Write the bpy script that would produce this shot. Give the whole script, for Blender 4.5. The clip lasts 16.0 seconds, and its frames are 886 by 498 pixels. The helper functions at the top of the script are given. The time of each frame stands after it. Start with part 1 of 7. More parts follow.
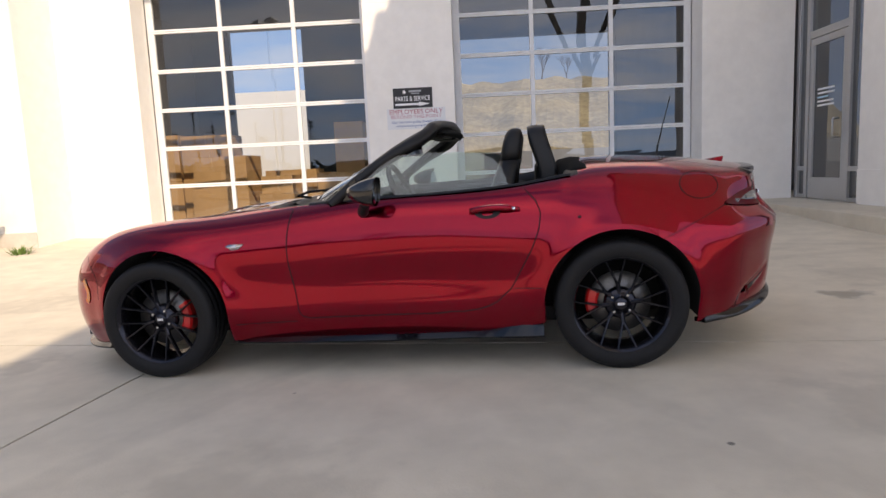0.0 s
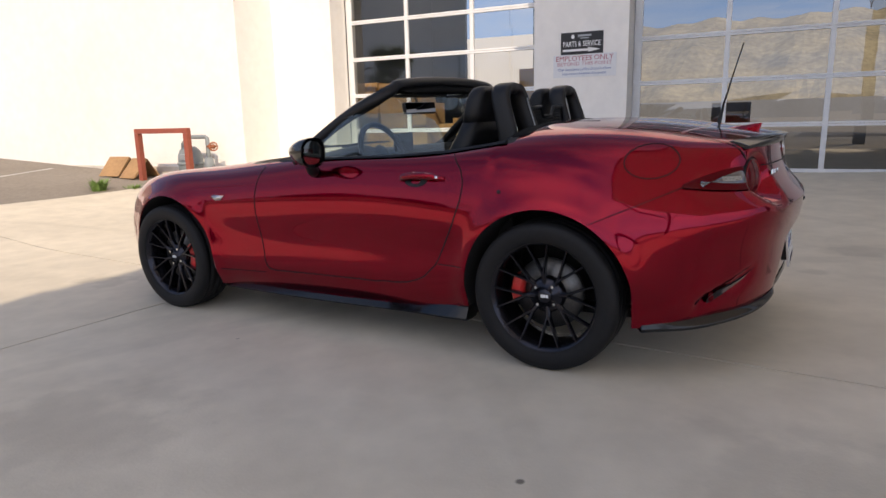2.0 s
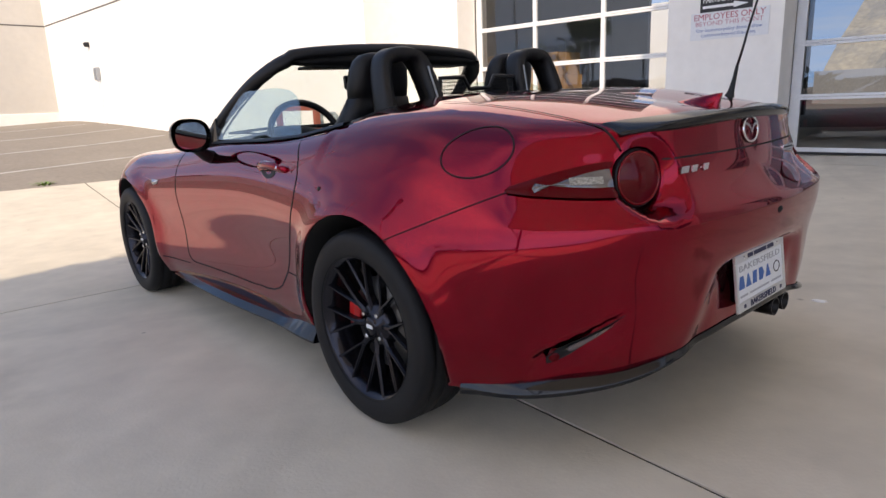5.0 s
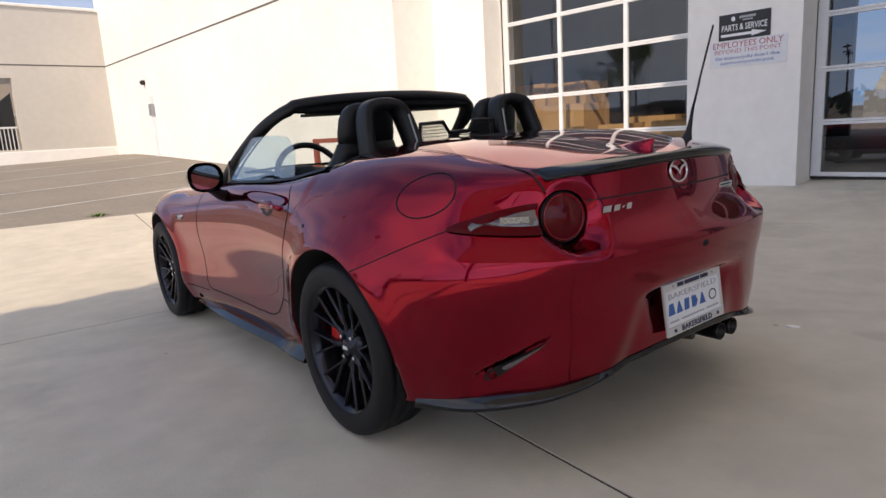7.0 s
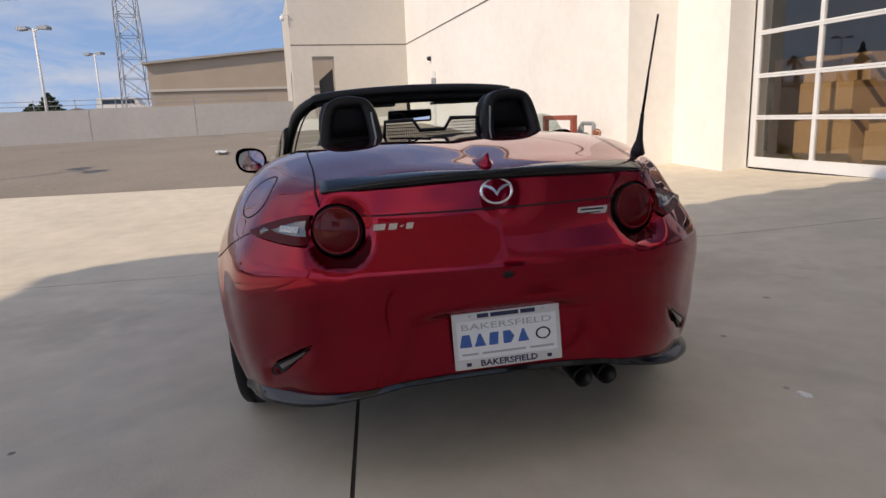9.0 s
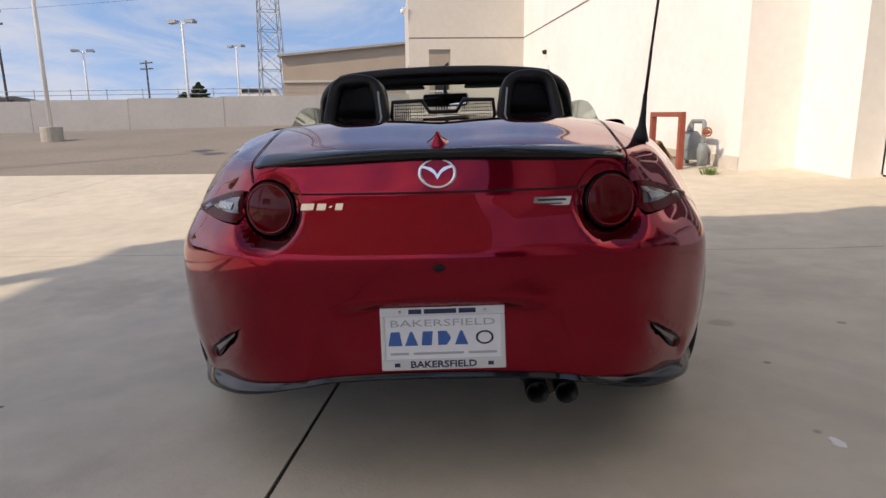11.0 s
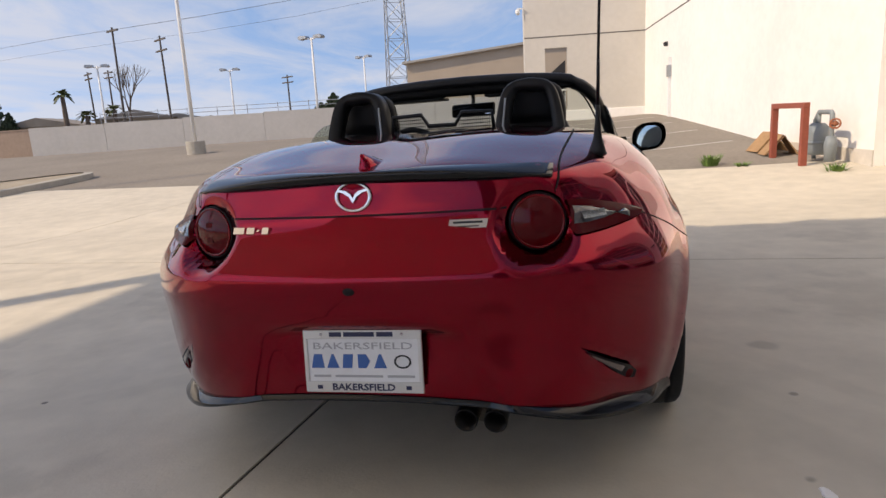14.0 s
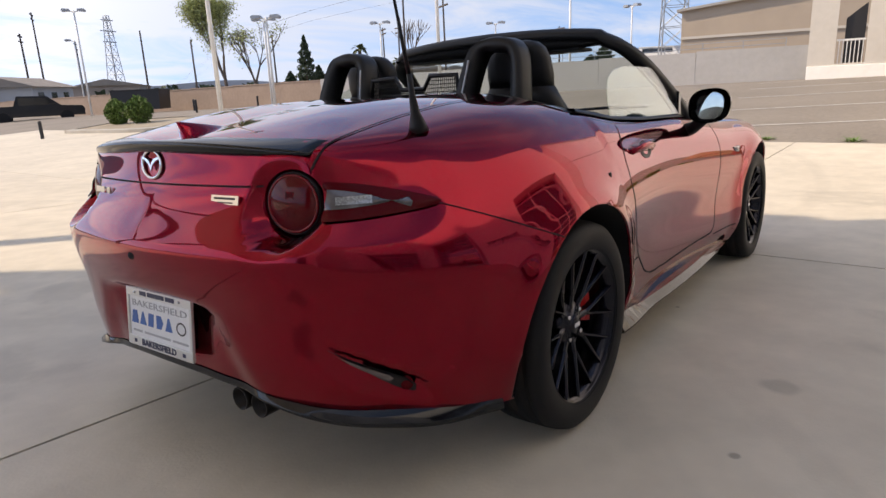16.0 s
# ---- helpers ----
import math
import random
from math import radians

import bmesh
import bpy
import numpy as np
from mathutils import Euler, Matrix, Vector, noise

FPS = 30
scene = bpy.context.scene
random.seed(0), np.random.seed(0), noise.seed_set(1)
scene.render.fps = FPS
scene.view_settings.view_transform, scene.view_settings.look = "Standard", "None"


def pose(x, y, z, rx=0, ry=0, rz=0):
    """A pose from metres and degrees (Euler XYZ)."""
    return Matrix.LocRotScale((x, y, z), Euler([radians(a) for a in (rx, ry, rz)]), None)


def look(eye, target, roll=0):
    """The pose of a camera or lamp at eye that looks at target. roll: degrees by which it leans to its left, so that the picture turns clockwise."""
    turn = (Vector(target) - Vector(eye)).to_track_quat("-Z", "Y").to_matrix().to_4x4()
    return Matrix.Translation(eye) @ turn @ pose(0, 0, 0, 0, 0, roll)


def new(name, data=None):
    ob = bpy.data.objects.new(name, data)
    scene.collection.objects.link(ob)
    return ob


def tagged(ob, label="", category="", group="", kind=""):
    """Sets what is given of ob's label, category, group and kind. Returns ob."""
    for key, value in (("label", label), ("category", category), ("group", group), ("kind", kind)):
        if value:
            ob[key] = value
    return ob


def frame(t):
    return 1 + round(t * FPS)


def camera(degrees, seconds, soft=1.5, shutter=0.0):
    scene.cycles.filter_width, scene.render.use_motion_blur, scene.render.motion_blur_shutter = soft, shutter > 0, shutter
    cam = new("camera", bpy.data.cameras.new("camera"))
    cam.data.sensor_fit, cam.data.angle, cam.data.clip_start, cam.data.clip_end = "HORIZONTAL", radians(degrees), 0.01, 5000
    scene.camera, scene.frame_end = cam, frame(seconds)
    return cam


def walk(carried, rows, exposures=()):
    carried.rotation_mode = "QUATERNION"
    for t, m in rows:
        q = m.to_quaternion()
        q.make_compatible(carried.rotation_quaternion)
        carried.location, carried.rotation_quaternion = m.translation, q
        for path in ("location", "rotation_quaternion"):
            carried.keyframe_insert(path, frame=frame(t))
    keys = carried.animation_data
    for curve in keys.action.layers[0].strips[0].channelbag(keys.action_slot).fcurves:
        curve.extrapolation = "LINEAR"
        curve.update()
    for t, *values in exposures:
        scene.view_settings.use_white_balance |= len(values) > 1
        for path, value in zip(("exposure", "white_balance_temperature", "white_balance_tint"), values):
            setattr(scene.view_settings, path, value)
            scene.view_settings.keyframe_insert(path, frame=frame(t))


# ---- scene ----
cam = camera(70.1, 16.0)
PATH = [
    (0, (0.485, -3.723, 1.02), (0.398, -1.742, 0.764), -2.6),
    (0.5, (0.881, -3.722, 1.049), (0.625, -1.757, 0.775), -2.4),
    (1, (1.235, -3.566, 1.046), (0.758, -1.647, 0.748), -2.2),
    (1.5, (1.604, -3.413, 1.052), (0.922, -1.563, 0.717), -2.0),
    (2, (1.87, -3.19, 1.051), (1.023, -1.422, 0.654), -1.3),
    (2.5, (2.085, -2.936, 1.047), (1.096, -1.248, 0.635), -1.4),
    (3, (2.328, -2.702, 1.062), (1.22, -1.094, 0.631), -0.8),
    (3.5, (2.448, -2.421, 1.049), (1.253, -0.881, 0.602), -0.7),
    (4, (2.521, -2.169, 1.032), (1.256, -0.694, 0.558), -1.5),
    (4.2, (2.557, -2.095, 1.019), (1.264, -0.647, 0.536), -1.6),
    (6.5, (2.778, -1.931, 1.034), (1.363, -0.573, 0.64), -3.2),
    (7, (2.974, -1.948, 1.079), (1.515, -0.632, 0.707), -3.3),
    (7.5, (3.24, -1.742, 1.107), (1.671, -0.559, 0.734), -2.5),
    (8, (3.423, -1.418, 1.114), (1.731, -0.43, 0.717), -2.1),
    (8.5, (3.552, -1.059, 1.115), (1.752, -0.29, 0.705), -2.6),
    (9, (3.674, -0.687, 1.127), (1.785, -0.177, 0.711), -2.2),
    (9.5, (3.665, -0.373, 1.108), (1.735, -0.088, 0.667), -1.7),
    (11.8, (3.47, -0.174, 1.024), (1.519, -0.031, 0.605), -0.7),
    (12, (3.435, -0.172, 1.013), (1.483, -0.011, 0.61), -0.6),
    (12.5, (3.414, -0.168, 1.006), (1.461, 0.007, 0.609), -0.7),
    (13, (3.433, -0.134, 1.025), (1.481, 0.016, 0.617), -1.6),
    (13.5, (3.535, 0.067, 1.082), (1.578, 0.054, 0.668), -3.3),
    (14, (3.541, 0.344, 1.092), (1.599, 0.087, 0.688), -3.2),
    (14.5, (3.434, 0.656, 1.095), (1.539, 0.179, 0.668), -3.8),
    (15, (3.357, 1.029, 1.097), (1.538, 0.329, 0.649), -3.9),
    (15.5, (3.167, 1.264, 1.081), (1.432, 0.388, 0.607), -2.6),
    (16, (3.015, 1.403, 1.076), (1.366, 0.389, 0.575), -2.6),
]
walk(cam, [(t, look(eye, target, roll)) for t, eye, target, roll in PATH], [(t, e, k, 16) for t, e, k in ((0, 1.86, 8000), (2, 1.70, 7700), (3.0, 1.72, 7500), (4.0, 1.95, 7400), (6.5, 1.85, 7550), (7.5, 1.50, 7550), (9, 1.38, 7550), (12.5, 1.66, 7750), (14.5, 1.56, 7700), (16, 1.82, 7650))])
SUN, SKY = 1.15, 0.075

# ---------- light ----------
SUN_TO = Vector((0.46, -0.90, 0.92)).normalized()
world = bpy.data.worlds.new("sky")
scene.world = world
world.use_nodes = True
wn = world.node_tree
wn.nodes.clear()
w_out = wn.nodes.new("ShaderNodeOutputWorld")
w_bg = wn.nodes.new("ShaderNodeBackground")
w_bg.inputs["Strength"].default_value = SKY
sky = wn.nodes.new("ShaderNodeTexSky")
sky.sky_type = "NISHITA"
sky.sun_disc = False
sky.sun_elevation = math.asin(SUN_TO.z)
sky.sun_rotation = math.atan2(SUN_TO.x, SUN_TO.y)
sky.air_density, sky.dust_density, sky.ozone_density = 1.0, 0.0, 4.0
# thin broken cloud spread over the whole dome
w_co = wn.nodes.new("ShaderNodeTexCoord")
w_sep = wn.nodes.new("ShaderNodeSeparateXYZ")
wn.links.new(w_co.outputs["Generated"], w_sep.inputs[0])
# a clear, dry horizon: the dome's colours are taken from somewhat higher up
w_up = wn.nodes.new("ShaderNodeVectorMath")
w_up.operation = "MULTIPLY_ADD"
w_up.inputs[1].default_value = (1.0, 1.0, 0.70)
w_up.inputs[2].default_value = (0.0, 0.0, 0.30)
wn.links.new(w_co.outputs["Generated"], w_up.inputs[0])
w_nrm = wn.nodes.new("ShaderNodeVectorMath")
w_nrm.operation = "NORMALIZE"
wn.links.new(w_up.outputs[0], w_nrm.inputs[0])
wn.links.new(w_nrm.outputs[0], sky.inputs["Vector"])
w_add = wn.nodes.new("ShaderNodeMath")
w_add.operation = "ADD"
w_add.inputs[1].default_value = 0.12
wn.links.new(w_sep.outputs["Z"], w_add.inputs[0])
w_max = wn.nodes.new("ShaderNodeMath")
w_max.operation = "MAXIMUM"
w_max.inputs[1].default_value = 0.05
wn.links.new(w_add.outputs[0], w_max.inputs[0])
w_div = wn.nodes.new("ShaderNodeVectorMath")
w_div.operation = "DIVIDE"
w_cmb = wn.nodes.new("ShaderNodeCombineXYZ")
for k in ("X", "Y", "Z"):
    wn.links.new(w_max.outputs[0], w_cmb.inputs[k])
wn.links.new(w_co.outputs["Generated"], w_div.inputs[0])
wn.links.new(w_cmb.outputs[0], w_div.inputs[1])
w_map = wn.nodes.new("ShaderNodeMapping")
w_map.inputs["Scale"].default_value = (0.75, 1.1, 1.0)
w_map.inputs["Rotation"].default_value = (0, 0, 0.5)
wn.links.new(w_div.outputs[0], w_map.inputs[0])
w_no = wn.nodes.new("ShaderNodeTexNoise")
w_no.inputs["Scale"].default_value = 0.9
w_no.inputs["Detail"].default_value = 9.0
w_no.inputs["Roughness"].default_value = 0.62
w_no.inputs["Distortion"].default_value = 0.6
wn.links.new(w_map.outputs[0], w_no.inputs["Vector"])
w_ramp = wn.nodes.new("ShaderNodeValToRGB")
w_ramp.color_ramp.elements[0].position = 0.42
w_ramp.color_ramp.elements[1].position = 0.68


def sky_side(direction, low, high):
    """0 to 1, rising towards a direction of the sky."""
    dot = wn.nodes.new("ShaderNodeVectorMath")
    dot.operation = "DOT_PRODUCT"
    dot.inputs[1].default_value = direction
    wn.links.new(w_co.outputs["Generated"], dot.inputs[0])
    mr = wn.nodes.new("ShaderNodeMapRange")
    mr.interpolation_type = "SMOOTHSTEP"
    mr.inputs["From Min"].default_value, mr.inputs["From Max"].default_value = low, high
    wn.links.new(dot.outputs["Value"], mr.inputs["Value"])
    return mr.outputs[0]


# the cloud thickens low in the south-west; near the sun, out of view, it is brightened to fill the shade
w_glow = sky_side(SUN_TO, 0.25, 0.95)
w_bank = sky_side(Vector((-0.70, -0.72, -0.05)), 0.86, 0.99)
w_thick = wn.nodes.new("ShaderNodeMath")
w_thick.operation = "MULTIPLY_ADD"
w_thick.inputs[1].default_value = 0.16
wn.links.new(w_bank, w_thick.inputs[0])
wn.links.new(w_no.outputs["Fac"], w_thick.inputs[2])
wn.links.new(w_thick.outputs[0], w_ramp.inputs[0])
w_mix = wn.nodes.new("ShaderNodeMixRGB")
w_lit = wn.nodes.new("ShaderNodeMixRGB")
w_lit.inputs["Color1"].default_value = (3.1, 3.4, 3.9, 1)
w_lit.inputs["Color2"].default_value = (8.6, 8.4, 8.0, 1)
wn.links.new(w_glow, w_lit.inputs["Fac"])
wn.links.new(w_lit.outputs[0], w_mix.inputs["Color2"])
w_fac = wn.nodes.new("ShaderNodeMath")
w_fac.operation = "MULTIPLY"
w_fac.inputs[1].default_value = 0.65
wn.links.new(w_ramp.outputs[0], w_fac.inputs[0])
wn.links.new(w_fac.outputs[0], w_mix.inputs["Fac"])
wn.links.new(sky.outputs[0], w_mix.inputs["Color1"])
wn.links.new(w_mix.outputs[0], w_bg.inputs["Color"])
wn.links.new(w_bg.outputs[0], w_out.inputs["Surface"])

sun_data = bpy.data.lights.new("sun", "SUN")
sun_data.energy = SUN
sun_data.angle = radians(0.55)
sun_data.color = (1.0, 0.91, 0.77)
sun = new("sun", sun_data)
sun.matrix_world = look((0, 0, 30), Vector((0, 0, 30)) - SUN_TO)


# ---------- materials ----------
def mat(name, color=(0.5, 0.5, 0.5), rough=0.5, metal=0.0, **kw):
    """A principled material with two scales of colour variation and a fine bump.
    big, small: (scale, amount) of colour noise; bump: (scale, strength); coat, spec, alpha, trans: as in the shader."""
    m = bpy.data.materials.new(name)
    m.use_nodes = True
    nt = m.node_tree
    b = nt.nodes["Principled BSDF"]
    b.inputs["Base Color"].default_value = (*color, 1)
    b.inputs["Roughness"].default_value = rough
    b.inputs["Metallic"].default_value = metal
    if "coat" in kw:
        b.inputs["Coat Weight"].default_value = kw["coat"]
        b.inputs["Coat Roughness"].default_value = kw.get("coat_rough", 0.03)
    if "spec" in kw:
        b.inputs["Specular IOR Level"].default_value = kw["spec"]
    if "trans" in kw:
        b.inputs["Transmission Weight"].default_value = kw["trans"]
        b.inputs["IOR"].default_value = kw.get("ior", 1.45)
    co = nt.nodes.new("ShaderNodeNewGeometry").outputs["Position"]
    if kw.get("local"):
        co = nt.nodes.new("ShaderNodeTexCoord").outputs["Object"]
    last = None
    for key, detail in (("big", 5.0), ("small", 3.0)):
        if key not in kw:
            continue
        scale, amount = kw[key]
        n = nt.nodes.new("ShaderNodeTexNoise")
        n.inputs["Scale"].default_value = scale
        n.inputs["Detail"].default_value = detail
        n.inputs["Roughness"].default_value = 0.6
        nt.links.new(co, n.inputs["Vector"])
        r = nt.nodes.new("ShaderNodeMapRange")
        r.inputs["From Min"].default_value = 0.3
        r.inputs["From Max"].default_value = 0.7
        r.inputs["To Min"].default_value = 1.0 - amount
        r.inputs["To Max"].default_value = 1.0 + amount
        nt.links.new(n.outputs["Fac"], r.inputs["Value"])
        if last is None:
            last = r.outputs[0]
        else:
            mu = nt.nodes.new("ShaderNodeMath")
            mu.operation = "MULTIPLY"
            nt.links.new(last, mu.inputs[0])
            nt.links.new(r.outputs[0], mu.inputs[1])
            last = mu.outputs[0]
    if kw.get("vary"):
        oi = nt.nodes.new("ShaderNodeObjectInfo")
        r = nt.nodes.new("ShaderNodeMapRange")
        r.inputs["To Min"].default_value = 1.0 - kw["vary"]
        r.inputs["To Max"].default_value = 1.0 + kw["vary"]
        nt.links.new(oi.outputs["Random"], r.inputs["Value"])
        if last is None:
            last = r.outputs[0]
        else:
            mu = nt.nodes.new("ShaderNodeMath")
            mu.operation = "MULTIPLY"
            nt.links.new(last, mu.inputs[0])
            nt.links.new(r.outputs[0], mu.inputs[1])
            last = mu.outputs[0]
    if last is not None:
        vm = nt.nodes.new("ShaderNodeVectorMath")
        vm.operation = "SCALE"
        vm.inputs[0].default_value = color
        nt.links.new(last, vm.inputs["Scale"])
        nt.links.new(vm.outputs[0], b.inputs["Base Color"])
    if "bump" in kw:
        scale, strength = kw["bump"]
        n = nt.nodes.new("ShaderNodeTexNoise")
        n.inputs["Scale"].default_value = scale
        n.inputs["Detail"].default_value = 4.0
        nt.links.new(co, n.inputs["Vector"])
        bp = nt.nodes.new("ShaderNodeBump")
        bp.inputs["Strength"].default_value = strength
        bp.inputs["Distance"].default_value = kw.get("dist", 0.01)
        nt.links.new(n.outputs["Fac"], bp.inputs["Height"])
        nt.links.new(bp.outputs[0], b.inputs["Normal"])
    return m


def pane_glass(name, tint, reflect, rough=0.0):
    """Thin pane: clear tinted glass with a mirror-like face whose strength follows the angle."""
    m = bpy.data.materials.new(name)
    m.use_nodes = True
    nt = m.node_tree
    nt.nodes.clear()
    out = nt.nodes.new("ShaderNodeOutputMaterial")
    mixs = nt.nodes.new("ShaderNodeMixShader")
    tr = nt.nodes.new("ShaderNodeBsdfTransparent")
    tr.inputs["Color"].default_value = (*tint, 1)
    gl = nt.nodes.new("ShaderNodeBsdfGlossy")
    gl.inputs["Roughness"].default_value = rough
    gl.inputs["Color"].default_value = (0.95, 0.97, 1.0, 1)
    lw_ = nt.nodes.new("ShaderNodeLayerWeight")
    pw = nt.nodes.new("ShaderNodeMath")
    pw.operation = "POWER"
    pw.inputs[1].default_value = 4.0
    nt.links.new(lw_.outputs["Facing"], pw.inputs[0])
    mr = nt.nodes.new("ShaderNodeMapRange")
    mr.inputs["To Min"].default_value = reflect
    mr.inputs["To Max"].default_value = 1.0
    nt.links.new(pw.outputs[0], mr.inputs["Value"])
    nt.links.new(mr.outputs[0], mixs.inputs["Fac"])
    nt.links.new(tr.outputs[0], mixs.inputs[1])
    nt.links.new(gl.outputs[0], mixs.inputs[2])
    nt.links.new(mixs.outputs[0], out.inputs["Surface"])
    return m


STUCCO = mat("white_stucco", (0.86, 0.832, 0.785), 0.9, big=(0.5, 0.05), small=(6.0, 0.03), bump=(140.0, 0.25), dist=0.004)
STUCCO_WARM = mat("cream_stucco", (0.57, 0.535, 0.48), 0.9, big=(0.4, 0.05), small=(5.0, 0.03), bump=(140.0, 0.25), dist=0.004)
STUCCO_DARK = mat("stained_stucco_base", (0.60, 0.55, 0.48), 0.92, big=(1.2, 0.15), small=(9.0, 0.08), bump=(120.0, 0.3), dist=0.004)
REVEAL = mat("dark_reveal", (0.12, 0.11, 0.10), 0.9)
DOOR_WHITE = mat("white_painted_aluminium", (0.74, 0.75, 0.76), 0.38, big=(2.0, 0.04), small=(25.0, 0.03))
ALUMINIUM = mat("anodised_aluminium", (0.50, 0.50, 0.50), 0.38, 0.75, big=(2.0, 0.05))
GLASS = pane_glass("door_glass", (0.66, 0.68, 0.68), 0.085)
GLASS_TINT = pane_glass("tinted_door_glass", (0.36, 0.38, 0.39), 0.11)
GLASS_DARK = pane_glass("dark_entrance_glass", (0.10, 0.11, 0.12), 0.10)
CARDBOARD = mat("cardboard", (0.50, 0.30, 0.135), 0.85, big=(2.0, 0.1), small=(20.0, 0.05), vary=0.12)
# indoor walls coloured dark to stand for unlit rooms
INTERIOR = mat("interior_wall_painted_dim", (0.16, 0.155, 0.15), 0.9, big=(0.6, 0.1))
CONCRETE = mat("broom_finished_concrete", (0.585, 0.524, 0.420), 0.80, big=(0.55, 0.09), small=(4.0, 0.08), bump=(90.0, 0.25), dist=0.004, vary=0.02)
ASPHALT = mat("old_grey_asphalt", (0.235, 0.202, 0.165), 0.92, big=(0.35, 0.12), small=(14.0, 0.14), bump=(160.0, 0.5), dist=0.006)


def mark(material, spots, streaks=()):
    """Stains of their own shape on a surface: (x, y, radius, depth) blots and (x, y, radius, width, depth) tyre arcs."""
    nt = material.node_tree
    b = nt.nodes["Principled BSDF"]
    src = b.inputs["Base Color"].links[0].from_socket
    geo = nt.nodes.new("ShaderNodeNewGeometry").outputs["Position"]
    wob = nt.nodes.new("ShaderNodeTexNoise")
    wob.inputs["Scale"].default_value = 5.0
    wob.inputs["Detail"].default_value = 6.0
    nt.links.new(geo, wob.inputs["Vector"])

    def math_node(op, a, c):
        n = nt.nodes.new("ShaderNodeMath")
        n.operation = op
        for k, v in enumerate((a, c)):
            if isinstance(v, (int, float)):
                n.inputs[k].default_value = v
            else:
                nt.links.new(v, n.inputs[k])
        return n.outputs[0]

    total = None
    for q in [(*s, None) for s in spots] + list(streaks):
        x, y, r, d = q[0], q[1], q[2], q[3]
        vm = nt.nodes.new("ShaderNodeVectorMath")
        vm.operation = "DISTANCE"
        fl = nt.nodes.new("ShaderNodeVectorMath")
        fl.operation = "MULTIPLY"
        fl.inputs[1].default_value = (1, 1, 0)
        nt.links.new(geo, fl.inputs[0])
        nt.links.new(fl.outputs[0], vm.inputs[0])
        vm.inputs[1].default_value = (x, y, 0)
        dist = vm.outputs["Value"]
        mr = nt.nodes.new("ShaderNodeMapRange")
        mr.interpolation_type = "SMOOTHSTEP"
        if q[4] is None:
            dist = math_node("ADD", dist, math_node("MULTIPLY", math_node("SUBTRACT", wob.outputs["Fac"], 0.5), r * 2.6))
            mr.inputs["From Min"].default_value = r
            mr.inputs["From Max"].default_value = r * 0.35
            depth = d
        else:
            dist = math_node("ABSOLUTE", math_node("SUBTRACT", dist, r), 0)
            mr.inputs["From Min"].default_value = d
            mr.inputs["From Max"].default_value = d * 0.4
            depth = q[4]
        mr.inputs["To Max"].default_value = depth
        nt.links.new(dist, mr.inputs["Value"])
        v = mr.outputs[0]
        if q[4] is not None:
            v = math_node("MULTIPLY", v, math_node("MULTIPLY", wob.outputs["Fac"], 1.6))
        total = v if total is None else math_node("MAXIMUM", total, v)
    # fine dark specks and grit
    vo = nt.nodes.new("ShaderNodeTexVoronoi")
    vo.inputs["Scale"].default_value = 2.6
    nt.links.new(geo, vo.inputs["Vector"])
    mr = nt.nodes.new("ShaderNodeMapRange")
    mr.inputs["From Min"].default_value = 0.035
    mr.inputs["From Max"].default_value = 0.015
    mr.inputs["To Max"].default_value = 0.45
    nt.links.new(vo.outputs["Distance"], mr.inputs["Value"])
    total = math_node("MAXIMUM", total, mr.outputs[0])
    mx = nt.nodes.new("ShaderNodeMixRGB")
    mx.inputs["Color2"].default_value = (0.07, 0.058, 0.048, 1)
    nt.links.new(total, mx.inputs["Fac"])
    nt.links.new(src, mx.inputs["Color1"])
    nt.links.new(mx.outputs[0], b.inputs["Base Color"])


mark(CONCRETE, [(1.905, 1.086, 0.030, 0.45), (1.346, 1.267, 0.020, 0.5), (0.923, 1.882, 0.022, 0.5), (0.834, 1.346, 0.06, 0.25), (2.9, 0.35, 0.16, 0.5), (2.3, 1.15, 0.10, 0.15), (1.35, -1.63, 0.016, 0.8), (1.2, -2.3, 0.35, 0.16), (-0.3, -1.9, 0.5, 0.14),
                (2.2, -1.4, 0.45, 0.14), (0.7, -2.6, 0.25, 0.18), (2.6, 1.9, 0.3, 0.2), (1.0, 3.4, 0.5, 0.14), (0.1, 2.2, 0.6, 0.12), (-2.2, -0.2, 0.25, 0.2), (-3.4, 1.6, 0.5, 0.14), (3.3, 0.9, 0.4, 0.14), (-1.6, 2.8, 0.4, 0.12)],
     [(4.5, -4.2, 6.1, 0.10, 0.09), (4.5, -4.2, 6.5, 0.07, 0.06), (-4.0, -5.0, 6.4, 0.09, 0.07), (6.0, 7.0, 5.2, 0.09, 0.08), (1.2, -6.5, 3.9, 0.08, 0.05)])
EARTH = mat("dry_earth", (0.34, 0.285, 0.21), 0.95, big=(0.08, 0.2), small=(1.5, 0.15), bump=(8.0, 0.4), dist=0.05)
SEAL = mat("dark_joint_sealant", (0.075, 0.066, 0.056), 0.85)
BANK = mat("dry_grass_bank", (0.46, 0.37, 0.22), 0.95, big=(0.5, 0.22), small=(3.0, 0.25), bump=(6.0, 0.5), dist=0.05)
PAINT_LINE = mat("worn_white_line_paint", (0.48, 0.46, 0.42), 0.9, big=(3.0, 0.2), small=(30.0, 0.2))
KERB = mat("kerb_concrete", (0.40, 0.37, 0.32), 0.9, big=(1.0, 0.12), small=(8.0, 0.06))
LOTWALL = mat("grey_concrete_wall", (0.42, 0.41, 0.40), 0.9, big=(0.5, 0.07), small=(5.0, 0.04), bump=(60.0, 0.3))
BLOCKWALL = mat("tan_block_wall", (0.33, 0.245, 0.19), 0.92, big=(0.7, 0.1), small=(6.0, 0.08))
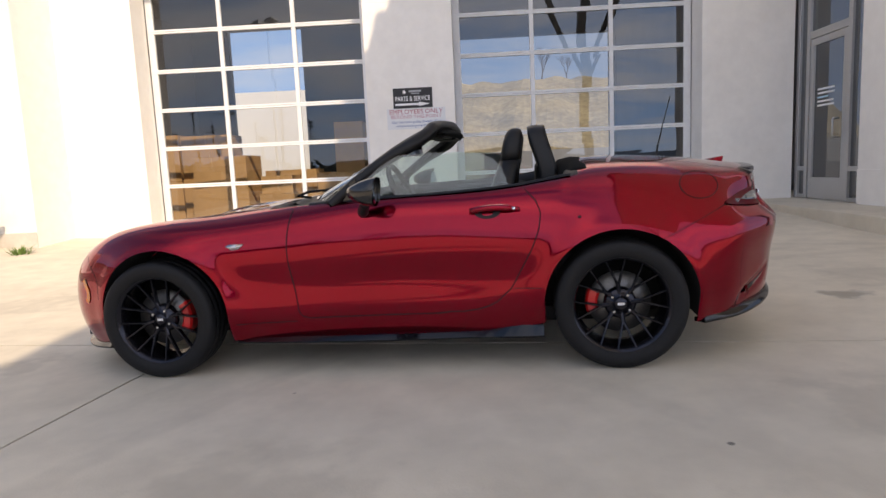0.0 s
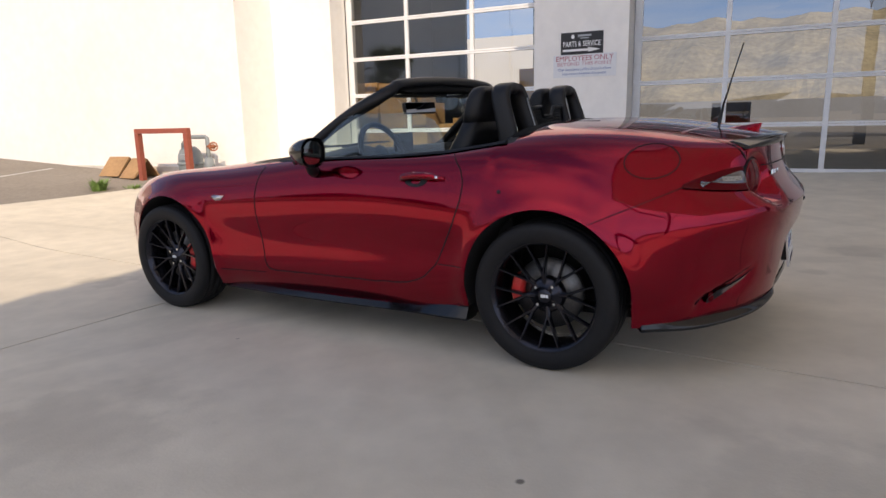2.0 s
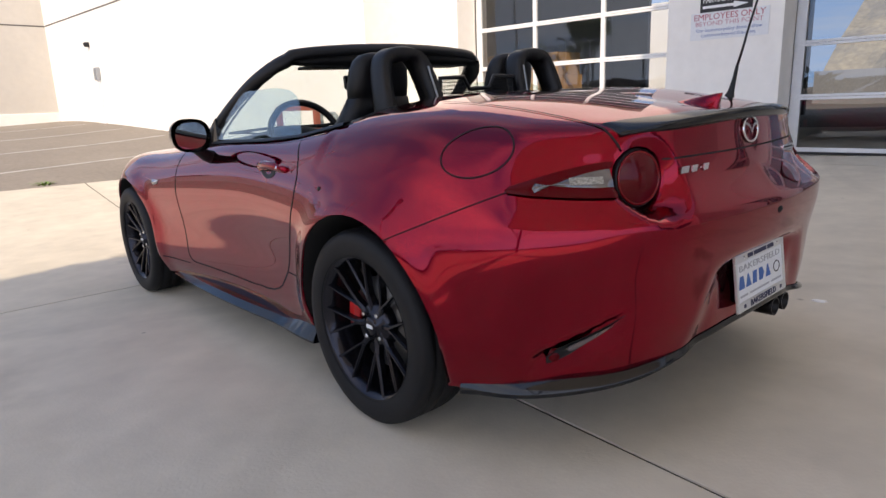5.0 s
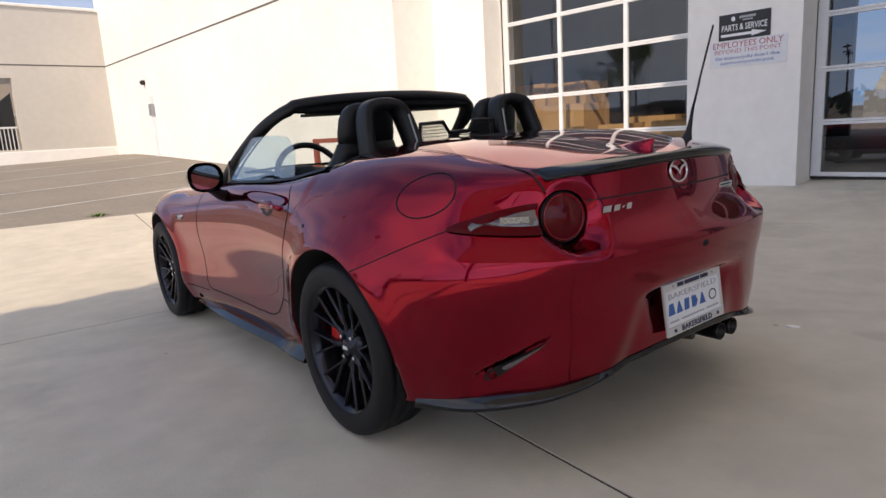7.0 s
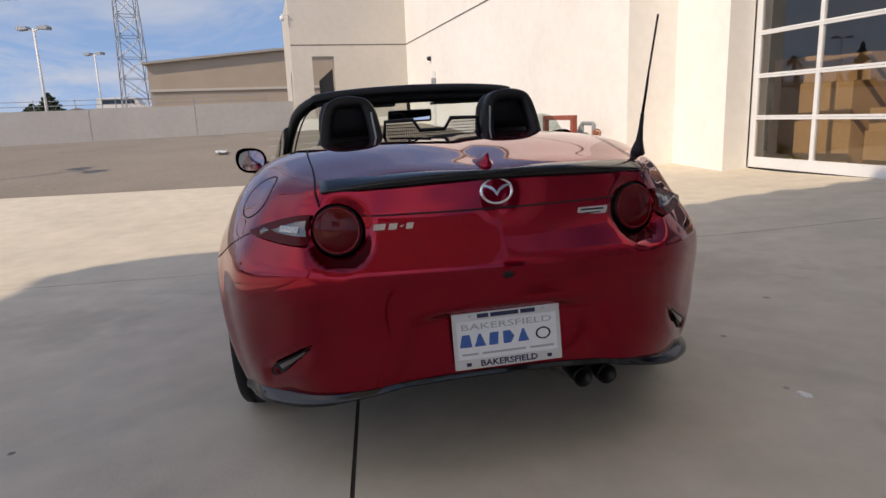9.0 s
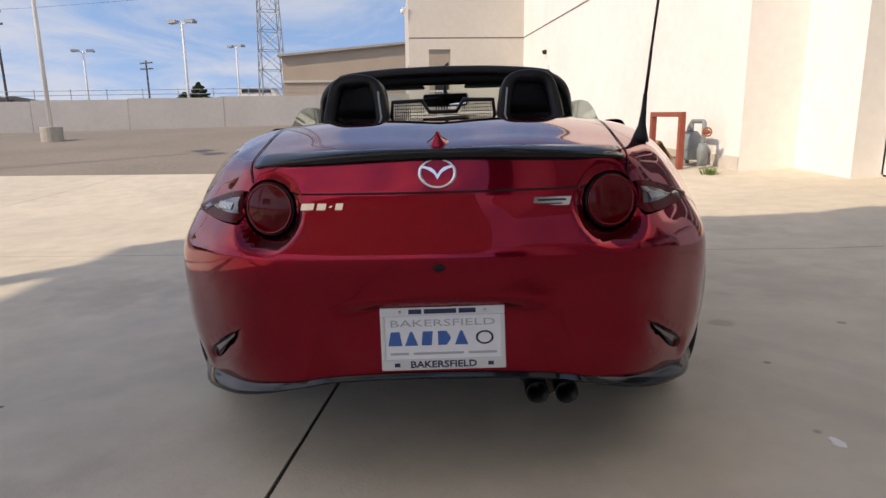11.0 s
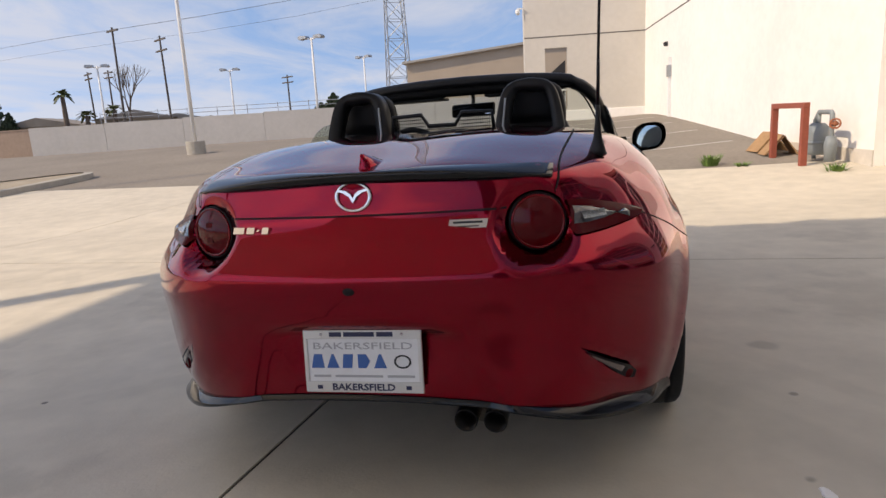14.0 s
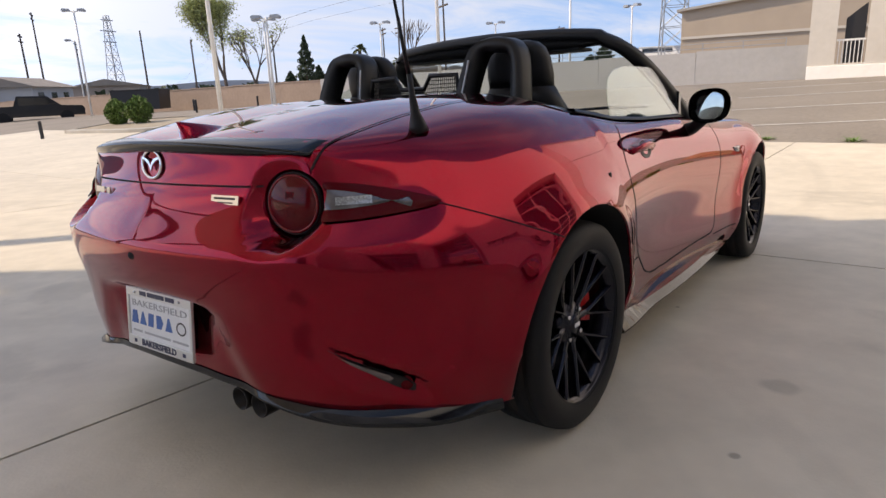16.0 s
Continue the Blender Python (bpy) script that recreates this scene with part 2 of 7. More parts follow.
TAUPE = mat("taupe_metal_siding", (0.42, 0.34, 0.26), 0.7, big=(0.5, 0.05))
STEEL = mat("galvanised_steel", (0.36, 0.38, 0.40), 0.5, 0.6, big=(2.0, 0.1))
POLE_WHITE = mat("white_painted_pole", (0.72, 0.72, 0.70), 0.5, big=(2.0, 0.06))
ORANGE = mat("faded_orange_red_steel", (0.30, 0.075, 0.045), 0.6, big=(6.0, 0.12), small=(40.0, 0.08))
METERGREY = mat("grey_gas_meter_paint", (0.22, 0.25, 0.26), 0.55, big=(6.0, 0.1))
PLYWOOD = mat("weathered_plywood", (0.36, 0.21, 0.10), 0.85, big=(3.0, 0.15), small=(20.0, 0.1))
WEED = mat("green_weed", (0.13, 0.22, 0.05), 0.8, small=(30.0, 0.3))
BLACK_METAL = mat("black_painted_steel", (0.02, 0.02, 0.022), 0.45, 0.2)
WOODPOLE = mat("dark_utility_pole_wood", (0.10, 0.085, 0.075), 0.9, big=(2.0, 0.2))


# ---------- mesh helpers ----------
def link_bm(name, bm, material, smooth=False, recalc=True):
    if recalc:
        bmesh.ops.recalc_face_normals(bm, faces=bm.faces[:])
    me = bpy.data.meshes.new(name)
    bm.to_mesh(me)
    bm.free()
    for p in me.polygons:
        p.use_smooth = smooth
    for m in material if isinstance(material, (list, tuple)) else [material]:
        me.materials.append(m)
    return new(name, me)


def part(name, bm, material, parent, label="", smooth=False, recalc=True):
    ob = link_bm(name, bm, material, smooth, recalc)
    ob.parent = parent
    if label:
        ob["label"] = label
    return ob


def thing(name, label, category, group="", at=None, kind=""):
    ob = new(name)
    if at is not None:
        ob.matrix_world = at
    return tagged(ob, label, category, group, kind)


def add_box(bm, x0, x1, y0, y1, z0, z1, bevel=0.0, m=None, mi=0):
    vs = [bm.verts.new((x, y, z)) for x in (x0, x1) for y in (y0, y1) for z in (z0, z1)]
    fs = [bm.faces.new([vs[i] for i in f]) for f in ((0, 1, 3, 2), (4, 6, 7, 5), (0, 4, 5, 1), (2, 3, 7, 6), (0, 2, 6, 4), (1, 5, 7, 3))]
    for f in fs:
        f.material_index = mi
    if bevel:
        es = list({e for f in fs for e in f.edges})
        r = bmesh.ops.bevel(bm, geom=es, offset=bevel, segments=2, affect="EDGES", profile=0.5)
        vs = list({v for f in r["faces"] for v in f.verts} | {v for f in fs if f.is_valid for v in f.verts})
    if m is not None:
        bmesh.ops.transform(bm, matrix=m, verts=[v for v in vs if v.is_valid])
    return bm


def box_bm(x0, x1, y0, y1, z0, z1, bevel=0.0):
    return add_box(bmesh.new(), x0, x1, y0, y1, z0, z1, bevel)


def add_tube(bm, pts, r, sides=8, caps=True, mi=0):
    """A tube along points; r: one radius or one for each point."""
    pts = [Vector(p) for p in pts]
    rs = r if isinstance(r, (list, tuple)) else [r] * len(pts)
    rings, up = [], None
    for i, p in enumerate(pts):
        d = (pts[min(i + 1, len(pts) - 1)] - pts[max(i - 1, 0)]).normalized()
        if up is None:
            up = Vector((0, 0, 1)) if abs(d.z) < 0.9 else Vector((1, 0, 0))
        a = d.cross(up).normalized()
        b = a.cross(d).normalized()
        up = b
        rings.append([bm.verts.new(p + rs[i] * (math.cos(2 * math.pi * k / sides) * a + math.sin(2 * math.pi * k / sides) * b)) for k in range(sides)])
    for u, v in zip(rings, rings[1:]):
        for k in range(sides):
            f = bm.faces.new((u[k], u[(k + 1) % sides], v[(k + 1) % sides], v[k]))
            f.material_index = mi
            f.smooth = True
    if caps:
        for ring in (rings[0], rings[-1]):
            bm.faces.new(ring).material_index = mi
    return bm


def add_prism(bm, poly, lo, hi, axis="y", mi=0):
    """A flat outline of (a, b) pairs, drawn out along an axis from lo to hi."""
    def place(a, b, c):
        return {"x": (c, a, b), "y": (a, c, b), "z": (a, b, c)}[axis]
    A = [bm.verts.new(place(a, b, lo)) for a, b in poly]
    B = [bm.verts.new(place(a, b, hi)) for a, b in poly]
    fs = [bm.faces.new(A), bm.faces.new(B[::-1])]
    n = len(poly)
    fs += [bm.faces.new((A[i], B[i], B[(i + 1) % n], A[(i + 1) % n])) for i in range(n)]
    for f in fs:
        f.material_index = mi
    return bm


def prism_bm(poly, lo, hi, axis="y"):
    return add_prism(bmesh.new(), poly, lo, hi, axis)


def soft(x):
    """A ramp that is 0 below 0, 1 above 1, straight in between with eased ends."""
    return 0.0 if x <= 0 else 1.0 if x >= 1 else x * x * (3 - 2 * x) * 0.4 + 0.6 * x


def height(x, y):
    """The ground's height: nearly level round the car, rising to the buildings and to the lot beyond."""
    z = 0.032 + 0.022 * max(-4.0, min(5.0, x)) + 0.014 * max(-45.0, min(7.5, y)) + 0.030 * max(0.0, min(4.5, y - 3.0))
    return z + 0.78 * soft((-4.0 - x) / 16.0)


# ---------- ground ----------
ROT = radians(-9.5)
CR, SR = math.cos(ROT), math.sin(ROT)


def grid_sheet(name, xs, ys, material, drop=0.0, turn=None, smooth=True):
    bm = bmesh.new()
    rows = []
    for y in ys:
        row = []
        for x in xs:
            wx, wy = (x, y) if turn is None else (turn[0] + CR * x - SR * y, turn[1] + SR * x + CR * y)
            row.append(bm.verts.new((wx, wy, height(wx, wy) - drop)))
        rows.append(row)
    for a, b in zip(rows, rows[1:]):
        for i in range(len(xs) - 1):
            bm.faces.new((a[i], a[i + 1], b[i + 1], b[i]))
    return link_bm(name, bm, material, smooth)


def steps(a, b, n):
    return [a + (b - a) * i / n for i in range(n + 1)]


far_x = [-2500, -900, -300, -140, -90, -60, -45] + steps(-38, 12, 50) + [20, 40, 90, 300, 900, 2500]
far_y = [-2500, -900, -300, -140, -90, -70, -56] + steps(-48, 12, 60) + [20, 40, 90, 300, 900, 2500]
ground = tagged(grid_sheet("ground", far_x, far_y, ASPHALT, 0.012), "old grey asphalt ground of the lot, worn and patched", "ground", kind="structure")


pavement = thing("pavement", "pale concrete apron of large broom-finished slabs with dark joints", "pavement", kind="structure")
XE, YE = [-6.1, 0.0, 6.6, 13.2, 19.8], [-30.0, -24.0, -18.0, -12.0, -6.0, 0.0, 6.0, 12.0]
for i in range(len(XE) - 1):
    for j in range(len(YE) - 1):
        g = 0.007
        ob = grid_sheet("slab", steps(XE[i] + g, XE[i + 1] - g, 10), steps(YE[j] + g, YE[j + 1] - g, 10), CONCRETE, 0.0, (-1.2, 0.0), False)
        # thickness below the top
        bm = bmesh.new()
        bm.from_mesh(ob.data)
        r = bmesh.ops.extrude_edge_only(bm, edges=[e for e in bm.edges if e.is_boundary])
        for v in r["geom"]:
            if isinstance(v, bmesh.types.BMVert):
                v.co.z -= 0.06
        bm.to_mesh(ob.data)
        bm.free()
        ob.data.materials[0] = CONCRETE
        ob.parent = pavement
seal = bmesh.new()
for a in XE[1:-1]:
    for b0, b1 in zip(steps(-30, 12, 42), steps(-30, 12, 42)[1:]):
        q = [(a - 0.014, b0), (a + 0.014, b0), (a + 0.014, b1), (a - 0.014, b1)]
        q = [(-1.2 + CR * x - SR * y, SR * x + CR * y) for x, y in q]
        seal.faces.new([seal.verts.new((x, y, height(x, y) - 0.006)) for x, y in q])
for b in YE[1:-1]:
    for a0, a1 in zip(steps(-6.1, 19.8, 36), steps(-6.1, 19.8, 36)[1:]):
        q = [(a0, b - 0.014), (a1, b - 0.014), (a1, b + 0.014), (a0, b + 0.014)]
        q = [(-1.2 + CR * x - SR * y, SR * x + CR * y) for x, y in q]
        seal.faces.new([seal.verts.new((x, y, height(x, y) - 0.006)) for x, y in q])
part("joint_sealant", seal, SEAL, pavement)

# ---------- workshop facade ----------
YF, YD = 5.94, 6.42
TOP, TOPF = 6.35, 7.75
facade = thing("wall_north", "white stuccoed workshop wall with two glazed sectional doors", "wall", kind="structure")


def wall_piece(x0, x1, y0, y1, z0, z1, m=STUCCO, name="wall_panel"):
    return part(name, box_bm(x0, x1, y0, y1, z0, z1), m, facade)


D1 = (-4.47, -0.98)
D2 = (0.34, 3.98)
HEAD = 4.25
wall_piece(-5.7, D1[0], YF, YD + 0.25, -0.3, TOPF)
wall_piece(D1[1], D2[0], YF, YD + 0.25, -0.3, TOPF)
wall_piece(D2[1], 5.3, YF, YD + 0.25, -0.3, TOPF)
wall_piece(D1[0], D1[1], YF, YD + 0.25, HEAD, TOPF)
wall_piece(D2[0], D2[1], YF, YD + 0.25, HEAD, TOPF)


def sectional_door(name, x0, x1, label, glass):
    d = thing(name, label, "door", kind="structure")
    zb = height((x0 + x1) / 2, YD) + 0.01
    cols = 3
    bars = [zb, zb + 0.14]
    rows_z = [0.33, 0.91, 1.51, 2.115, 2.72, 3.33, 3.94]
    w = 0.055
    yf = YD
    # stiles
    for k in range(cols + 1):
        xc = x0 + (x1 - x0) * k / cols
        hw = 0.055 if k in (0, cols) else 0.032
        xc += hw if k == 0 else -hw if k == cols else 0
        part("stile", box_bm(xc - hw, xc + hw, yf - 0.02, yf + 0.03, zb, HEAD, 0.004), DOOR_WHITE, d)
    part("bottom_rail", box_bm(x0, x1, yf - 0.024, yf + 0.03, zb, rows_z[0], 0.004), DOOR_WHITE, d)
    part("bottom_seal", box_bm(x0, x1, yf - 0.018, yf + 0.02, zb - 0.03, zb, 0.004), BLACK_METAL, d)
    zs = rows_z + [HEAD]
    for z in rows_z[1:]:
        part("rail", box_bm(x0, x1, yf - 0.023, yf + 0.03, z - 0.031, z - 0.002, 0.003), DOOR_WHITE, d)
        part("rail", box_bm(x0, x1, yf - 0.023, yf + 0.03, z + 0.002, z + 0.031, 0.003), DOOR_WHITE, d)
    for k in range(cols):
        a, b = x0 + (x1 - x0) * k / cols, x0 + (x1 - x0) * (k + 1) / cols
        for z0, z1 in zip(zs, zs[1:]):
            bm = bmesh.new()
            tilt = random.uniform(-0.003, 0.003)
            bm.faces.new([bm.verts.new(p) for p in ((a + 0.02, yf + 0.006 + tilt, z0), (b - 0.02, yf + 0.006 - tilt, z0), (b - 0.02, yf + 0.006 - tilt * 0.5, z1), (a + 0.02, yf + 0.006 + tilt * 0.5, z1))])
            p = part("pane", bm, glass, d)
            p.visible_shadow = False
    # track cover beside the opening
    for x, s in ((x0, -1), (x1, 1)):
        part("jamb_trim", box_bm(min(x, x + s * 0.02), max(x, x + s * 0.02), yf - 0.05, yf + 0.05, zb, HEAD, 0.003), DOOR_WHITE, d)
    return d


sectional_door("door_1", *D1, "white aluminium sectional overhead door glazed with clear panes, closed", GLASS)
sectional_door("door_2", *D2, "white aluminium sectional overhead door glazed with reflecting panes, closed", GLASS_TINT)

# room behind the doors; its dimness is put into the dark wall colour
room = thing("wall_room", "dim bare workshop room behind the glazed doors", "room", kind="structure")
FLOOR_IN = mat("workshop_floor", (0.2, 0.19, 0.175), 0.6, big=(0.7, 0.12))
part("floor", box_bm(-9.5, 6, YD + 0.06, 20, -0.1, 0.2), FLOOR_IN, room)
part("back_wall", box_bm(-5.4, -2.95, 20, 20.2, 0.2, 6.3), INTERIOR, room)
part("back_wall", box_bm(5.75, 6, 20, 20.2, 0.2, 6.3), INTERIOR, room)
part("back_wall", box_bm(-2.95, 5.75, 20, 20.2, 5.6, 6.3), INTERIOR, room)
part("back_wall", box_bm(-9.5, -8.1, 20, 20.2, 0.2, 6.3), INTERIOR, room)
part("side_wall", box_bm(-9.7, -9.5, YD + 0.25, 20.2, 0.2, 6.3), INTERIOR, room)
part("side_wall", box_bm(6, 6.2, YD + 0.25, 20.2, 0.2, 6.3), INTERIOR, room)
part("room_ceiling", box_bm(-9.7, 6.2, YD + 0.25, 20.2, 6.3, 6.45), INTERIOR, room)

# ---------- long white side building ----------
YA, XA, XFAR = 5.05, -5.7, -22.0
west = thing("wall_west", "long sunlit white stuccoed building with a dark horizontal reveal", "building", kind="structure")
part("long_wall", box_bm(XFAR - 0.3, XA, YA, YA + 1.3, -0.5, TOP), STUCCO, west)
part("reveal", box_bm(XFAR, XA, YA - 0.006, YA, 3.90, 3.94), REVEAL, west)
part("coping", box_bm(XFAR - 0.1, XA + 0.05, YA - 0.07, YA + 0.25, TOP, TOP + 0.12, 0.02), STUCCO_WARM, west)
# end wing that faces the apron, with a gated opening
EY = 0.55
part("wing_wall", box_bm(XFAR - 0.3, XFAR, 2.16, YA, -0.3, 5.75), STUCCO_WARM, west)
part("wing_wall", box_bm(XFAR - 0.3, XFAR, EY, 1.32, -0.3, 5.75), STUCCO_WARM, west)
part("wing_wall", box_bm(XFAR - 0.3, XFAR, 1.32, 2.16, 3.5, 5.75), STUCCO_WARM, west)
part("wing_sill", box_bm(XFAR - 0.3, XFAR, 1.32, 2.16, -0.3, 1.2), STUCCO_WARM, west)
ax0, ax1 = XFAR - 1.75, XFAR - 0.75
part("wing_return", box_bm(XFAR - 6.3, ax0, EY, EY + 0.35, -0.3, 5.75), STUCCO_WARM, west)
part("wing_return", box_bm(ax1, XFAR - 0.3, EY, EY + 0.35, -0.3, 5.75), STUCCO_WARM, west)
arch_line = [(ax0, 5.75), (ax0, 2.55)] + [((ax0 + ax1) / 2 - 0.5 * math.cos(a), 2.55 + 0.5 * math.sin(a)) for a in steps(0.0, math.pi, 10)[1:-1]] + [(ax1, 2.55), (ax1, 5.75)]
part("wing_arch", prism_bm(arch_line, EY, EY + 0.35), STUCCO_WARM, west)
part("coping", box_bm(XFAR - 0.4, XFAR + 0.06, EY - 0.06, YA - 0.08, 5.75, 5.85, 0.02), STUCCO, west)
part("reveal", box_bm(XFAR, XFAR + 0.006, EY, YA - 0.006, 3.90, 3.94), REVEAL, west)
part("plinth", box_bm(XFAR, XFAR + 0.06, EY, YA, -0.3, 1.14, 0.015), STUCCO, west)
part("plinth", box_bm(XFAR, XA, YA - 0.02, YA, -0.3, 0.36, 0.008), STUCCO_DARK, west)

# ---------- entrance wing at the east ----------
east = thing("wall_east", "shaded white stuccoed wall with the office entrance", "wall", kind="structure")
XE0 = 5.3
Y0E, Y1E = 4.33, YF
PALE_WALL = mat("plain_pale_wall", (0.62, 0.59, 0.55), 0.9, big=(0.6, 0.15))
part("wall_panel", box_bm(XE0, XE0 + 0.35, 3.2, Y0E, -0.3, 7.39), STUCCO, east)
part("wall_panel", box_bm(XE0, XE0 + 0.35, 1.6, 3.2, -0.3, 7.39), PALE_WALL, east)
part("wall_panel", box_bm(XE0, XE0 + 0.35, Y0E, Y1E, 3.35, 7.39), STUCCO, east)
part("wainscot_band", box_bm(XE0 - 0.012, XE0, 3.2, Y0E, -0.3, 0.77, 0.006), STUCCO, east)
part("landing", box_bm(XE0 - 0.75, XE0 + 0.3, 2.0, YF, -0.1, 0.34, 0.015), CONCRETE, east)
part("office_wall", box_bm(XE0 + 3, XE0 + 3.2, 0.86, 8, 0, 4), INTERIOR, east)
part("end_wall", box_bm(XE0 + 0.35, XE0 + 6.0, 1.6, 1.95, -0.3, 7.39), STUCCO, east)

# ---------- unseen canopy overhead, added to shade the apron ---
canopy = thing("ceiling", "plain canopy roof over the apron in front of the workshop", "canopy", kind="structure")
ZC = 9.4
XC, YC, YN = 2.67, -11.8, 1.15
# the slab runs on eastwards only to hold sky light off the tail
part("canopy_slab", box_bm(XC, XE0 + 15.0, YC, YN, ZC, ZC + 0.35), STUCCO, canopy)
# unseen barrel tiles along the eaves, added so that their uneven ends give the wavy edge of the shade
TILE = mat("terracotta_tile", (0.36, 0.17, 0.09), 0.85, vary=0.15)
rt = random.Random(21)
for k in range(49):
    y = YC + 0.1 + 0.28 * k
    out = 0.10 + rt.uniform(-0.07, 0.09) + 0.09 * math.sin(k * 0.7) * math.sin(k * 0.23)
    b = bmesh.new()
    add_prism(b, [(y + 0.14 * math.cos(a), ZC + 0.35 + 0.13 * math.sin(a)) for a in steps(0, math.pi, 6)], XC - out, XC + 0.5, "x")
    part("tile", b, TILE, canopy)
for k in range(27):
    x = XC + 0.1 + 0.28 * k
    out = 0.10 + rt.uniform(-0.07, 0.09) + 0.08 * math.sin(k * 0.6)
    b = bmesh.new()
    add_prism(b, [(x + 0.14 * math.cos(a), ZC + 0.36 + 0.13 * math.sin(a)) for a in steps(0, math.pi, 6)], YC - out, YC + 0.5, "y")
    part("tile", b, TILE, canopy)

CAR_ROWS = ((0.99515, 0.09583, -0.02199, 0.10400), (-0.09615, 0.99527, -0.01400, 0.12100), (0.02055, 0.01604, 0.99966, 0.03598), (0.00000, 0.00000, 0.00000, 1.00000))

# ---------- the car ----------
from mathutils.bvhtree import BVHTree


def paint(name):
    """Deep metallic candy red: a soft flake layer seen through a clear mirror-like coat."""
    m = bpy.data.materials.new(name)
    m.use_nodes = True
    nt = m.node_tree
    nt.nodes.clear()
    out = nt.nodes.new("ShaderNodeOutputMaterial")
    mixs = nt.nodes.new("ShaderNodeMixShader")
    body = nt.nodes.new("ShaderNodeMixShader")
    body.inputs["Fac"].default_value = 0.30
    co = nt.nodes.new("ShaderNodeTexCoord")
    vo = nt.nodes.new("ShaderNodeTexVoronoi")
    vo.inputs["Scale"].default_value = 1400.0
    nt.links.new(co.outputs["Object"], vo.inputs["Vector"])
    hs = nt.nodes.new("ShaderNodeMixRGB")
    hs.inputs["Color1"].default_value = (0.222, 0.0008, 0.0125, 1)
    hs.inputs["Color2"].default_value = (0.328, 0.0012, 0.0195, 1)
    nt.links.new(vo.outputs["Distance"], hs.inputs["Fac"])
    # tinted layer that mirrors sharply, and flakes that scatter
    for k, rough in ((1, 0.055), (2, 0.30)):
        g = nt.nodes.new("ShaderNodeBsdfGlossy")
        g.inputs["Roughness"].default_value = rough
        nt.links.new(hs.outputs[0], g.inputs["Color"])
        nt.links.new(g.outputs[0], body.inputs[k])
    clear = nt.nodes.new("ShaderNodeBsdfGlossy")
    clear.inputs["Roughness"].default_value = 0.012
    clear.inputs["Color"].default_value = (1, 1, 1, 1)
    lw_ = nt.nodes.new("ShaderNodeLayerWeight")
    pw = nt.nodes.new("ShaderNodeMath")
    pw.operation = "POWER"
    pw.inputs[1].default_value = 4.0
    nt.links.new(lw_.outputs["Facing"], pw.inputs[0])
    mr = nt.nodes.new("ShaderNodeMapRange")
    mr.inputs["To Min"].default_value = 0.018
    mr.inputs["To Max"].default_value = 1.0
    nt.links.new(pw.outputs[0], mr.inputs["Value"])
    nt.links.new(mr.outputs[0], mixs.inputs["Fac"])
    nt.links.new(body.outputs[0], mixs.inputs[1])
    nt.links.new(clear.outputs[0], mixs.inputs[2])
    nt.links.new(mixs.outputs[0], out.inputs["Surface"])
    return m


PAINT = paint("candy_red_paint")
GLOSS_BLACK = mat("gloss_black", (0.008, 0.008, 0.009), 0.12, coat=0.5)
SATIN_BLACK = mat("satin_black_plastic", (0.009, 0.009, 0.010), 0.42, spec=0.3, small=(80.0, 0.1), local=True)
MATT_BLACK = mat("matt_black", (0.006, 0.006, 0.006), 0.9)
RUBBER = mat("tyre_rubber", (0.007, 0.007, 0.008), 0.6, spec=0.28, small=(60.0, 0.15), bump=(300.0, 0.15), dist=0.002, local=True)
RIM = mat("gunmetal_black_alloy", (0.030, 0.030, 0.038), 0.20, 0.8, local=True, small=(40.0, 0.1))
CHROME = mat("chrome", (0.74, 0.74, 0.74), 0.12, 1.0)
DISC = mat("brake_disc_steel", (0.13, 0.125, 0.12), 0.38, 0.9, small=(90.0, 0.15), local=True)
CALIPER = mat("red_caliper_paint", (0.55, 0.012, 0.012), 0.30, coat=0.6)
FABRIC = mat("black_soft_top_canvas", (0.006, 0.006, 0.006), 0.95, spec=0.15, small=(120.0, 0.3), bump=(700.0, 0.3), dist=0.001, local=True)
LEATHER = mat("black_leather", (0.007, 0.007, 0.008), 0.45, spec=0.3, small=(40.0, 0.2), bump=(250.0, 0.2), dist=0.002, local=True)
CABIN = mat("dark_cabin_plastic", (0.012, 0.012, 0.013), 0.6, spec=0.3, small=(60.0, 0.15), local=True)
LAMP_CLEAR = mat("clear_lamp_glass", (0.30, 0.31, 0.31), 0.12, 0.5, coat=1.0, small=(180.0, 0.5), local=True)
LAMP_BLACK = mat("lamp_bezel_black", (0.004, 0.003, 0.004), 0.35, spec=0.25)
LENS_RED = mat("red_lamp_lens", (0.095, 0.0008, 0.003), 0.10, spec=0.2, coat=0.15)
LENS_DARK = mat("dark_red_lamp_edge", (0.085, 0.0015, 0.004), 0.20, spec=0.12)
LENS_RED_IN = mat("bright_red_lamp_core", (0.17, 0.001, 0.004), 0.18, spec=0.25, coat=0.3)
LENS_SMOKE = mat("clear_lamp_lens", (0.10, 0.088, 0.090), 0.10, 0.35, coat=1.0, big=(14.0, 0.5), local=True)
REFLECT = mat("lamp_reflector", (0.52, 0.50, 0.50), 0.18, 0.9)
SPOILER_BLACK = mat("spoiler_black", (0.004, 0.004, 0.005), 0.10, spec=0.45)
LIP_BLACK = mat("aero_lip_black", (0.004, 0.004, 0.006), 0.09, spec=0.5)
REFLECT_DIM = mat("dim_reflector", (0.16, 0.13, 0.13), 0.2, 0.6, coat=1.0)
AMBER = mat("amber_marker", (0.70, 0.14, 0.01), 0.15, coat=1.0)
CAR_GLASS = pane_glass("car_glass", (0.86, 0.92, 0.89), 0.06)
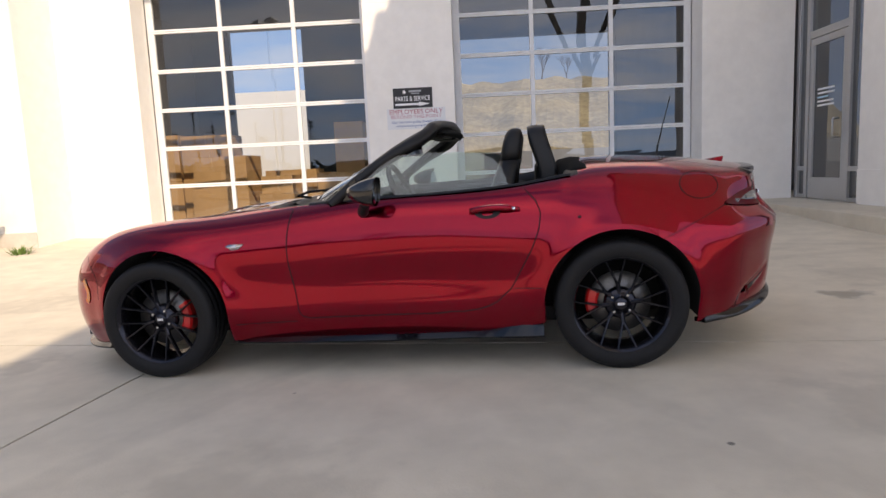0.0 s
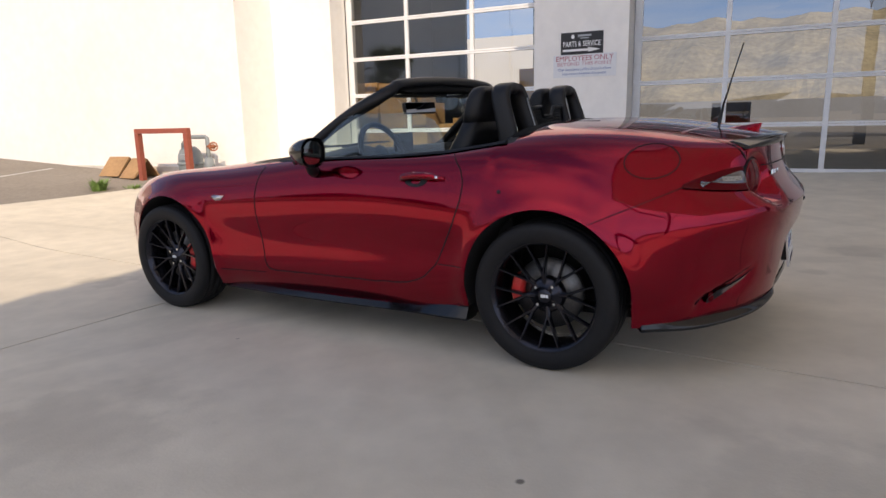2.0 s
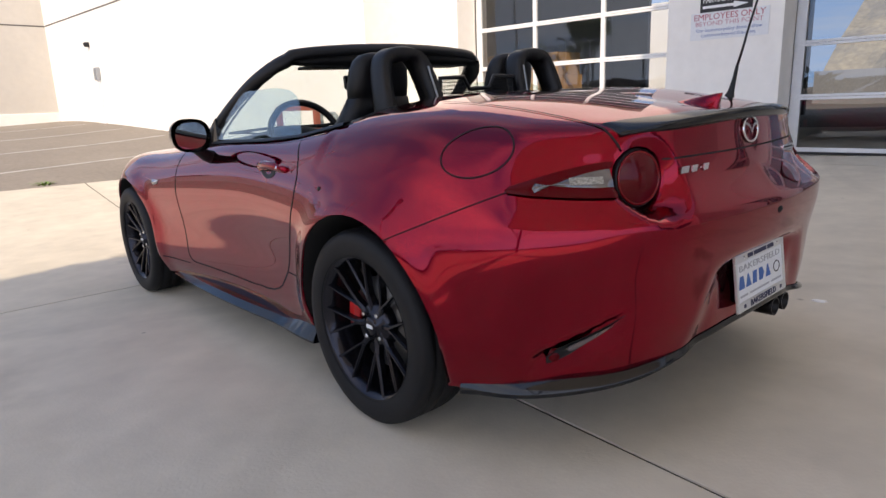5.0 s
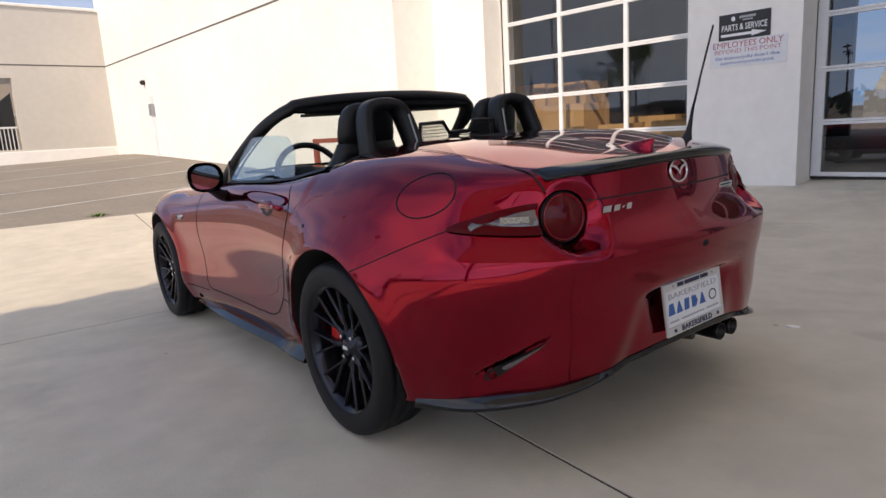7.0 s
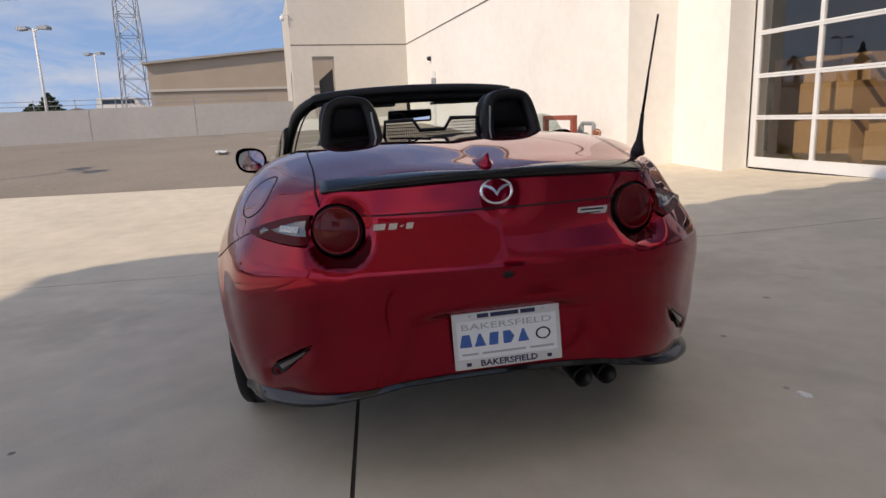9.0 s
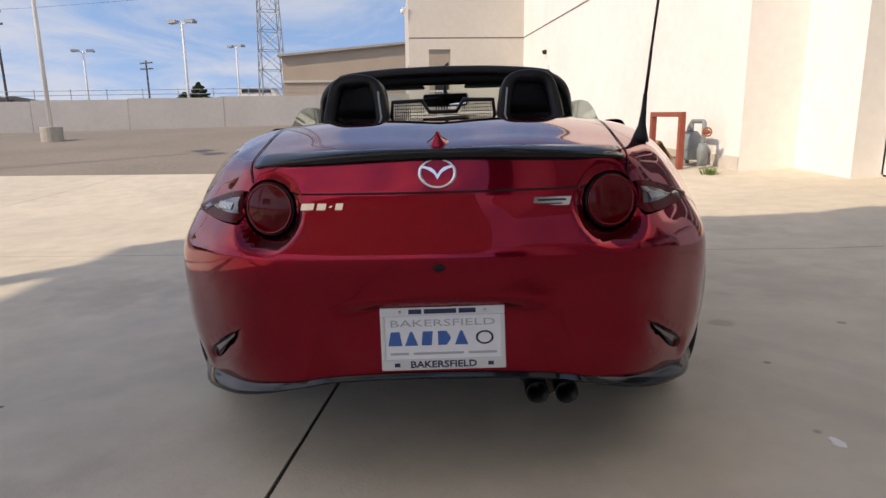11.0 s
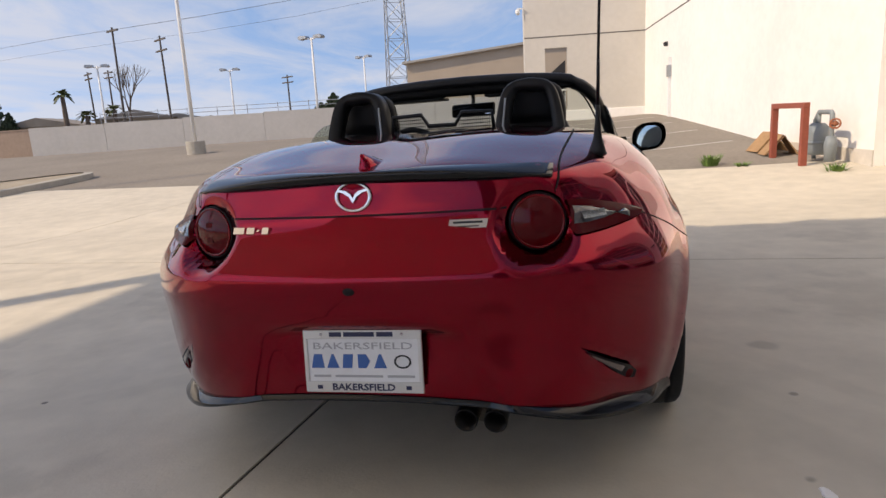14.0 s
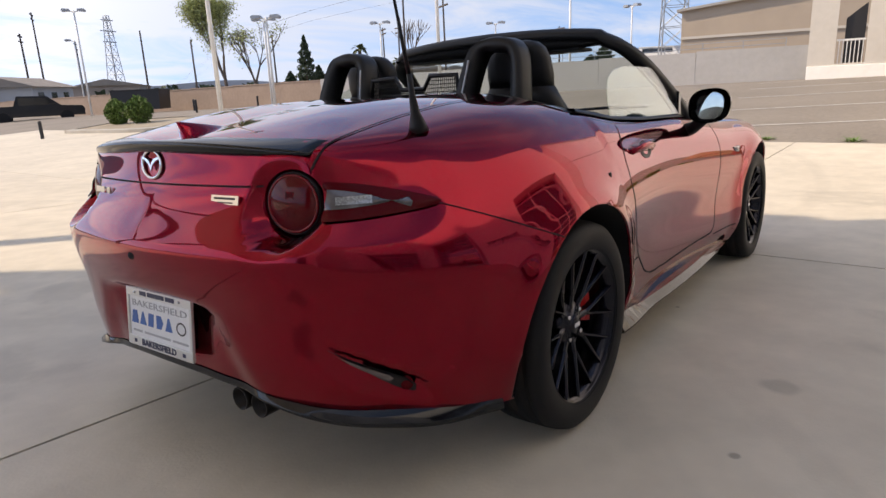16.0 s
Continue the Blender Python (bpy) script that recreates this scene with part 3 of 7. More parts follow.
MIRROR = mat("mirror_glass", (0.55, 0.60, 0.66), 0.02, 1.0)
PLATE_WHITE = mat("plate_white", (0.72, 0.73, 0.74), 0.35, small=(30.0, 0.04), local=True)
PLATE_FRAME = mat("plate_frame_silver", (0.62, 0.62, 0.60), 0.30, 0.5)
INK_BLUE = mat("blue_print", (0.03, 0.11, 0.34), 0.5)
INK_NAVY = mat("navy_print", (0.012, 0.016, 0.06), 0.5)
INK_GREY = mat("grey_print", (0.36, 0.37, 0.38), 0.5)
INK_WHITE = mat("white_print", (0.78, 0.78, 0.78), 0.5)
INK_BLACK = mat("black_print", (0.02, 0.02, 0.022), 0.5)
INK_RED = mat("red_print", (0.42, 0.06, 0.09), 0.5)

# stations round the outline, nose to tail: x, half width, then (inset, height) from sill to shoulder
STATIONS = (
    (-1.910, 0.00, (.05, .15), (.01, .25), (0, .42), (.03, .52), (.08, .575), (.16, .605)),
    (-1.890, 0.30, (.05, .15), (.01, .25), (0, .42), (.03, .53), (.08, .585), (.16, .615)),
    (-1.815, 0.53, (.06, .15), (.015, .25), (0, .43), (.03, .55), (.08, .61), (.16, .648)),
    (-1.680, 0.705, (.06, .15), (.02, .25), (0, .45), (.03, .59), (.08, .66), (.16, .70)),
    (-1.45, 0.810, (.05, .17), (.015, .28), (0, .48), (.02, .65), (.07, .73), (.155, .765)),
    (-1.155, 0.858, (.05, .18), (.015, .30), (0, .52), (.015, .69), (.065, .765), (.16, .800)),
    (-0.80, 0.843, (.05, .178), (.010, .27), (.006, .5), (.004, .66), (.055, .765), (.15, .815)),
    (-0.42, 0.818, (.045, .178), (.012, .27), (.010, .45), (.0, .63), (.038, .775), (.12, .840)),
    (0.00, 0.805, (.04, .178), (.012, .275), (.012, .45), (0, .63), (.022, .77), (.085, .855)),
    (0.40, 0.812, (.04, .178), (.014, .28), (.014, .45), (0, .62), (.022, .77), (.090, .862)),
    (0.70, 0.836, (.04, .206), (.016, .30), (.012, .46), (.0, .61), (.030, .77), (.110, .878)),
    (0.95, 0.860, (.05, .25), (.015, .34), (.004, .48), (0, .60), (.034, .765), (.150, .910)),
    (1.19, 0.868, (.05, .24), (.015, .35), (0, .50), (.004, .61), (.047, .77), (.188, .926)),
    (1.40, 0.856, (.05, .21), (.015, .34), (0, .50), (.008, .62), (.062, .765), (.200, .918)),
    (1.57, 0.813, (.045, .213), (.015, .33), (0, .48), (.010, .632), (.070, .752), (.185, .895)),
    (1.70, 0.756, (.050, .222), (.020, .33), (.003, .48), (.004, .642), (.072, .750), (.152, .872)),
    (1.80, 0.672, (.050, .235), (.022, .34), (.006, .48), (0, .646), (.072, .750), (.128, .862)),
    (1.878, 0.598, (.048, .250), (.024, .35), (.010, .49), (0, .648), (.072, .750), (.112, .858)),
    (1.948, 0.490, (.045, .272), (.027, .365), (.012, .50), (0, .648), (.071, .752), (.101, .859)),
    (1.998, 0.28, (.036, .303), (.025, .38), (.013, .50), (0, .648), (.069, .755), (.092, .865)),
    (2.020, 0.00, (.036, .318), (.025, .39), (.013, .50), (0, .648), (.067, .755), (.090, .870)),
)
CENTRE_Z = ((-1.80, .60), (-1.6, .675), (-1.3, .745), (-1.0, .790), (-0.7, .828), (-0.5, .850), (0.9, .955), (1.2, .948), (1.4, .937), (1.6, .925), (1.75, .912), (1.86, .896), (1.95, .869))


def cr(p0, p1, p2, p3, t):
    """Catmull-Rom between p1 and p2, for tuples."""
    return [0.5 * (2 * b + (c - a) * t + (2 * a - 5 * b + 4 * c - d) * t * t + (3 * b - a - 3 * c + d) * t ** 3) for a, b, c, d in zip(p0, p1, p2, p3)]


def spline(pts, n):
    """n samples between each two of the points."""
    out = []
    for i in range(len(pts) - 1):
        p0 = pts[i - 1] if i else [2 * a - b for a, b in zip(pts[0], pts[1])]
        p3 = pts[i + 2] if i + 2 < len(pts) else [2 * a - b for a, b in zip(pts[-1], pts[-2])]
        out += [cr(p0, pts[i], pts[i + 1], p3, k / n) for k in range(n)]
    return out + [list(pts[-1])]


def cubic(ts, vs):
    """A natural cubic through the values vs at the places ts; gives a function of t."""
    ts, vs = np.array(ts, float), np.array(vs, float)
    n = len(ts)
    h = np.diff(ts)
    A, r = np.zeros((n, n)), np.zeros((n,) + vs.shape[1:])
    A[0, 0] = A[-1, -1] = 1.0
    for k in range(1, n - 1):
        A[k, k - 1], A[k, k], A[k, k + 1] = h[k - 1], 2 * (h[k - 1] + h[k]), h[k]
        r[k] = 6 * ((vs[k + 1] - vs[k]) / h[k] - (vs[k] - vs[k - 1]) / h[k - 1])
    m = np.linalg.solve(A, r)

    def at(t):
        k = int(min(max(np.searchsorted(ts, t) - 1, 0), n - 2))
        a, b, w = ts[k + 1] - t, t - ts[k], h[k]
        return m[k] * a ** 3 / (6 * w) + m[k + 1] * b ** 3 / (6 * w) + (vs[k] / w - m[k] * w / 6) * a + (vs[k + 1] / w - m[k + 1] * w / 6) * b
    return at


def lerp_table(table, x):
    for (a, u), (b, v) in zip(table, table[1:]):
        if x <= b:
            return u + (v - u) * max(0.0, (x - a) / (b - a))
    return table[-1][1]


def smooth01(t):
    t = max(0.0, min(1.0, t))
    return t * t * (3 - 2 * t)


ARCHES = ((-1.122, 0.315, 0.356), (1.163, 0.310, 0.354))
WHEELS_X = (-1.158, 1.162)
U_SUB, V_SUB = 9, 9


def scoop_z(y):
    return 0.426 - 0.72 * (y - 0.548)


def relief(p):
    """Local shape: flared arch lips, the number plate's recess, the round lamps' hollows, the door's waist."""
    x, y, z = p
    if abs(y) > 0.6:
        for ax, az, ar in ARCHES:
            r = math.hypot(x - ax, z - az)
            if r < ar + 0.25 and z > 0.16:
                y += 0.017 * math.exp(-((r - ar) / 0.055) ** 2)
    if x > 1.70:
        # crease across the tail
        x += 0.009 * math.exp(-abs(z - 0.650) / 0.020) * smooth01((0.70 - y) / 0.16)
    if x > 1.80:
        # plate recess
        top = 0.527 - 0.016 * (abs(y) / 0.3) ** 2
        side = 0.290 + 0.42 * max(0.0, (0.52 - z))
        f = smooth01((side - y) / 0.100) * smooth01((top - z) / 0.028)
        x -= (0.018 + (0.003 + 0.017 * smooth01((z - 0.34) / 0.12)) * smooth01((0.24 - y) / 0.09)) * f
    r = math.hypot(y - 0.447, z - 0.750)
    if x > 1.70 and r < 0.105:
        # dished surround that runs in to the round lamp
        flat = 1.860 - (0.26 * (y - 0.447) + 0.06 * (z - 0.750)) / 0.95
        x += (min(x, flat) - x) * 0.85 * smooth01((0.105 - r) / 0.026)
    if x > 1.62 and 0.52 < y < 0.74:
        # scoop in the bumper corner: a sloping ledge under a sharp upper edge
        zt = scoop_z(y)
        w_ = smooth01((y - 0.530) / 0.07) * smooth01((0.722 - y) / 0.035)
        g = smooth01((z - zt + 0.085) / 0.085) if z < zt else 1 - smooth01((z - zt) / 0.022)
        x -= 0.012 * g * w_
        y -= 0.006 * g * w_
    return (x, y, z)


def faired_stations():
    """Station rows at fine steps, run through a smoothing pass that takes out small waves but keeps the size."""
    P = np.array([[q[0], q[1]] + [v for pair in q[2:] for v in pair] for q in STATIONS], float)
    arc = np.concatenate(([0.0], np.cumsum(np.hypot(*np.diff(P[:, :2], axis=0).T))))
    # mirrored beyond nose and tail, so that the surface crosses the centre line smoothly
    flip = np.ones(P.shape[1])
    flip[1] = -1.0
    k = 4
    ext = np.vstack((P[k:0:-1] * flip, P, P[-2:-k - 2:-1] * flip))
    ea = np.concatenate((-arc[k:0:-1], arc, 2 * arc[-1] - arc[-2:-k - 2:-1]))
    f = cubic(ea, ext)
    step = 0.01
    ss = np.arange(ea[1], ea[-2], step)
    V = np.array([f(q) for q in ss])
    # wider along the flank, tighter round the tail's corners
    def blur(A, sig):
        n = int(3 * sig / step)
        w = np.exp(-0.5 * (np.arange(-n, n + 1) * step / sig) ** 2)
        w /= w.sum()
        B = np.vstack((np.repeat(A[:1], n, 0), A, np.repeat(A[-1:], n, 0)))
        return np.array([np.convolve(B[:, c], w, "valid") for c in range(A.shape[1])]).T
    soft_ = 2 * blur(V, 0.11) - blur(blur(V, 0.11), 0.11)
    tight = 2 * blur(V, 0.035) - blur(blur(V, 0.035), 0.035)
    xs = V[:, 0]
    w = np.clip((np.abs(xs - 0.1) - 1.25) / 0.3, 0, 1)[:, None]
    w = w * w * (3 - 2 * w)
    return arc, ss, soft_ * (1 - w) + tight * w


ARC, FINE_S, FINE = faired_stations()


def outline_row(u):
    """The station values at a place along the outline, u from 0 to the number of spans."""
    i = min(int(u), len(STATIONS) - 2)
    a = ARC[i] + (ARC[i + 1] - ARC[i]) * (u - i)
    k = (a - FINE_S[0]) / (FINE_S[1] - FINE_S[0])
    n = int(min(max(k, 0), len(FINE_S) - 2))
    row = FINE[n] + (FINE[n + 1] - FINE[n]) * (k - n)
    if u <= 0 or u >= len(STATIONS) - 1:
        row = row.copy()
        row[1] = 0.0
    return [float(v) for v in row]


N_SPAN = len(STATIONS) - 1


CENTRE = cubic([q[0] for q in CENTRE_Z], [q[1] for q in CENTRE_Z])


def column(u, arch):
    """One column of the skin from sill to centre line or cockpit rim; arch: the wheel arch that cuts it short, if any."""
    r = outline_row(u)
    a, b = outline_row(max(u - 0.05, 0)), outline_row(min(u + 0.05, N_SPAN))
    d = Vector((b[0] - a[0], b[1] - a[1])).normalized()
    nrm = Vector((1, 0)) if u == 0 else Vector((-1, 0)) if u == N_SPAN else Vector((d.y, -d.x))
    ctrl = []
    for k in range(6):
        ins, z = r[2 + 2 * k], r[3 + 2 * k]
        ctrl.append([r[0] + nrm.x * ins, max(0.0, r[1] + nrm.y * ins), z])
    sx, sy, sz = ctrl[-1]
    zc = float(CENTRE(min(max(sx, -1.80), 1.95))) + 0.030 * smooth01((sx - 0.95) / 0.12) * smooth01((1.86 - sx) / 0.50)
    rim = -0.52 < sx < 0.935
    if rim:
        ctrl += [[sx, sy - 0.03, sz + 0.004], [sx, sy - 0.05, sz - 0.012], [sx, sy - 0.055, sz - 0.16]]
    else:
        for s_, f in ((0.22, 0.62), (0.58, 0.93), (1.0, 1.0)):
            ctrl.append([sx, sy * (1 - s_), sz + (zc - sz) * f + 0.012 * math.sin(math.pi * s_) * smooth01(sy / 0.3)])

    side_ = [0.0]
    for p, q in zip(ctrl, ctrl[1:]):
        side_.append(side_[-1] + max(1e-4, math.dist(p, q)))
    run = cubic(side_, ctrl)

    def at_v(v):
        i = min(int(v), len(ctrl) - 2)
        return [float(q) for q in run(side_[i] + (side_[i + 1] - side_[i]) * (v - i))]

    v0 = 0.0
    if arch:
        ax, az, ar = arch
        lo, hi = 0.0, 4.6
        for _ in range(30):
            v0 = (lo + hi) / 2
            x, _y, z = at_v(v0)
            inside = abs(x - ax) < ar and z < az + math.sqrt(max(0.0, ar * ar - (x - ax) ** 2))
            lo, hi = (v0, hi) if inside else (lo, v0)
    n5 = 5 * V_SUB
    vs_ = [max(v0, 5 * k / n5) for k in range(n5 + 1)] + [5 + k / V_SUB for k in range(1, 3 * V_SUB + 1)]
    return [tuple(relief(at_v(v))) for v in vs_], rim


def u_at(x):
    lo, hi = 0.0, float(N_SPAN)
    for _ in range(50):
        m_ = (lo + hi) / 2
        lo, hi = (m_, hi) if outline_row(m_)[0] < x else (lo, m_)
    return lo


def body_grid():
    tail = N_SPAN - 6
    us = [(k / U_SUB, None) for k in range(tail * U_SUB)] + [(tail + k / 18, None) for k in range(6 * 18 + 1)]
    cut = []
    for arch in ARCHES:
        ax, az, ar = arch
        ua, ub = u_at(ax - ar), u_at(ax + ar)
        us = [(u, c) for u, c in us if not ua - 0.02 < u < ub + 0.02]
        cut += [(ua - 0.001, None), (ub + 0.001, None)]
        for k in range(37):
            w_ = -math.cos(math.pi * k / 36)
            cut.append((u_at(ax + (ar - 0.0005) * w_), arch))
    return [column(u, c) for u, c in sorted(us + cut, key=lambda q: q[0])]


HALF = body_grid()
NV = len(HALF[0][0])


def door_edges(z):
    """The door's front and rear edge at a height."""
    front = -0.408 - 0.030 * smooth01(1 - abs(z - 0.62) / 0.3)
    table = ((0.27, 0.46), (0.30, 0.54), (0.334, 0.585), (0.402, 0.661), (0.50, 0.715), (0.587, 0.763), (0.68, 0.800), (0.755, 0.811), (0.81, 0.790), (0.867, 0.737), (0.90, 0.715))
    return front, lerp_table(table, z)


def seam_z(x):
    """Height of the joint between the rear wing and the bumper, from the wheel arch to the lamp."""
    return 0.622 + (x - 1.38) * (0.735 - 0.622) / (1.655 - 1.38)


def panel_of(c, level):
    """Which panel a face belongs to, by its middle."""
    x, y, z = c
    y = abs(y)
    if level < 6:
        f, b = door_edges(z)
        if f < x < b and z > 0.283:
            return "door"
        if x < -1.50 - 0.12 * smooth01((z - 0.5) / 0.2):
            return "front_bumper"
        if x < f:
            return "front_wing"
        if z <= 0.283 and x < 1.2:
            return "sill"
        if x > 1.38 and z < min(seam_z(x), 0.79):
            return "rear_bumper"
        if x > 1.84 and y < 0.47 and z > 0.79:
            return "boot_lid"
        return "rear_wing"
    if x < -0.4:
        return "bonnet" if y < 0.63 else "front_wing"
    if x > 1.0:
        return "boot_lid" if y < 0.53 - 0.03 * smooth01((x - 1.3) / 0.5) and x > 1.26 else "rear_wing"
    return "cockpit_rim"


car = thing("car", "candy red two-seat roadster with its black soft top folded", "car")
car.matrix_world = Matrix(CAR_ROWS)

# the skin: both halves, cut into panels that share one set of smooth normals
bm = bmesh.new()
pan = bm.faces.layers.string.new("panel")
for side in (-1, 1):
    vs = [[bm.verts.new((x, side * y, z)) for x, y, z in row] for row, _ in HALF]
    for i in range(len(HALF) - 1):
        for j in range(NV - 1):
            q = [vs[i][j], vs[i + 1][j], vs[i + 1][j + 1], vs[i][j + 1]]
            level = j // V_SUB
            rim = HALF[i][1] and HALF[i + 1][1]
            bridge = level >= 5 and HALF[i][1] != HALF[i + 1][1]
            if len({(round(v.co.x, 5), round(v.co.y, 5), round(v.co.z, 5)) for v in q}) < 4:
                q = [v for k, v in enumerate(q) if not any((v.co - w.co).length < 1e-5 for w in q[:k])]
                if len(q) < 3:
                    continue
            f = bm.faces.new(q if side < 0 else q[::-1])
            f.smooth = True
            c = f.calc_center_median()
            name = "cockpit_rim" if bridge or rim and level >= 5 else panel_of(c, level + (1 if level >= 5 else 0))
            f[pan] = name.encode()
bmesh.ops.remove_doubles(bm, verts=bm.verts[:], dist=0.0004)
bm.verts.index_update()
# round openings for the tail lamps: the nearest vertices move onto the rim, what lies inside goes
LAMP_C, LAMP_R = (0.447, 0.750), 0.0775
lamp_r = lambda v: math.hypot(abs(v.co.y) - LAMP_C[0], v.co.z - LAMP_C[1]) if v.co.x > 1.70 else 9.0
bm.normal_update()
for v in bm.verts:
    r = lamp_r(v)
    if abs(r - LAMP_R) < 0.0075:
        k = LAMP_R / r
        y, z = LAMP_C[0] + (abs(v.co.y) - LAMP_C[0]) * k, LAMP_C[1] + (v.co.z - LAMP_C[1]) * k
        sy = 1 if v.co.y > 0 else -1
        d = Vector((0, sy * y - v.co.y, z - v.co.z))
        n = v.normal
        d.x = -(d.y * n.y + d.z * n.z) / max(0.3, n.x)
        v.co += d
gone = [f for f in bm.faces if all(lamp_r(v) < LAMP_R + 0.0006 for v in f.verts)]
bmesh.ops.delete(bm, geom=gone, context="FACES")
LAMP_RIMS = {}
for e in bm.edges:
    if e.is_boundary and all(abs(lamp_r(v) - LAMP_R) < 0.02 for v in e.verts):
        for v in e.verts:
            LAMP_RIMS.setdefault(1 if v.co.y > 0 else -1, {})[v.index] = v.co.copy()
bm.normal_update()
bm.verts.index_update()
bm.faces.ensure_lookup_table()
SKIN = BVHTree.FromBMesh(bm)
groups = {}
for f in bm.faces:
    name = f[pan].decode()
    c = f.calc_center_median()
    sided = name in ("door", "front_wing", "rear_wing", "sill", "cockpit_rim")
    groups.setdefault((name, (c.y > 0) if sided else False), []).append(f)
for (name, _), faces in groups.items():
    idx, co, no = {}, [], []
    polys = []
    for f in faces:
        p = []
        for v in f.verts:
            if v not in idx:
                idx[v] = len(co)
                co.append(v.co[:])
                no.append(v.normal[:])
            p.append(idx[v])
        polys.append(p)
    me = bpy.data.meshes.new(name)
    me.from_pydata(co, [], polys)
    me.polygons.foreach_set("use_smooth", [True] * len(polys))
    me.normals_split_custom_set_from_vertices(no)
    me.materials.append(PAINT if name != "cockpit_rim" else SATIN_BLACK)
    ob = new(name, me)
    ob.parent = car
bm.free()


def hit(o, d):
    r = SKIN.ray_cast(Vector(o), Vector(d).normalized())
    return (r[0], r[1]) if r[0] is not None else (None, None)


def on_side(x, z, s):
    """The skin's point and normal at x, z on side s (-1 or 1)."""
    return hit((x, s * 2.0, z), (0, -s, 0))


def on_tail(y, z):
    return hit((3.0, y, z), (-1, 0, 0))


def on_top(x, y):
    return hit((x, y, 2.0), (0, 0, -1))


def round_tail(a, z, s):
    """The skin at angle a (0: straight back) round a post inside the tail."""
    o = Vector((1.40, s * 0.22, z))
    d = Vector((math.cos(a), s * math.sin(a), 0))
    return hit(o + d * 1.5, -d)


def ribbon(name, hits, width, material, parent=None, lift=0.0012, label=""):
    """A narrow strip that lies on the skin along the points."""
    hits = [h for h in hits if h[0] is not None]
    b = bmesh.new()
    prev = None
    for k, (p, n) in enumerate(hits):
        a, c = hits[max(k - 1, 0)][0], hits[min(k + 1, len(hits) - 1)][0]
        t = (c - a).normalized()
        w = t.cross(n).normalized() * width / 2
        pair = (b.verts.new(p + n * lift - w), b.verts.new(p + n * lift + w))
        if prev:
            b.faces.new((prev[0], prev[1], pair[1], pair[0]))
        prev = pair
    return part(name, b, material, parent or car, label, True)


def sample(pts, n):
    return spline([list(p) for p in pts], n)


GAP = 0.0055
for s in (-1, 1):
    zs = steps(0.284, 0.862, 30)
    path = [(door_edges(z)[0], z) for z in steps(0.84, 0.33, 24)]
    path += [(-0.40, 0.31), (-0.385, 0.294), (-0.35, 0.286)] + [(x, 0.286 + 0.006 * (x > 0.3)) for x in steps(-0.3, 0.42, 12)] + [(0.49, 0.300), (0.545, 0.316)]
    path += [(door_edges(z)[1], z) for z in steps(0.334, 0.872, 26)]
    ribbon("shut_line", [on_side(x, z, s) for x, z in path], GAP, MATT_BLACK)
    ribbon("sill_line", [on_side(x, 0.270 + 0.005 * (x + 0.76), s) for x in steps(-0.78, -0.42, 8)], 0.004, MATT_BLACK)
    ribbon("sill_line", [on_side(x, 0.40 + 0.01 * (x - 0.66), s) for x in steps(0.67, 0.825, 6)], 0.004, MATT_BLACK)
    ribbon("bumper_seam", [on_side(x, seam_z(x), s) for x in steps(1.352, 1.66, 16)], 0.0032, MATT_BLACK)
    ribbon("bumper_seam", [on_side(-1.50 - 0.12 * smooth01((z - 0.5) / 0.2), z, s) for z in steps(0.42, 0.66, 10)], 0.0025, MATT_BLACK)
    # fuel flap outline on the left wing only
    if s < 0:
        ring = []
        for k in range(41):
            a = 2 * math.pi * k / 40
            px, pz = 1.545 + 0.092 * math.cos(a) + 0.012 * math.sin(a), 0.832 + 0.060 * math.sin(a) - 0.012 * math.cos(a)
            ring.append(on_side(px, pz, s))
        ribbon("fuel_flap_line", ring, 0.0045, MATT_BLACK)
    # boot lid edge over the deck and down the tail
    ribbon("boot_line", [on_top(x, s * (0.53 - 0.03 * smooth01((x - 1.3) / 0.5))) for x in steps(1.24, 1.845, 24)] + [on_tail(s * (0.500 - 0.002 * k), 0.852 - 0.008 * k) for k in range(6)], GAP, MATT_BLACK, lift=0.0025)
    # small plug behind the door and side marker
    p, n = on_side(0.985, 0.725, s)
    b = bmesh.new()
    bmesh.ops.create_uvsphere(b, u_segments=12, v_segments=8, radius=0.009, matrix=Matrix.Translation(p) @ Matrix.Diagonal((1, 0.35, 1, 1)))
    part("plug", b, SATIN_BLACK, car, smooth=True)
    # side repeater
    b = bmesh.new()
    base = [on_side(-0.70 + dx, 0.664 + dz, s) for dx, dz in ((-0.048, 0.006), (-0.025, 0.014), (0.048, 0.013), (0.02, -0.010), (-0.012, -0.015))]
    top = [b.verts.new(p + n * 0.006) for p, n in base]
    low = [b.verts.new(p - n * 0.002 + (p - base[2][0]) * 0.05) for p, n in base]
    b.faces.new(top)
    for k in range(5):
        b.faces.new((top[k], top[(k + 1) % 5], low[(k + 1) % 5], low[k]))
    part("side_repeater", b, REFLECT, car, "silver side repeater lamp", True)
    ribbon("side_marker", [on_side(-1.60 + 0.02 * math.sin(k), z, s) for k, z in enumerate(steps(0.40, 0.52, 4))], 0.03, AMBER, lift=0.004, label="amber marker strip in the bumper")
ribbon("boot_line", [on_tail(y, 0.790) for y in steps(-0.375, 0.375, 30)], 0.005, MATT_BLACK)
ribbon("bonnet_line", [on_top(-0.55, y) for y in steps(-0.6, 0.6, 20)], 0.006, MATT_BLACK)
for s in (-1, 1):
    ribbon("bonnet_line", [on_top(x, s * 0.63) for x in steps(-1.45, -0.56, 24)], 0.005, MATT_BLACK)

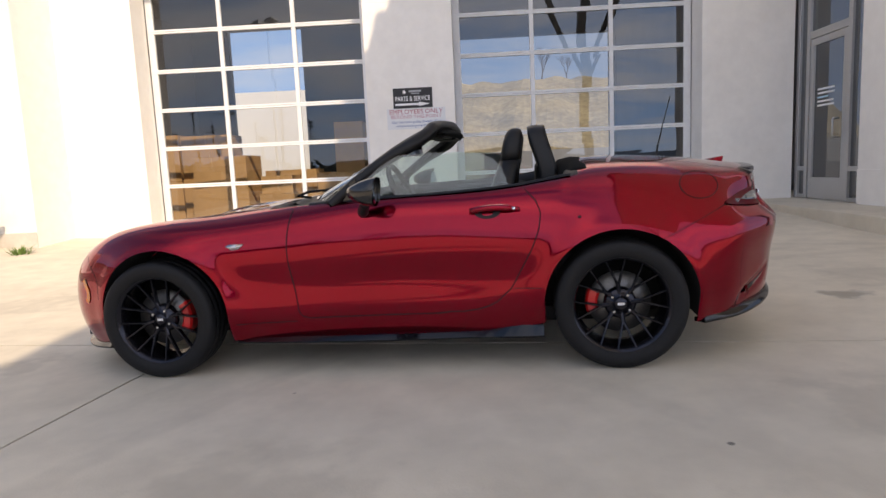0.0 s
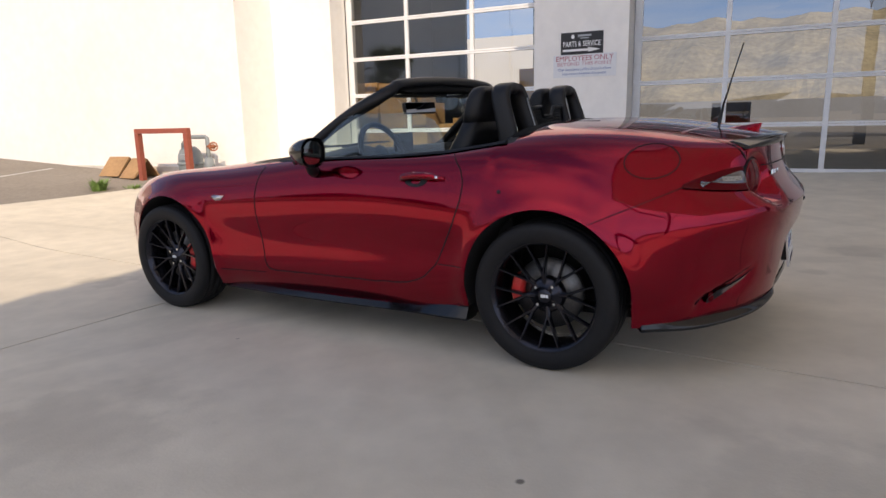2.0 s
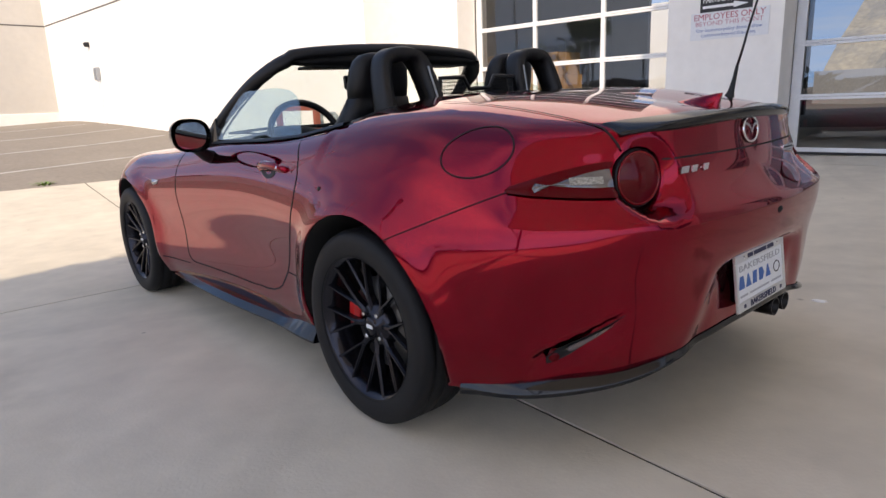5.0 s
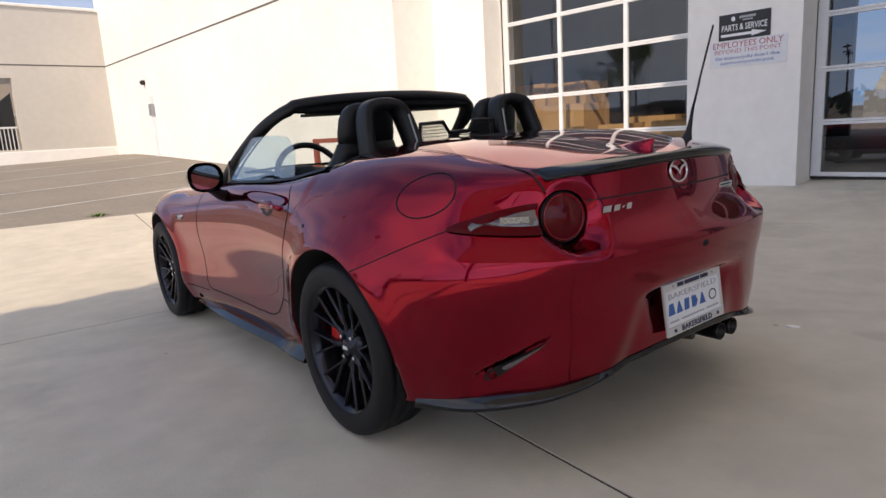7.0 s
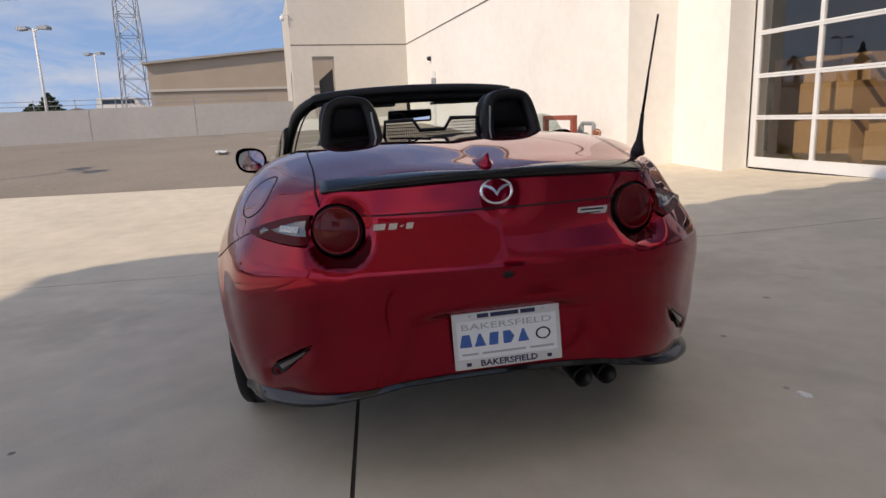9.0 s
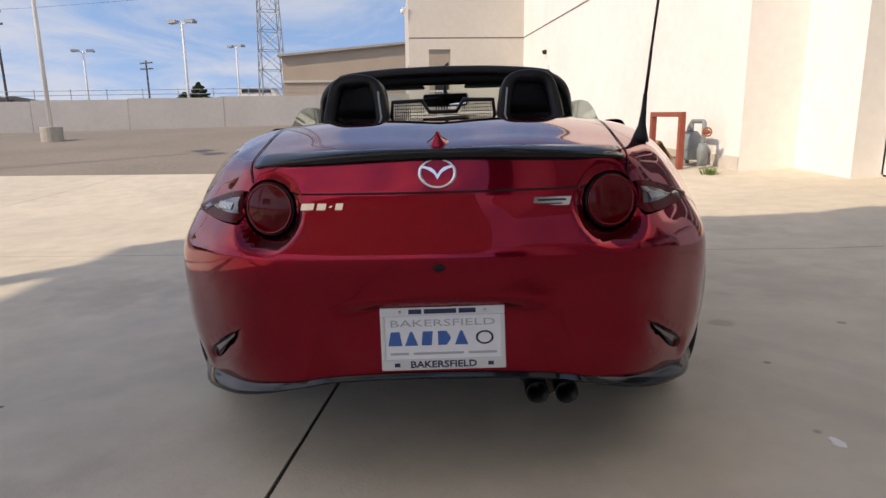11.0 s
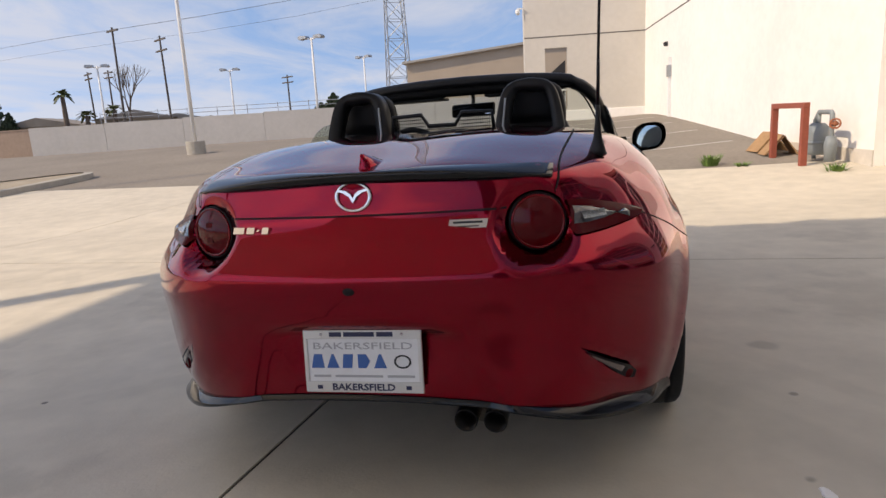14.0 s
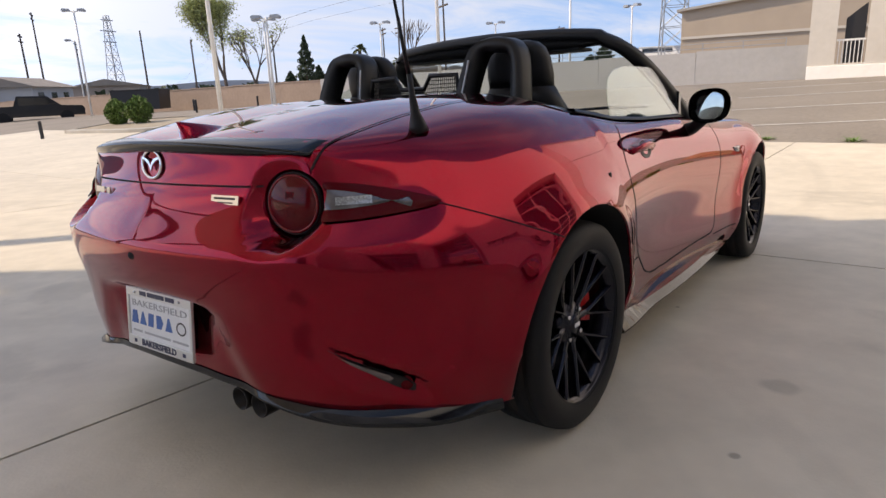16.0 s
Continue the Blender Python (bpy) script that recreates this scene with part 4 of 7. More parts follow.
# arch liners, lips and the dark floor
for ax, az, ar in ARCHES:
    for s in (-1, 1):
        b = bmesh.new()
        ring = []
        for k in range(33):
            a = math.radians(-13 + 206 * k / 32)
            x, z = ax + ar * math.cos(a), az + ar * math.sin(a)
            p, n = on_side(ax + (ar + 0.012) * math.cos(a), az + (ar + 0.012) * math.sin(a), s)
            y = p.y if p is not None else s * 0.80
            ring.append([b.verts.new((x, y - s * d, z + (x - ax) * 0)) for d in (0.002, 0.03, 0.30)])
        for u, v in zip(ring, ring[1:]):
            for k in range(2):
                f = b.faces.new((u[k], v[k], v[k + 1], u[k + 1]))
        part("arch_liner", b, MATT_BLACK, car, smooth=True)
        # inner wall of the wheel well
        b = bmesh.new()
        add_prism(b, [(ax + ar * math.cos(math.radians(a)), az + ar * math.sin(math.radians(a))) for a in range(-14, 195, 13)], s * 0.53, s * 0.545)
        part("wheel_well", b, MATT_BLACK, car)
        # rounded red lip
        pts = []
        for k in range(41):
            a = math.radians(-16 + 212 * k / 40)
            p, n = on_side(ax + (ar + 0.004) * math.cos(a), az + (ar + 0.004) * math.sin(a), s)
            if p is not None and p.z > 0.225:
                pts.append(p - Vector((0, s * 0.0065, 0)))
        b = bmesh.new()
        add_tube(b, pts, 0.005, 6)
        part("arch_lip", b, PAINT, car, smooth=True)
b = bmesh.new()
add_box(b, -1.80, 1.45, -0.52, 0.52, 0.16, 0.20)
add_box(b, -0.78, 0.80, -0.75, 0.75, 0.165, 0.20)
part("floor_pan", b, MATT_BLACK, car)



# ---------- wheels ----------
def lathe(profile, seg=48, close=False):
    """A ring swept round the y axis from (radius, y) pairs."""
    b = bmesh.new()
    rings = [[b.verts.new((r * math.cos(2 * math.pi * k / seg), y, r * math.sin(2 * math.pi * k / seg))) for k in range(seg)] for r, y in profile]
    n = len(rings)
    for i in range(n if close else n - 1):
        u, v = rings[i], rings[(i + 1) % n]
        for k in range(seg):
            b.faces.new((u[k], u[(k + 1) % seg], v[(k + 1) % seg], v[k])).smooth = True
    return b


TYRE_PROFILE = [(0.224, -0.094), (0.240, -0.101), (0.268, -0.104), (0.290, -0.100), (0.301, -0.090), (0.3065, -0.070), (0.3072, -0.058), (0.301, -0.056), (0.301, -0.050), (0.308, -0.048), (0.3085, -0.012), (0.302, -0.010), (0.302, -0.003), (0.3085, -0.001), (0.3085, 0.036), (0.302, 0.038), (0.302, 0.045), (0.308, 0.047), (0.3065, 0.070), (0.301, 0.090), (0.290, 0.100), (0.268, 0.104), (0.240, 0.101), (0.224, 0.094)]
RIM_PROFILE = [(0.229, -0.098), (0.229, -0.090), (0.222, -0.086), (0.214, -0.080), (0.208, -0.06), (0.198, 0.02), (0.205, 0.08), (0.226, 0.095)]


def bar(b, p, q, w, h, w2=None, h2=None):
    """A tapered bar from p to q in the wheel's face; w across, h deep towards the inside."""
    p, q = Vector(p), Vector(q)
    d = (q - p).normalized()
    a = d.cross(Vector((0, 1, 0))).normalized()
    w2, h2 = w2 or w, h2 or h
    vs = []
    for c, ww, hh in ((p, w, h), (q, w2, h2)):
        vs.append([b.verts.new(c + a * ww * k + Vector((0, y, 0))) for k, y in ((-0.5, 0.006), (-0.22, 0), (0.22, 0), (0.5, 0.006), (0.42, hh), (-0.42, hh))])
    for k in range(6):
        b.faces.new((vs[0][k], vs[0][(k + 1) % 6], vs[1][(k + 1) % 6], vs[1][k]))
    b.faces.new(vs[0][::-1])
    b.faces.new(vs[1])


def wheel(x, s, turn, front):
    """One wheel with tyre, rim, spokes, hub, brake disc and caliper; s: side."""
    w = new("wheel")
    w.parent = car
    w["label"] = "black multi-spoke alloy wheel with a low-profile tyre"
    w.matrix_basis = pose(x, s * 0.752, 0.3055, 0, 0, 0 if s < 0 else 180)
    ty = lathe(TYRE_PROFILE, 72)
    for v in ty.verts:
        # slight squash where the tyre stands on the ground
        if v.co.z < -0.300:
            v.co.z = -0.300 - (v.co.z + 0.300) * -0.3
    part("tyre", ty, RUBBER, w, smooth=True)
    part("rim", lathe(RIM_PROFILE, 64), RIM, w, smooth=True)
    b = lathe([(0.0, -0.066), (0.026, -0.066), (0.030, -0.062), (0.030, -0.054), (0.062, -0.050), (0.074, -0.040), (0.076, 0.0)], 32)
    part("hub", b, RIM, w, smooth=True)
    for k in range(8):
        a = 2 * math.pi * k / 8 + turn
        b = bmesh.new()
        at = lambda r, ang, y: (r * math.cos(ang), y, r * math.sin(ang))
        bar(b, at(0.045, a, -0.052), at(0.098, a, -0.060), 0.024, 0.030, 0.020, 0.026)
        for e in (-1, 1):
            a1, a2 = a + e * 0.07, a + e * math.pi / 16 * 1.02
            bar(b, at(0.090, a + e * 0.03, -0.060), at(0.218, a2, -0.086), 0.0125, 0.026, 0.0085, 0.024)
        part("spoke", b, RIM, w)
    for k in range(4):
        a = math.pi / 4 + math.pi / 2 * k + turn
        b = lathe([(0.0, -0.062), (0.006, -0.062), (0.0075, -0.060), (0.0085, -0.046)], 6)
        bmesh.ops.transform(b, matrix=Matrix.Translation((0.050 * math.cos(a), 0, 0.050 * math.sin(a))), verts=b.verts[:])
        part("lug_nut", b, CHROME, w)
    b = bmesh.new()
    for k in range(3):
        add_box(b, -0.015 + 0.011 * k, -0.006 + 0.011 * k, -0.0675, -0.066, -0.006, 0.006)
    part("cap_mark", b, INK_WHITE, w, "pale mark on the centre cap")
    part("brake_disc", lathe([(0.055, -0.012), (0.145, -0.012), (0.147, -0.002), (0.145, 0.010), (0.055, 0.010)], 48), DISC, w, smooth=True)
    part("disc_hat", lathe([(0.0, -0.036), (0.055, -0.036), (0.068, -0.028), (0.072, -0.01)], 32), DISC, w, smooth=True)
    # caliper sits behind the axle in front, ahead of it at the back
    b = bmesh.new()
    side = 1 if front else -1
    side = side if s < 0 else -side
    mid = 0.05 if front else 0.12
    span = [math.radians(v) for v in (range(-30, 31, 10) if front else range(-20, 21, 10))]
    ring = []
    for a in span:
        ang = (0 if side > 0 else math.pi) + a + mid * side
        ring.append([b.verts.new((r * math.cos(ang), y, r * math.sin(ang))) for r, y in ((0.105, -0.030), (0.118, -0.042), (0.150, -0.040), (0.160, -0.028), (0.158, 0.03), (0.105, 0.03))])
    for u, v in zip(ring, ring[1:]):
        for k in range(6):
            b.faces.new((u[k], u[(k + 1) % 6], v[(k + 1) % 6], v[k]))
    b.faces.new(ring[0])
    b.faces.new(ring[-1][::-1])
    part("caliper", b, CALIPER, w, "bright red brake caliper")
    return w


for front, x in ((True, WHEELS_X[0]), (False, WHEELS_X[1])):
    for s in (-1, 1):
        wheel(x, s, 0.25 if front else 0.10, front)



# ---------- lamps, trims and badges ----------
def frame_from(n, up=Vector((0, 0, 1))):
    """A turn whose z axis is n and whose y axis points up."""
    n = Vector(n).normalized()
    a = up.cross(n).normalized()
    b = n.cross(a)
    return Matrix((a, b, n)).transposed().to_4x4()


def dome(radius, rise, rings=5, seg=32, hole=0.0):
    """A shallow dome with its base in the xy plane."""
    b = bmesh.new()
    rows = []
    for i in range(rings + 1):
        t = hole + (1 - hole) * i / rings
        rows.append([b.verts.new((radius * t * math.cos(2 * math.pi * k / seg), radius * t * math.sin(2 * math.pi * k / seg), rise * (1 - t * t))) for k in range(seg)])
    for u, v in zip(rows, rows[1:]):
        for k in range(seg):
            b.faces.new((u[k], u[(k + 1) % seg], v[(k + 1) % seg], v[k])).smooth = True
    bmesh.ops.remove_doubles(b, verts=b.verts[:], dist=1e-5)
    return b


def torus_bm(radius, tube, seg=40, sides=10, flat=1.0):
    b = bmesh.new()
    rings = []
    for i in range(seg):
        a = 2 * math.pi * i / seg
        rings.append([b.verts.new(((radius + tube * math.cos(2 * math.pi * k / sides)) * math.cos(a), (radius + tube * math.cos(2 * math.pi * k / sides)) * math.sin(a), flat * tube * math.sin(2 * math.pi * k / sides))) for k in range(sides)])
    for i in range(seg):
        u, v = rings[i], rings[(i + 1) % seg]
        for k in range(sides):
            b.faces.new((u[k], v[k], v[(k + 1) % sides], u[(k + 1) % sides])).smooth = True
    return b


def moved(b, m):
    bmesh.ops.transform(b, matrix=m, verts=b.verts[:])
    return b


for s in (-1, 1):
    tl = new("tail_lamp")
    tl.parent = car
    tl["label"] = "round red tail lamp with a clear tapering wing lens"
    n = Vector((0.95, s * 0.26, 0.06))
    m = Matrix.Translation(Vector((1.857, s * 0.447, 0.750))) @ frame_from(n) @ Matrix.Diagonal((0.93, 0.93, 0.93, 1.0))
    # painted pocket wall from the bumper's skin in to the lamp
    rim_ = sorted(LAMP_RIMS[s].values(), key=lambda p: math.atan2(p.z - LAMP_C[1], p.y - s * LAMP_C[0]))
    b = bmesh.new()
    ring = []
    for p in rim_:
        q = m.inverted() @ p
        k = 0.0785 / math.hypot(q.x, q.y)
        ring.append((b.verts.new(p), b.verts.new(m @ Vector((q.x * k, q.y * k, min(q.z, 0.0) - 0.004)))))
    for u, v in zip(ring, ring[1:] + ring[:1]):
        b.faces.new((u[0], v[0], v[1], u[1])).smooth = True
    part("lamp_pocket", b, PAINT, tl, "painted hollow round the lamp", True)
    part("lamp_bowl", moved(lathe([(0.004, -0.012), (0.070, -0.012), (0.0730, 0.006), (0.0750, 0.0085), (0.0780, 0.003), (0.0795, -0.03)], 48), m @ pose(0, 0, 0, 90)), LAMP_BLACK, tl, smooth=True)
    part("red_ring", moved(torus_bm(0.0690, 0.0034, 48, 10, 0.9), m @ Matrix.Translation((0, 0, 0.009))), LENS_RED_IN, tl, smooth=True)
    part("red_lens", moved(dome(0.069, 0.014, 6, 40), m @ Matrix.Translation((0, 0, 0.009))), LENS_RED, tl, smooth=True)
    b = bmesh.new()
    add_box(b, -0.012, 0.012, -0.030, 0.030, 0.0205, 0.0222, 0.0008, m=m)
    part("lamp_core", b, LENS_DARK, tl, "dark core of the lamp")
    # wing lens, from the bowl to the tip on the flank
    for name, lo, hi, lift, material, lab in (("wing_surround", -0.004, 1.0, 0.006, LENS_DARK, "dark red rim of the wing lens"), ("wing_lens", 0.0, 1.0, 0.0105, LENS_SMOKE, "clear silvered wing lens")):
        b = bmesh.new()
        inner = name == "wing_lens"
        cols = []
        nn = 30
        for i in range(nn + 1):
            t = i / nn
            a = math.radians(34.5 + (62.5 - 34.5) * t)
            if inner:
                a = math.radians(35.5 + (55.5 - 35.5) * t)
            zt = 0.797 - 0.052 * t ** 1.5
            zb = 0.712 + 0.022 * t ** 1.8
            if inner:
                zt, zb = zt - 0.018, zb + 0.022 - 0.004 * t
            if t == 1.0:
                zt = zb = (zt + zb) / 2
            col = []
            for k in range(7):
                z = zb + (zt - zb) * k / 6
                p, q = round_tail(a, z, s)
                col.append(b.verts.new(p + q * (lift + 0.004 * math.sin(math.pi * k / 6))))
            cols.append(col)
        for u, v in zip(cols, cols[1:]):
            for k in range(6):
                b.faces.new((u[k], v[k], v[k + 1], u[k + 1])).smooth = True
        part(name, b, material, tl, lab, True)
    b = bmesh.new()
    cols = []
    for i in range(7):
        a = math.radians(37.5 + 8.5 * i / 6)
        cols.append([b.verts.new(p + q * 0.0165) for p, q in (round_tail(a, 0.741 + 0.018 * k / 3, s) for k in range(4))])
    for u, v in zip(cols, cols[1:]):
        for k in range(3):
            b.faces.new((u[k], v[k], v[k + 1], u[k + 1])).smooth = True
    part("lamp_block", b, LAMP_CLEAR, tl, "clear silvered reversing lamp")
    # dark slot and slim reflector under the scoop's upper edge
    def plain_skin(y, z):
        """The bumper's surface at y, z as it would run without the scoop."""
        zt = scoop_z(y)
        u, v = on_tail(s * y, zt + 0.030)[0], on_tail(s * y, zt - 0.100)[0]
        k = (zt + 0.030 - z) / 0.130
        return u + (v - u) * k

    b = bmesh.new()
    cols = []
    for i in range(33):
        t = i / 32
        y = 0.552 + 0.132 * t
        zt = scoop_z(y) + 0.006 - 0.010 * smooth01((t - 0.85) / 0.15)
        hgt = 0.002 + 0.040 * smooth01(t / 0.85) * math.sqrt(max(0.0, 1 - max(0.0, (t - 0.82) / 0.18) ** 2))
        deep = 0.006 * smooth01(t / 0.5) * smooth01((1 - t) / 0.10)
        cols.append([b.verts.new(plain_skin(y, zt - hgt * f) + Vector((0.005 - deep * g, s * 0.002 - s * 0.4 * deep * g, 0))) for f, g in ((-0.04, 0.0), (0.05, 0.25), (0.35, 0.8), (0.75, 0.95), (1.0, 0.85))])
    for u, v in zip(cols, cols[1:]):
        for k in range(4):
            b.faces.new((u[k], v[k], v[k + 1], u[k + 1])).smooth = True
    sc = part("bumper_scoop", b, SATIN_BLACK, car, "dark slot with a slim reflector in the bumper corner", True)
    b = bmesh.new()
    row = []
    for i in range(15):
        t = i / 14
        y = 0.560 + 0.092 * t
        z = scoop_z(y) - 0.001
        hw = 0.0085 * t ** 0.8 * smooth01((1.04 - t) / 0.12) + 0.0008
        p = plain_skin(y, z)
        row.append((b.verts.new(p + Vector((0.0065, s * 0.003, 0))), b.verts.new(p + Vector((0.003, s * 0.001, -2 * hw)))))
    for u, v in zip(row, row[1:]):
        b.faces.new((u[0], v[0], v[1], u[1]))
    part("reflector", b, REFLECT_DIM, sc, "slim silvered reflector")
    p = plain_skin(0.666, scoop_z(0.666) - 0.016) - Vector((0.003, s * 0.002, 0))
    part("fog_lens", moved(dome(0.018, 0.008), Matrix.Translation(p) @ frame_from((0.85, s * 0.5, 0.05))), LENS_DARK, sc, "dark red round lens", True)

# boot spoiler
b = bmesh.new()
cols = []
for i in range(41):
    y = -0.487 + 0.974 * i / 40
    t = abs(y) / 0.487
    xe = 1.948 - 0.108 * t ** 2.4
    ze = 0.898 - 0.033 * t ** 2.2
    zb = on_top(xe - 0.060, y)[0].z
    thick = 0.021 * (1 - t ** 4) + 0.007
    sec = [(xe - 0.062, zb + 0.001), (xe - 0.030, zb + 0.003 + (ze - zb) * 0.55), (xe - 0.005, ze), (xe, ze - 0.003), (xe + 0.001, ze - 0.009), (xe - 0.004, ze - thick), (xe - 0.045, ze - thick - 0.004)]
    cols.append([b.verts.new((x, y, z)) for x, z in sec])
for u, v in zip(cols, cols[1:]):
    for k in range(6):
        b.faces.new((u[k], u[k + 1], v[k + 1], v[k])).smooth = True
b.faces.new(cols[0])
b.faces.new(cols[-1][::-1])
part("boot_spoiler", b, SPOILER_BLACK, car, "gloss black lip spoiler on the boot edge", True)

# shark fin on the boot
b = bmesh.new()
cols = []
for i in range(13):
    t = i / 12
    x = 1.710 + 0.132 * t
    h = 0.043 * t ** 0.95 + 0.003
    if t > 0.92:
        h *= 0.97
    w = 0.034 * math.sin(math.pi * min(1, 0.12 + t * 0.78)) + 0.004
    z0 = on_top(x, 0.0)[0].z - 0.004
    lean = 0.012 * t
    cols.append([b.verts.new((x + lean * f * f, y * w, z0 + h * f)) for y, f in ((-1, 0), (-0.72, 0.3), (-0.42, 0.62), (-0.2, 0.92), (0, 1), (0.2, 0.92), (0.42, 0.62), (0.72, 0.3), (1, 0))])
for u, v in zip(cols, cols[1:]):
    for k in range(8):
        b.faces.new((u[k], u[k + 1], v[k + 1], v[k])).smooth = True
b.faces.new(cols[-1])
b.faces.new(cols[0][::-1])
part("fin_aerial", b, PAINT, car, "red shark-fin aerial on the boot lid", True)

# whip aerial on the right rear wing
p0 = on_top(1.585, 0.600)[0]
ae = new("whip_aerial")
ae.parent = car
ae["label"] = "black whip aerial on the right rear wing"
b = bmesh.new()
add_tube(b, [p0 + Vector((0, 0, -0.005)), p0 + Vector((0.004, 0, 0.012)), p0 + Vector((0.012, 0.001, 0.04)), p0 + Vector((0.022, 0.002, 0.085)), p0 + Vector((0.030, 0.003, 0.13))], [0.026, 0.021, 0.012, 0.0075, 0.006], 12)
part("aerial_base", b, SATIN_BLACK, ae, smooth=True)
b = bmesh.new()
add_tube(b, [p0 + Vector((0.030, 0.003, 0.128)), p0 + Vector((0.050, 0.005, 0.20)), p0 + Vector((0.062, 0.006, 0.25))], [0.0052, 0.0046, 0.0042], 8)
pts = []
rad = []
for k in range(64):
    t = k / 63
    pts.append(p0 + Vector((0.062 + 0.052 * t, 0.006 + 0.006 * t, 0.25 + 0.185 * t)))
    rad.append(0.0034 + (0.0008 if k % 2 else 0.0))
add_tube(b, pts, rad, 6)
part("aerial_mast", b, SATIN_BLACK, ae, smooth=True)

# emblem, model script, small maker's plate, boot button
em = on_tail(0.0, 0.838)[0]
m = Matrix.Translation((em.x + 0.005, 0, 0.838)) @ frame_from((1, 0, 0.10))
b = torus_bm(0.044, 0.0052, 40, 8, 0.7)
bmesh.ops.transform(b, matrix=Matrix.Diagonal((1.0, 0.80, 1.0, 1.0)), verts=b.verts[:])
badge = part("emblem", moved(b, m), CHROME, car, "chrome oval emblem with a winged bar", True)
b = bmesh.new()
for s in (-1, 1):
    add_prism(b, [(s * 0.0, -0.016), (s * 0.010, 0.000), (s * 0.026, 0.010), (s * 0.042, 0.014), (s * 0.036, 0.019), (s * 0.016, 0.014), (s * 0.006, 0.006), (0, -0.004)], 0.0, 0.004, "z")
part("emblem_wing", moved(b, m), CHROME, badge)
b = bmesh.new()
yy = -0.352
for wdt in (0.038, 0.028, 0.012, 0.024):
    p = on_tail(yy + wdt / 2, 0.760)[0]
    hgt = 0.0025 if wdt < 0.02 else 0.0085
    add_prism(b, [(-wdt / 2, -hgt), (wdt / 2 - 0.005, -hgt), (wdt / 2, hgt), (-wdt / 2 + 0.005, hgt)], 0.0, 0.0035, "z")
    bmesh.ops.transform(b, matrix=Matrix.Translation((p.x + 0.003, yy + wdt / 2, 0.760)) @ frame_from((1, -0.08, 0.0)), verts=b.verts[-8:])
    yy += wdt + 0.004
part("model_script", b, CHROME, car, "chrome model script drawn as plain bars")
p = on_tail(0.285, 0.762)[0]
b = bmesh.new()
add_prism(b, [(-0.050, -0.011), (0.044, -0.011), (0.050, 0.011), (-0.044, 0.011)], 0, 0.003, "z")
mk = part("maker_plate", moved(b, Matrix.Translation((p.x + 0.002, 0.285, 0.760)) @ frame_from((1, 0.08, 0))), CHROME, car, "small silver maker's plate")
b = bmesh.new()
add_box(b, -0.036, 0.036, 0.001, 0.006, 0.003, 0.0036)
add_box(b, -0.026, 0.026, -0.008, -0.005, 0.003, 0.0036)
part("plate_bars", moved(b, Matrix.Translation((p.x + 0.002, 0.285, 0.760)) @ frame_from((1, 0.08, 0))), INK_BLACK, mk)
p = on_tail(0.0, 0.615)[0]
b = dome(0.017, 0.006)
bmesh.ops.transform(b, matrix=Matrix.Diagonal((1, 0.65, 1, 1)), verts=b.verts[:])
part("boot_button", moved(b, Matrix.Translation((p.x - 0.001, 0, 0.617)) @ frame_from((1, 0, 0))), MATT_BLACK, car, smooth=True)

# number plate with the dealer's frame
pl = new("number_plate")
pl.parent = car
pl["label"] = "white dealer plate in a silver frame with blue and navy print"
PX = 1.981
pl.matrix_basis = Matrix.Translation((PX, 0.003, 0.424)) @ frame_from((1, 0, 0.10)) @ pose(0, 0, 0, 0, 0, 0.6)
part("plate", box_bm(-0.150, 0.150, -0.072, 0.072, -0.002, 0.001), PLATE_WHITE, pl)
part("plate_bracket", box_bm(-0.12, 0.12, -0.06, 0.06, -0.05, -0.004, 0.004), SATIN_BLACK, pl)
for nm, q in (("frame_bar", (-0.158, 0.158, 0.058, 0.081)), ("frame_bar", (-0.158, 0.158, -0.081, -0.053)), ("frame_side", (-0.158, -0.147, -0.053, 0.058)), ("frame_side", (0.147, 0.158, -0.053, 0.058))):
    part(nm, box_bm(*q, -0.004, 0.005, 0.002), PLATE_FRAME, pl)


def text_mesh(body, size, align="CENTER", depth=0.0006, bold=0.0, stretch=1.0):
    cu = bpy.data.curves.new("letters", "FONT")
    cu.body, cu.size, cu.align_x, cu.align_y = body, size, align, "CENTER"
    cu.extrude, cu.offset = depth, bold
    cu.resolution_u = 2
    ob = bpy.data.objects.new("letters", cu)
    scene.collection.objects.link(ob)
    bpy.context.view_layer.update()
    me = bpy.data.meshes.new_from_object(ob.evaluated_get(bpy.context.evaluated_depsgraph_get()))
    bpy.data.objects.remove(ob)
    bpy.data.curves.remove(cu)
    b = bmesh.new()
    b.from_mesh(me)
    bpy.data.meshes.remove(me)
    bmesh.ops.transform(b, matrix=Matrix.Diagonal((stretch, 1, 1, 1)), verts=b.verts[:])
    return b


def width_of(b):
    xs = [v.co.x for v in b.verts]
    return max(xs) - min(xs)


def fit_text(body, size, width, bold=0.0):
    b = text_mesh(body, size, bold=bold)
    k = width / width_of(b)
    bmesh.ops.transform(b, matrix=Matrix.Diagonal((k, 1, 1, 1)), verts=b.verts[:])
    return b


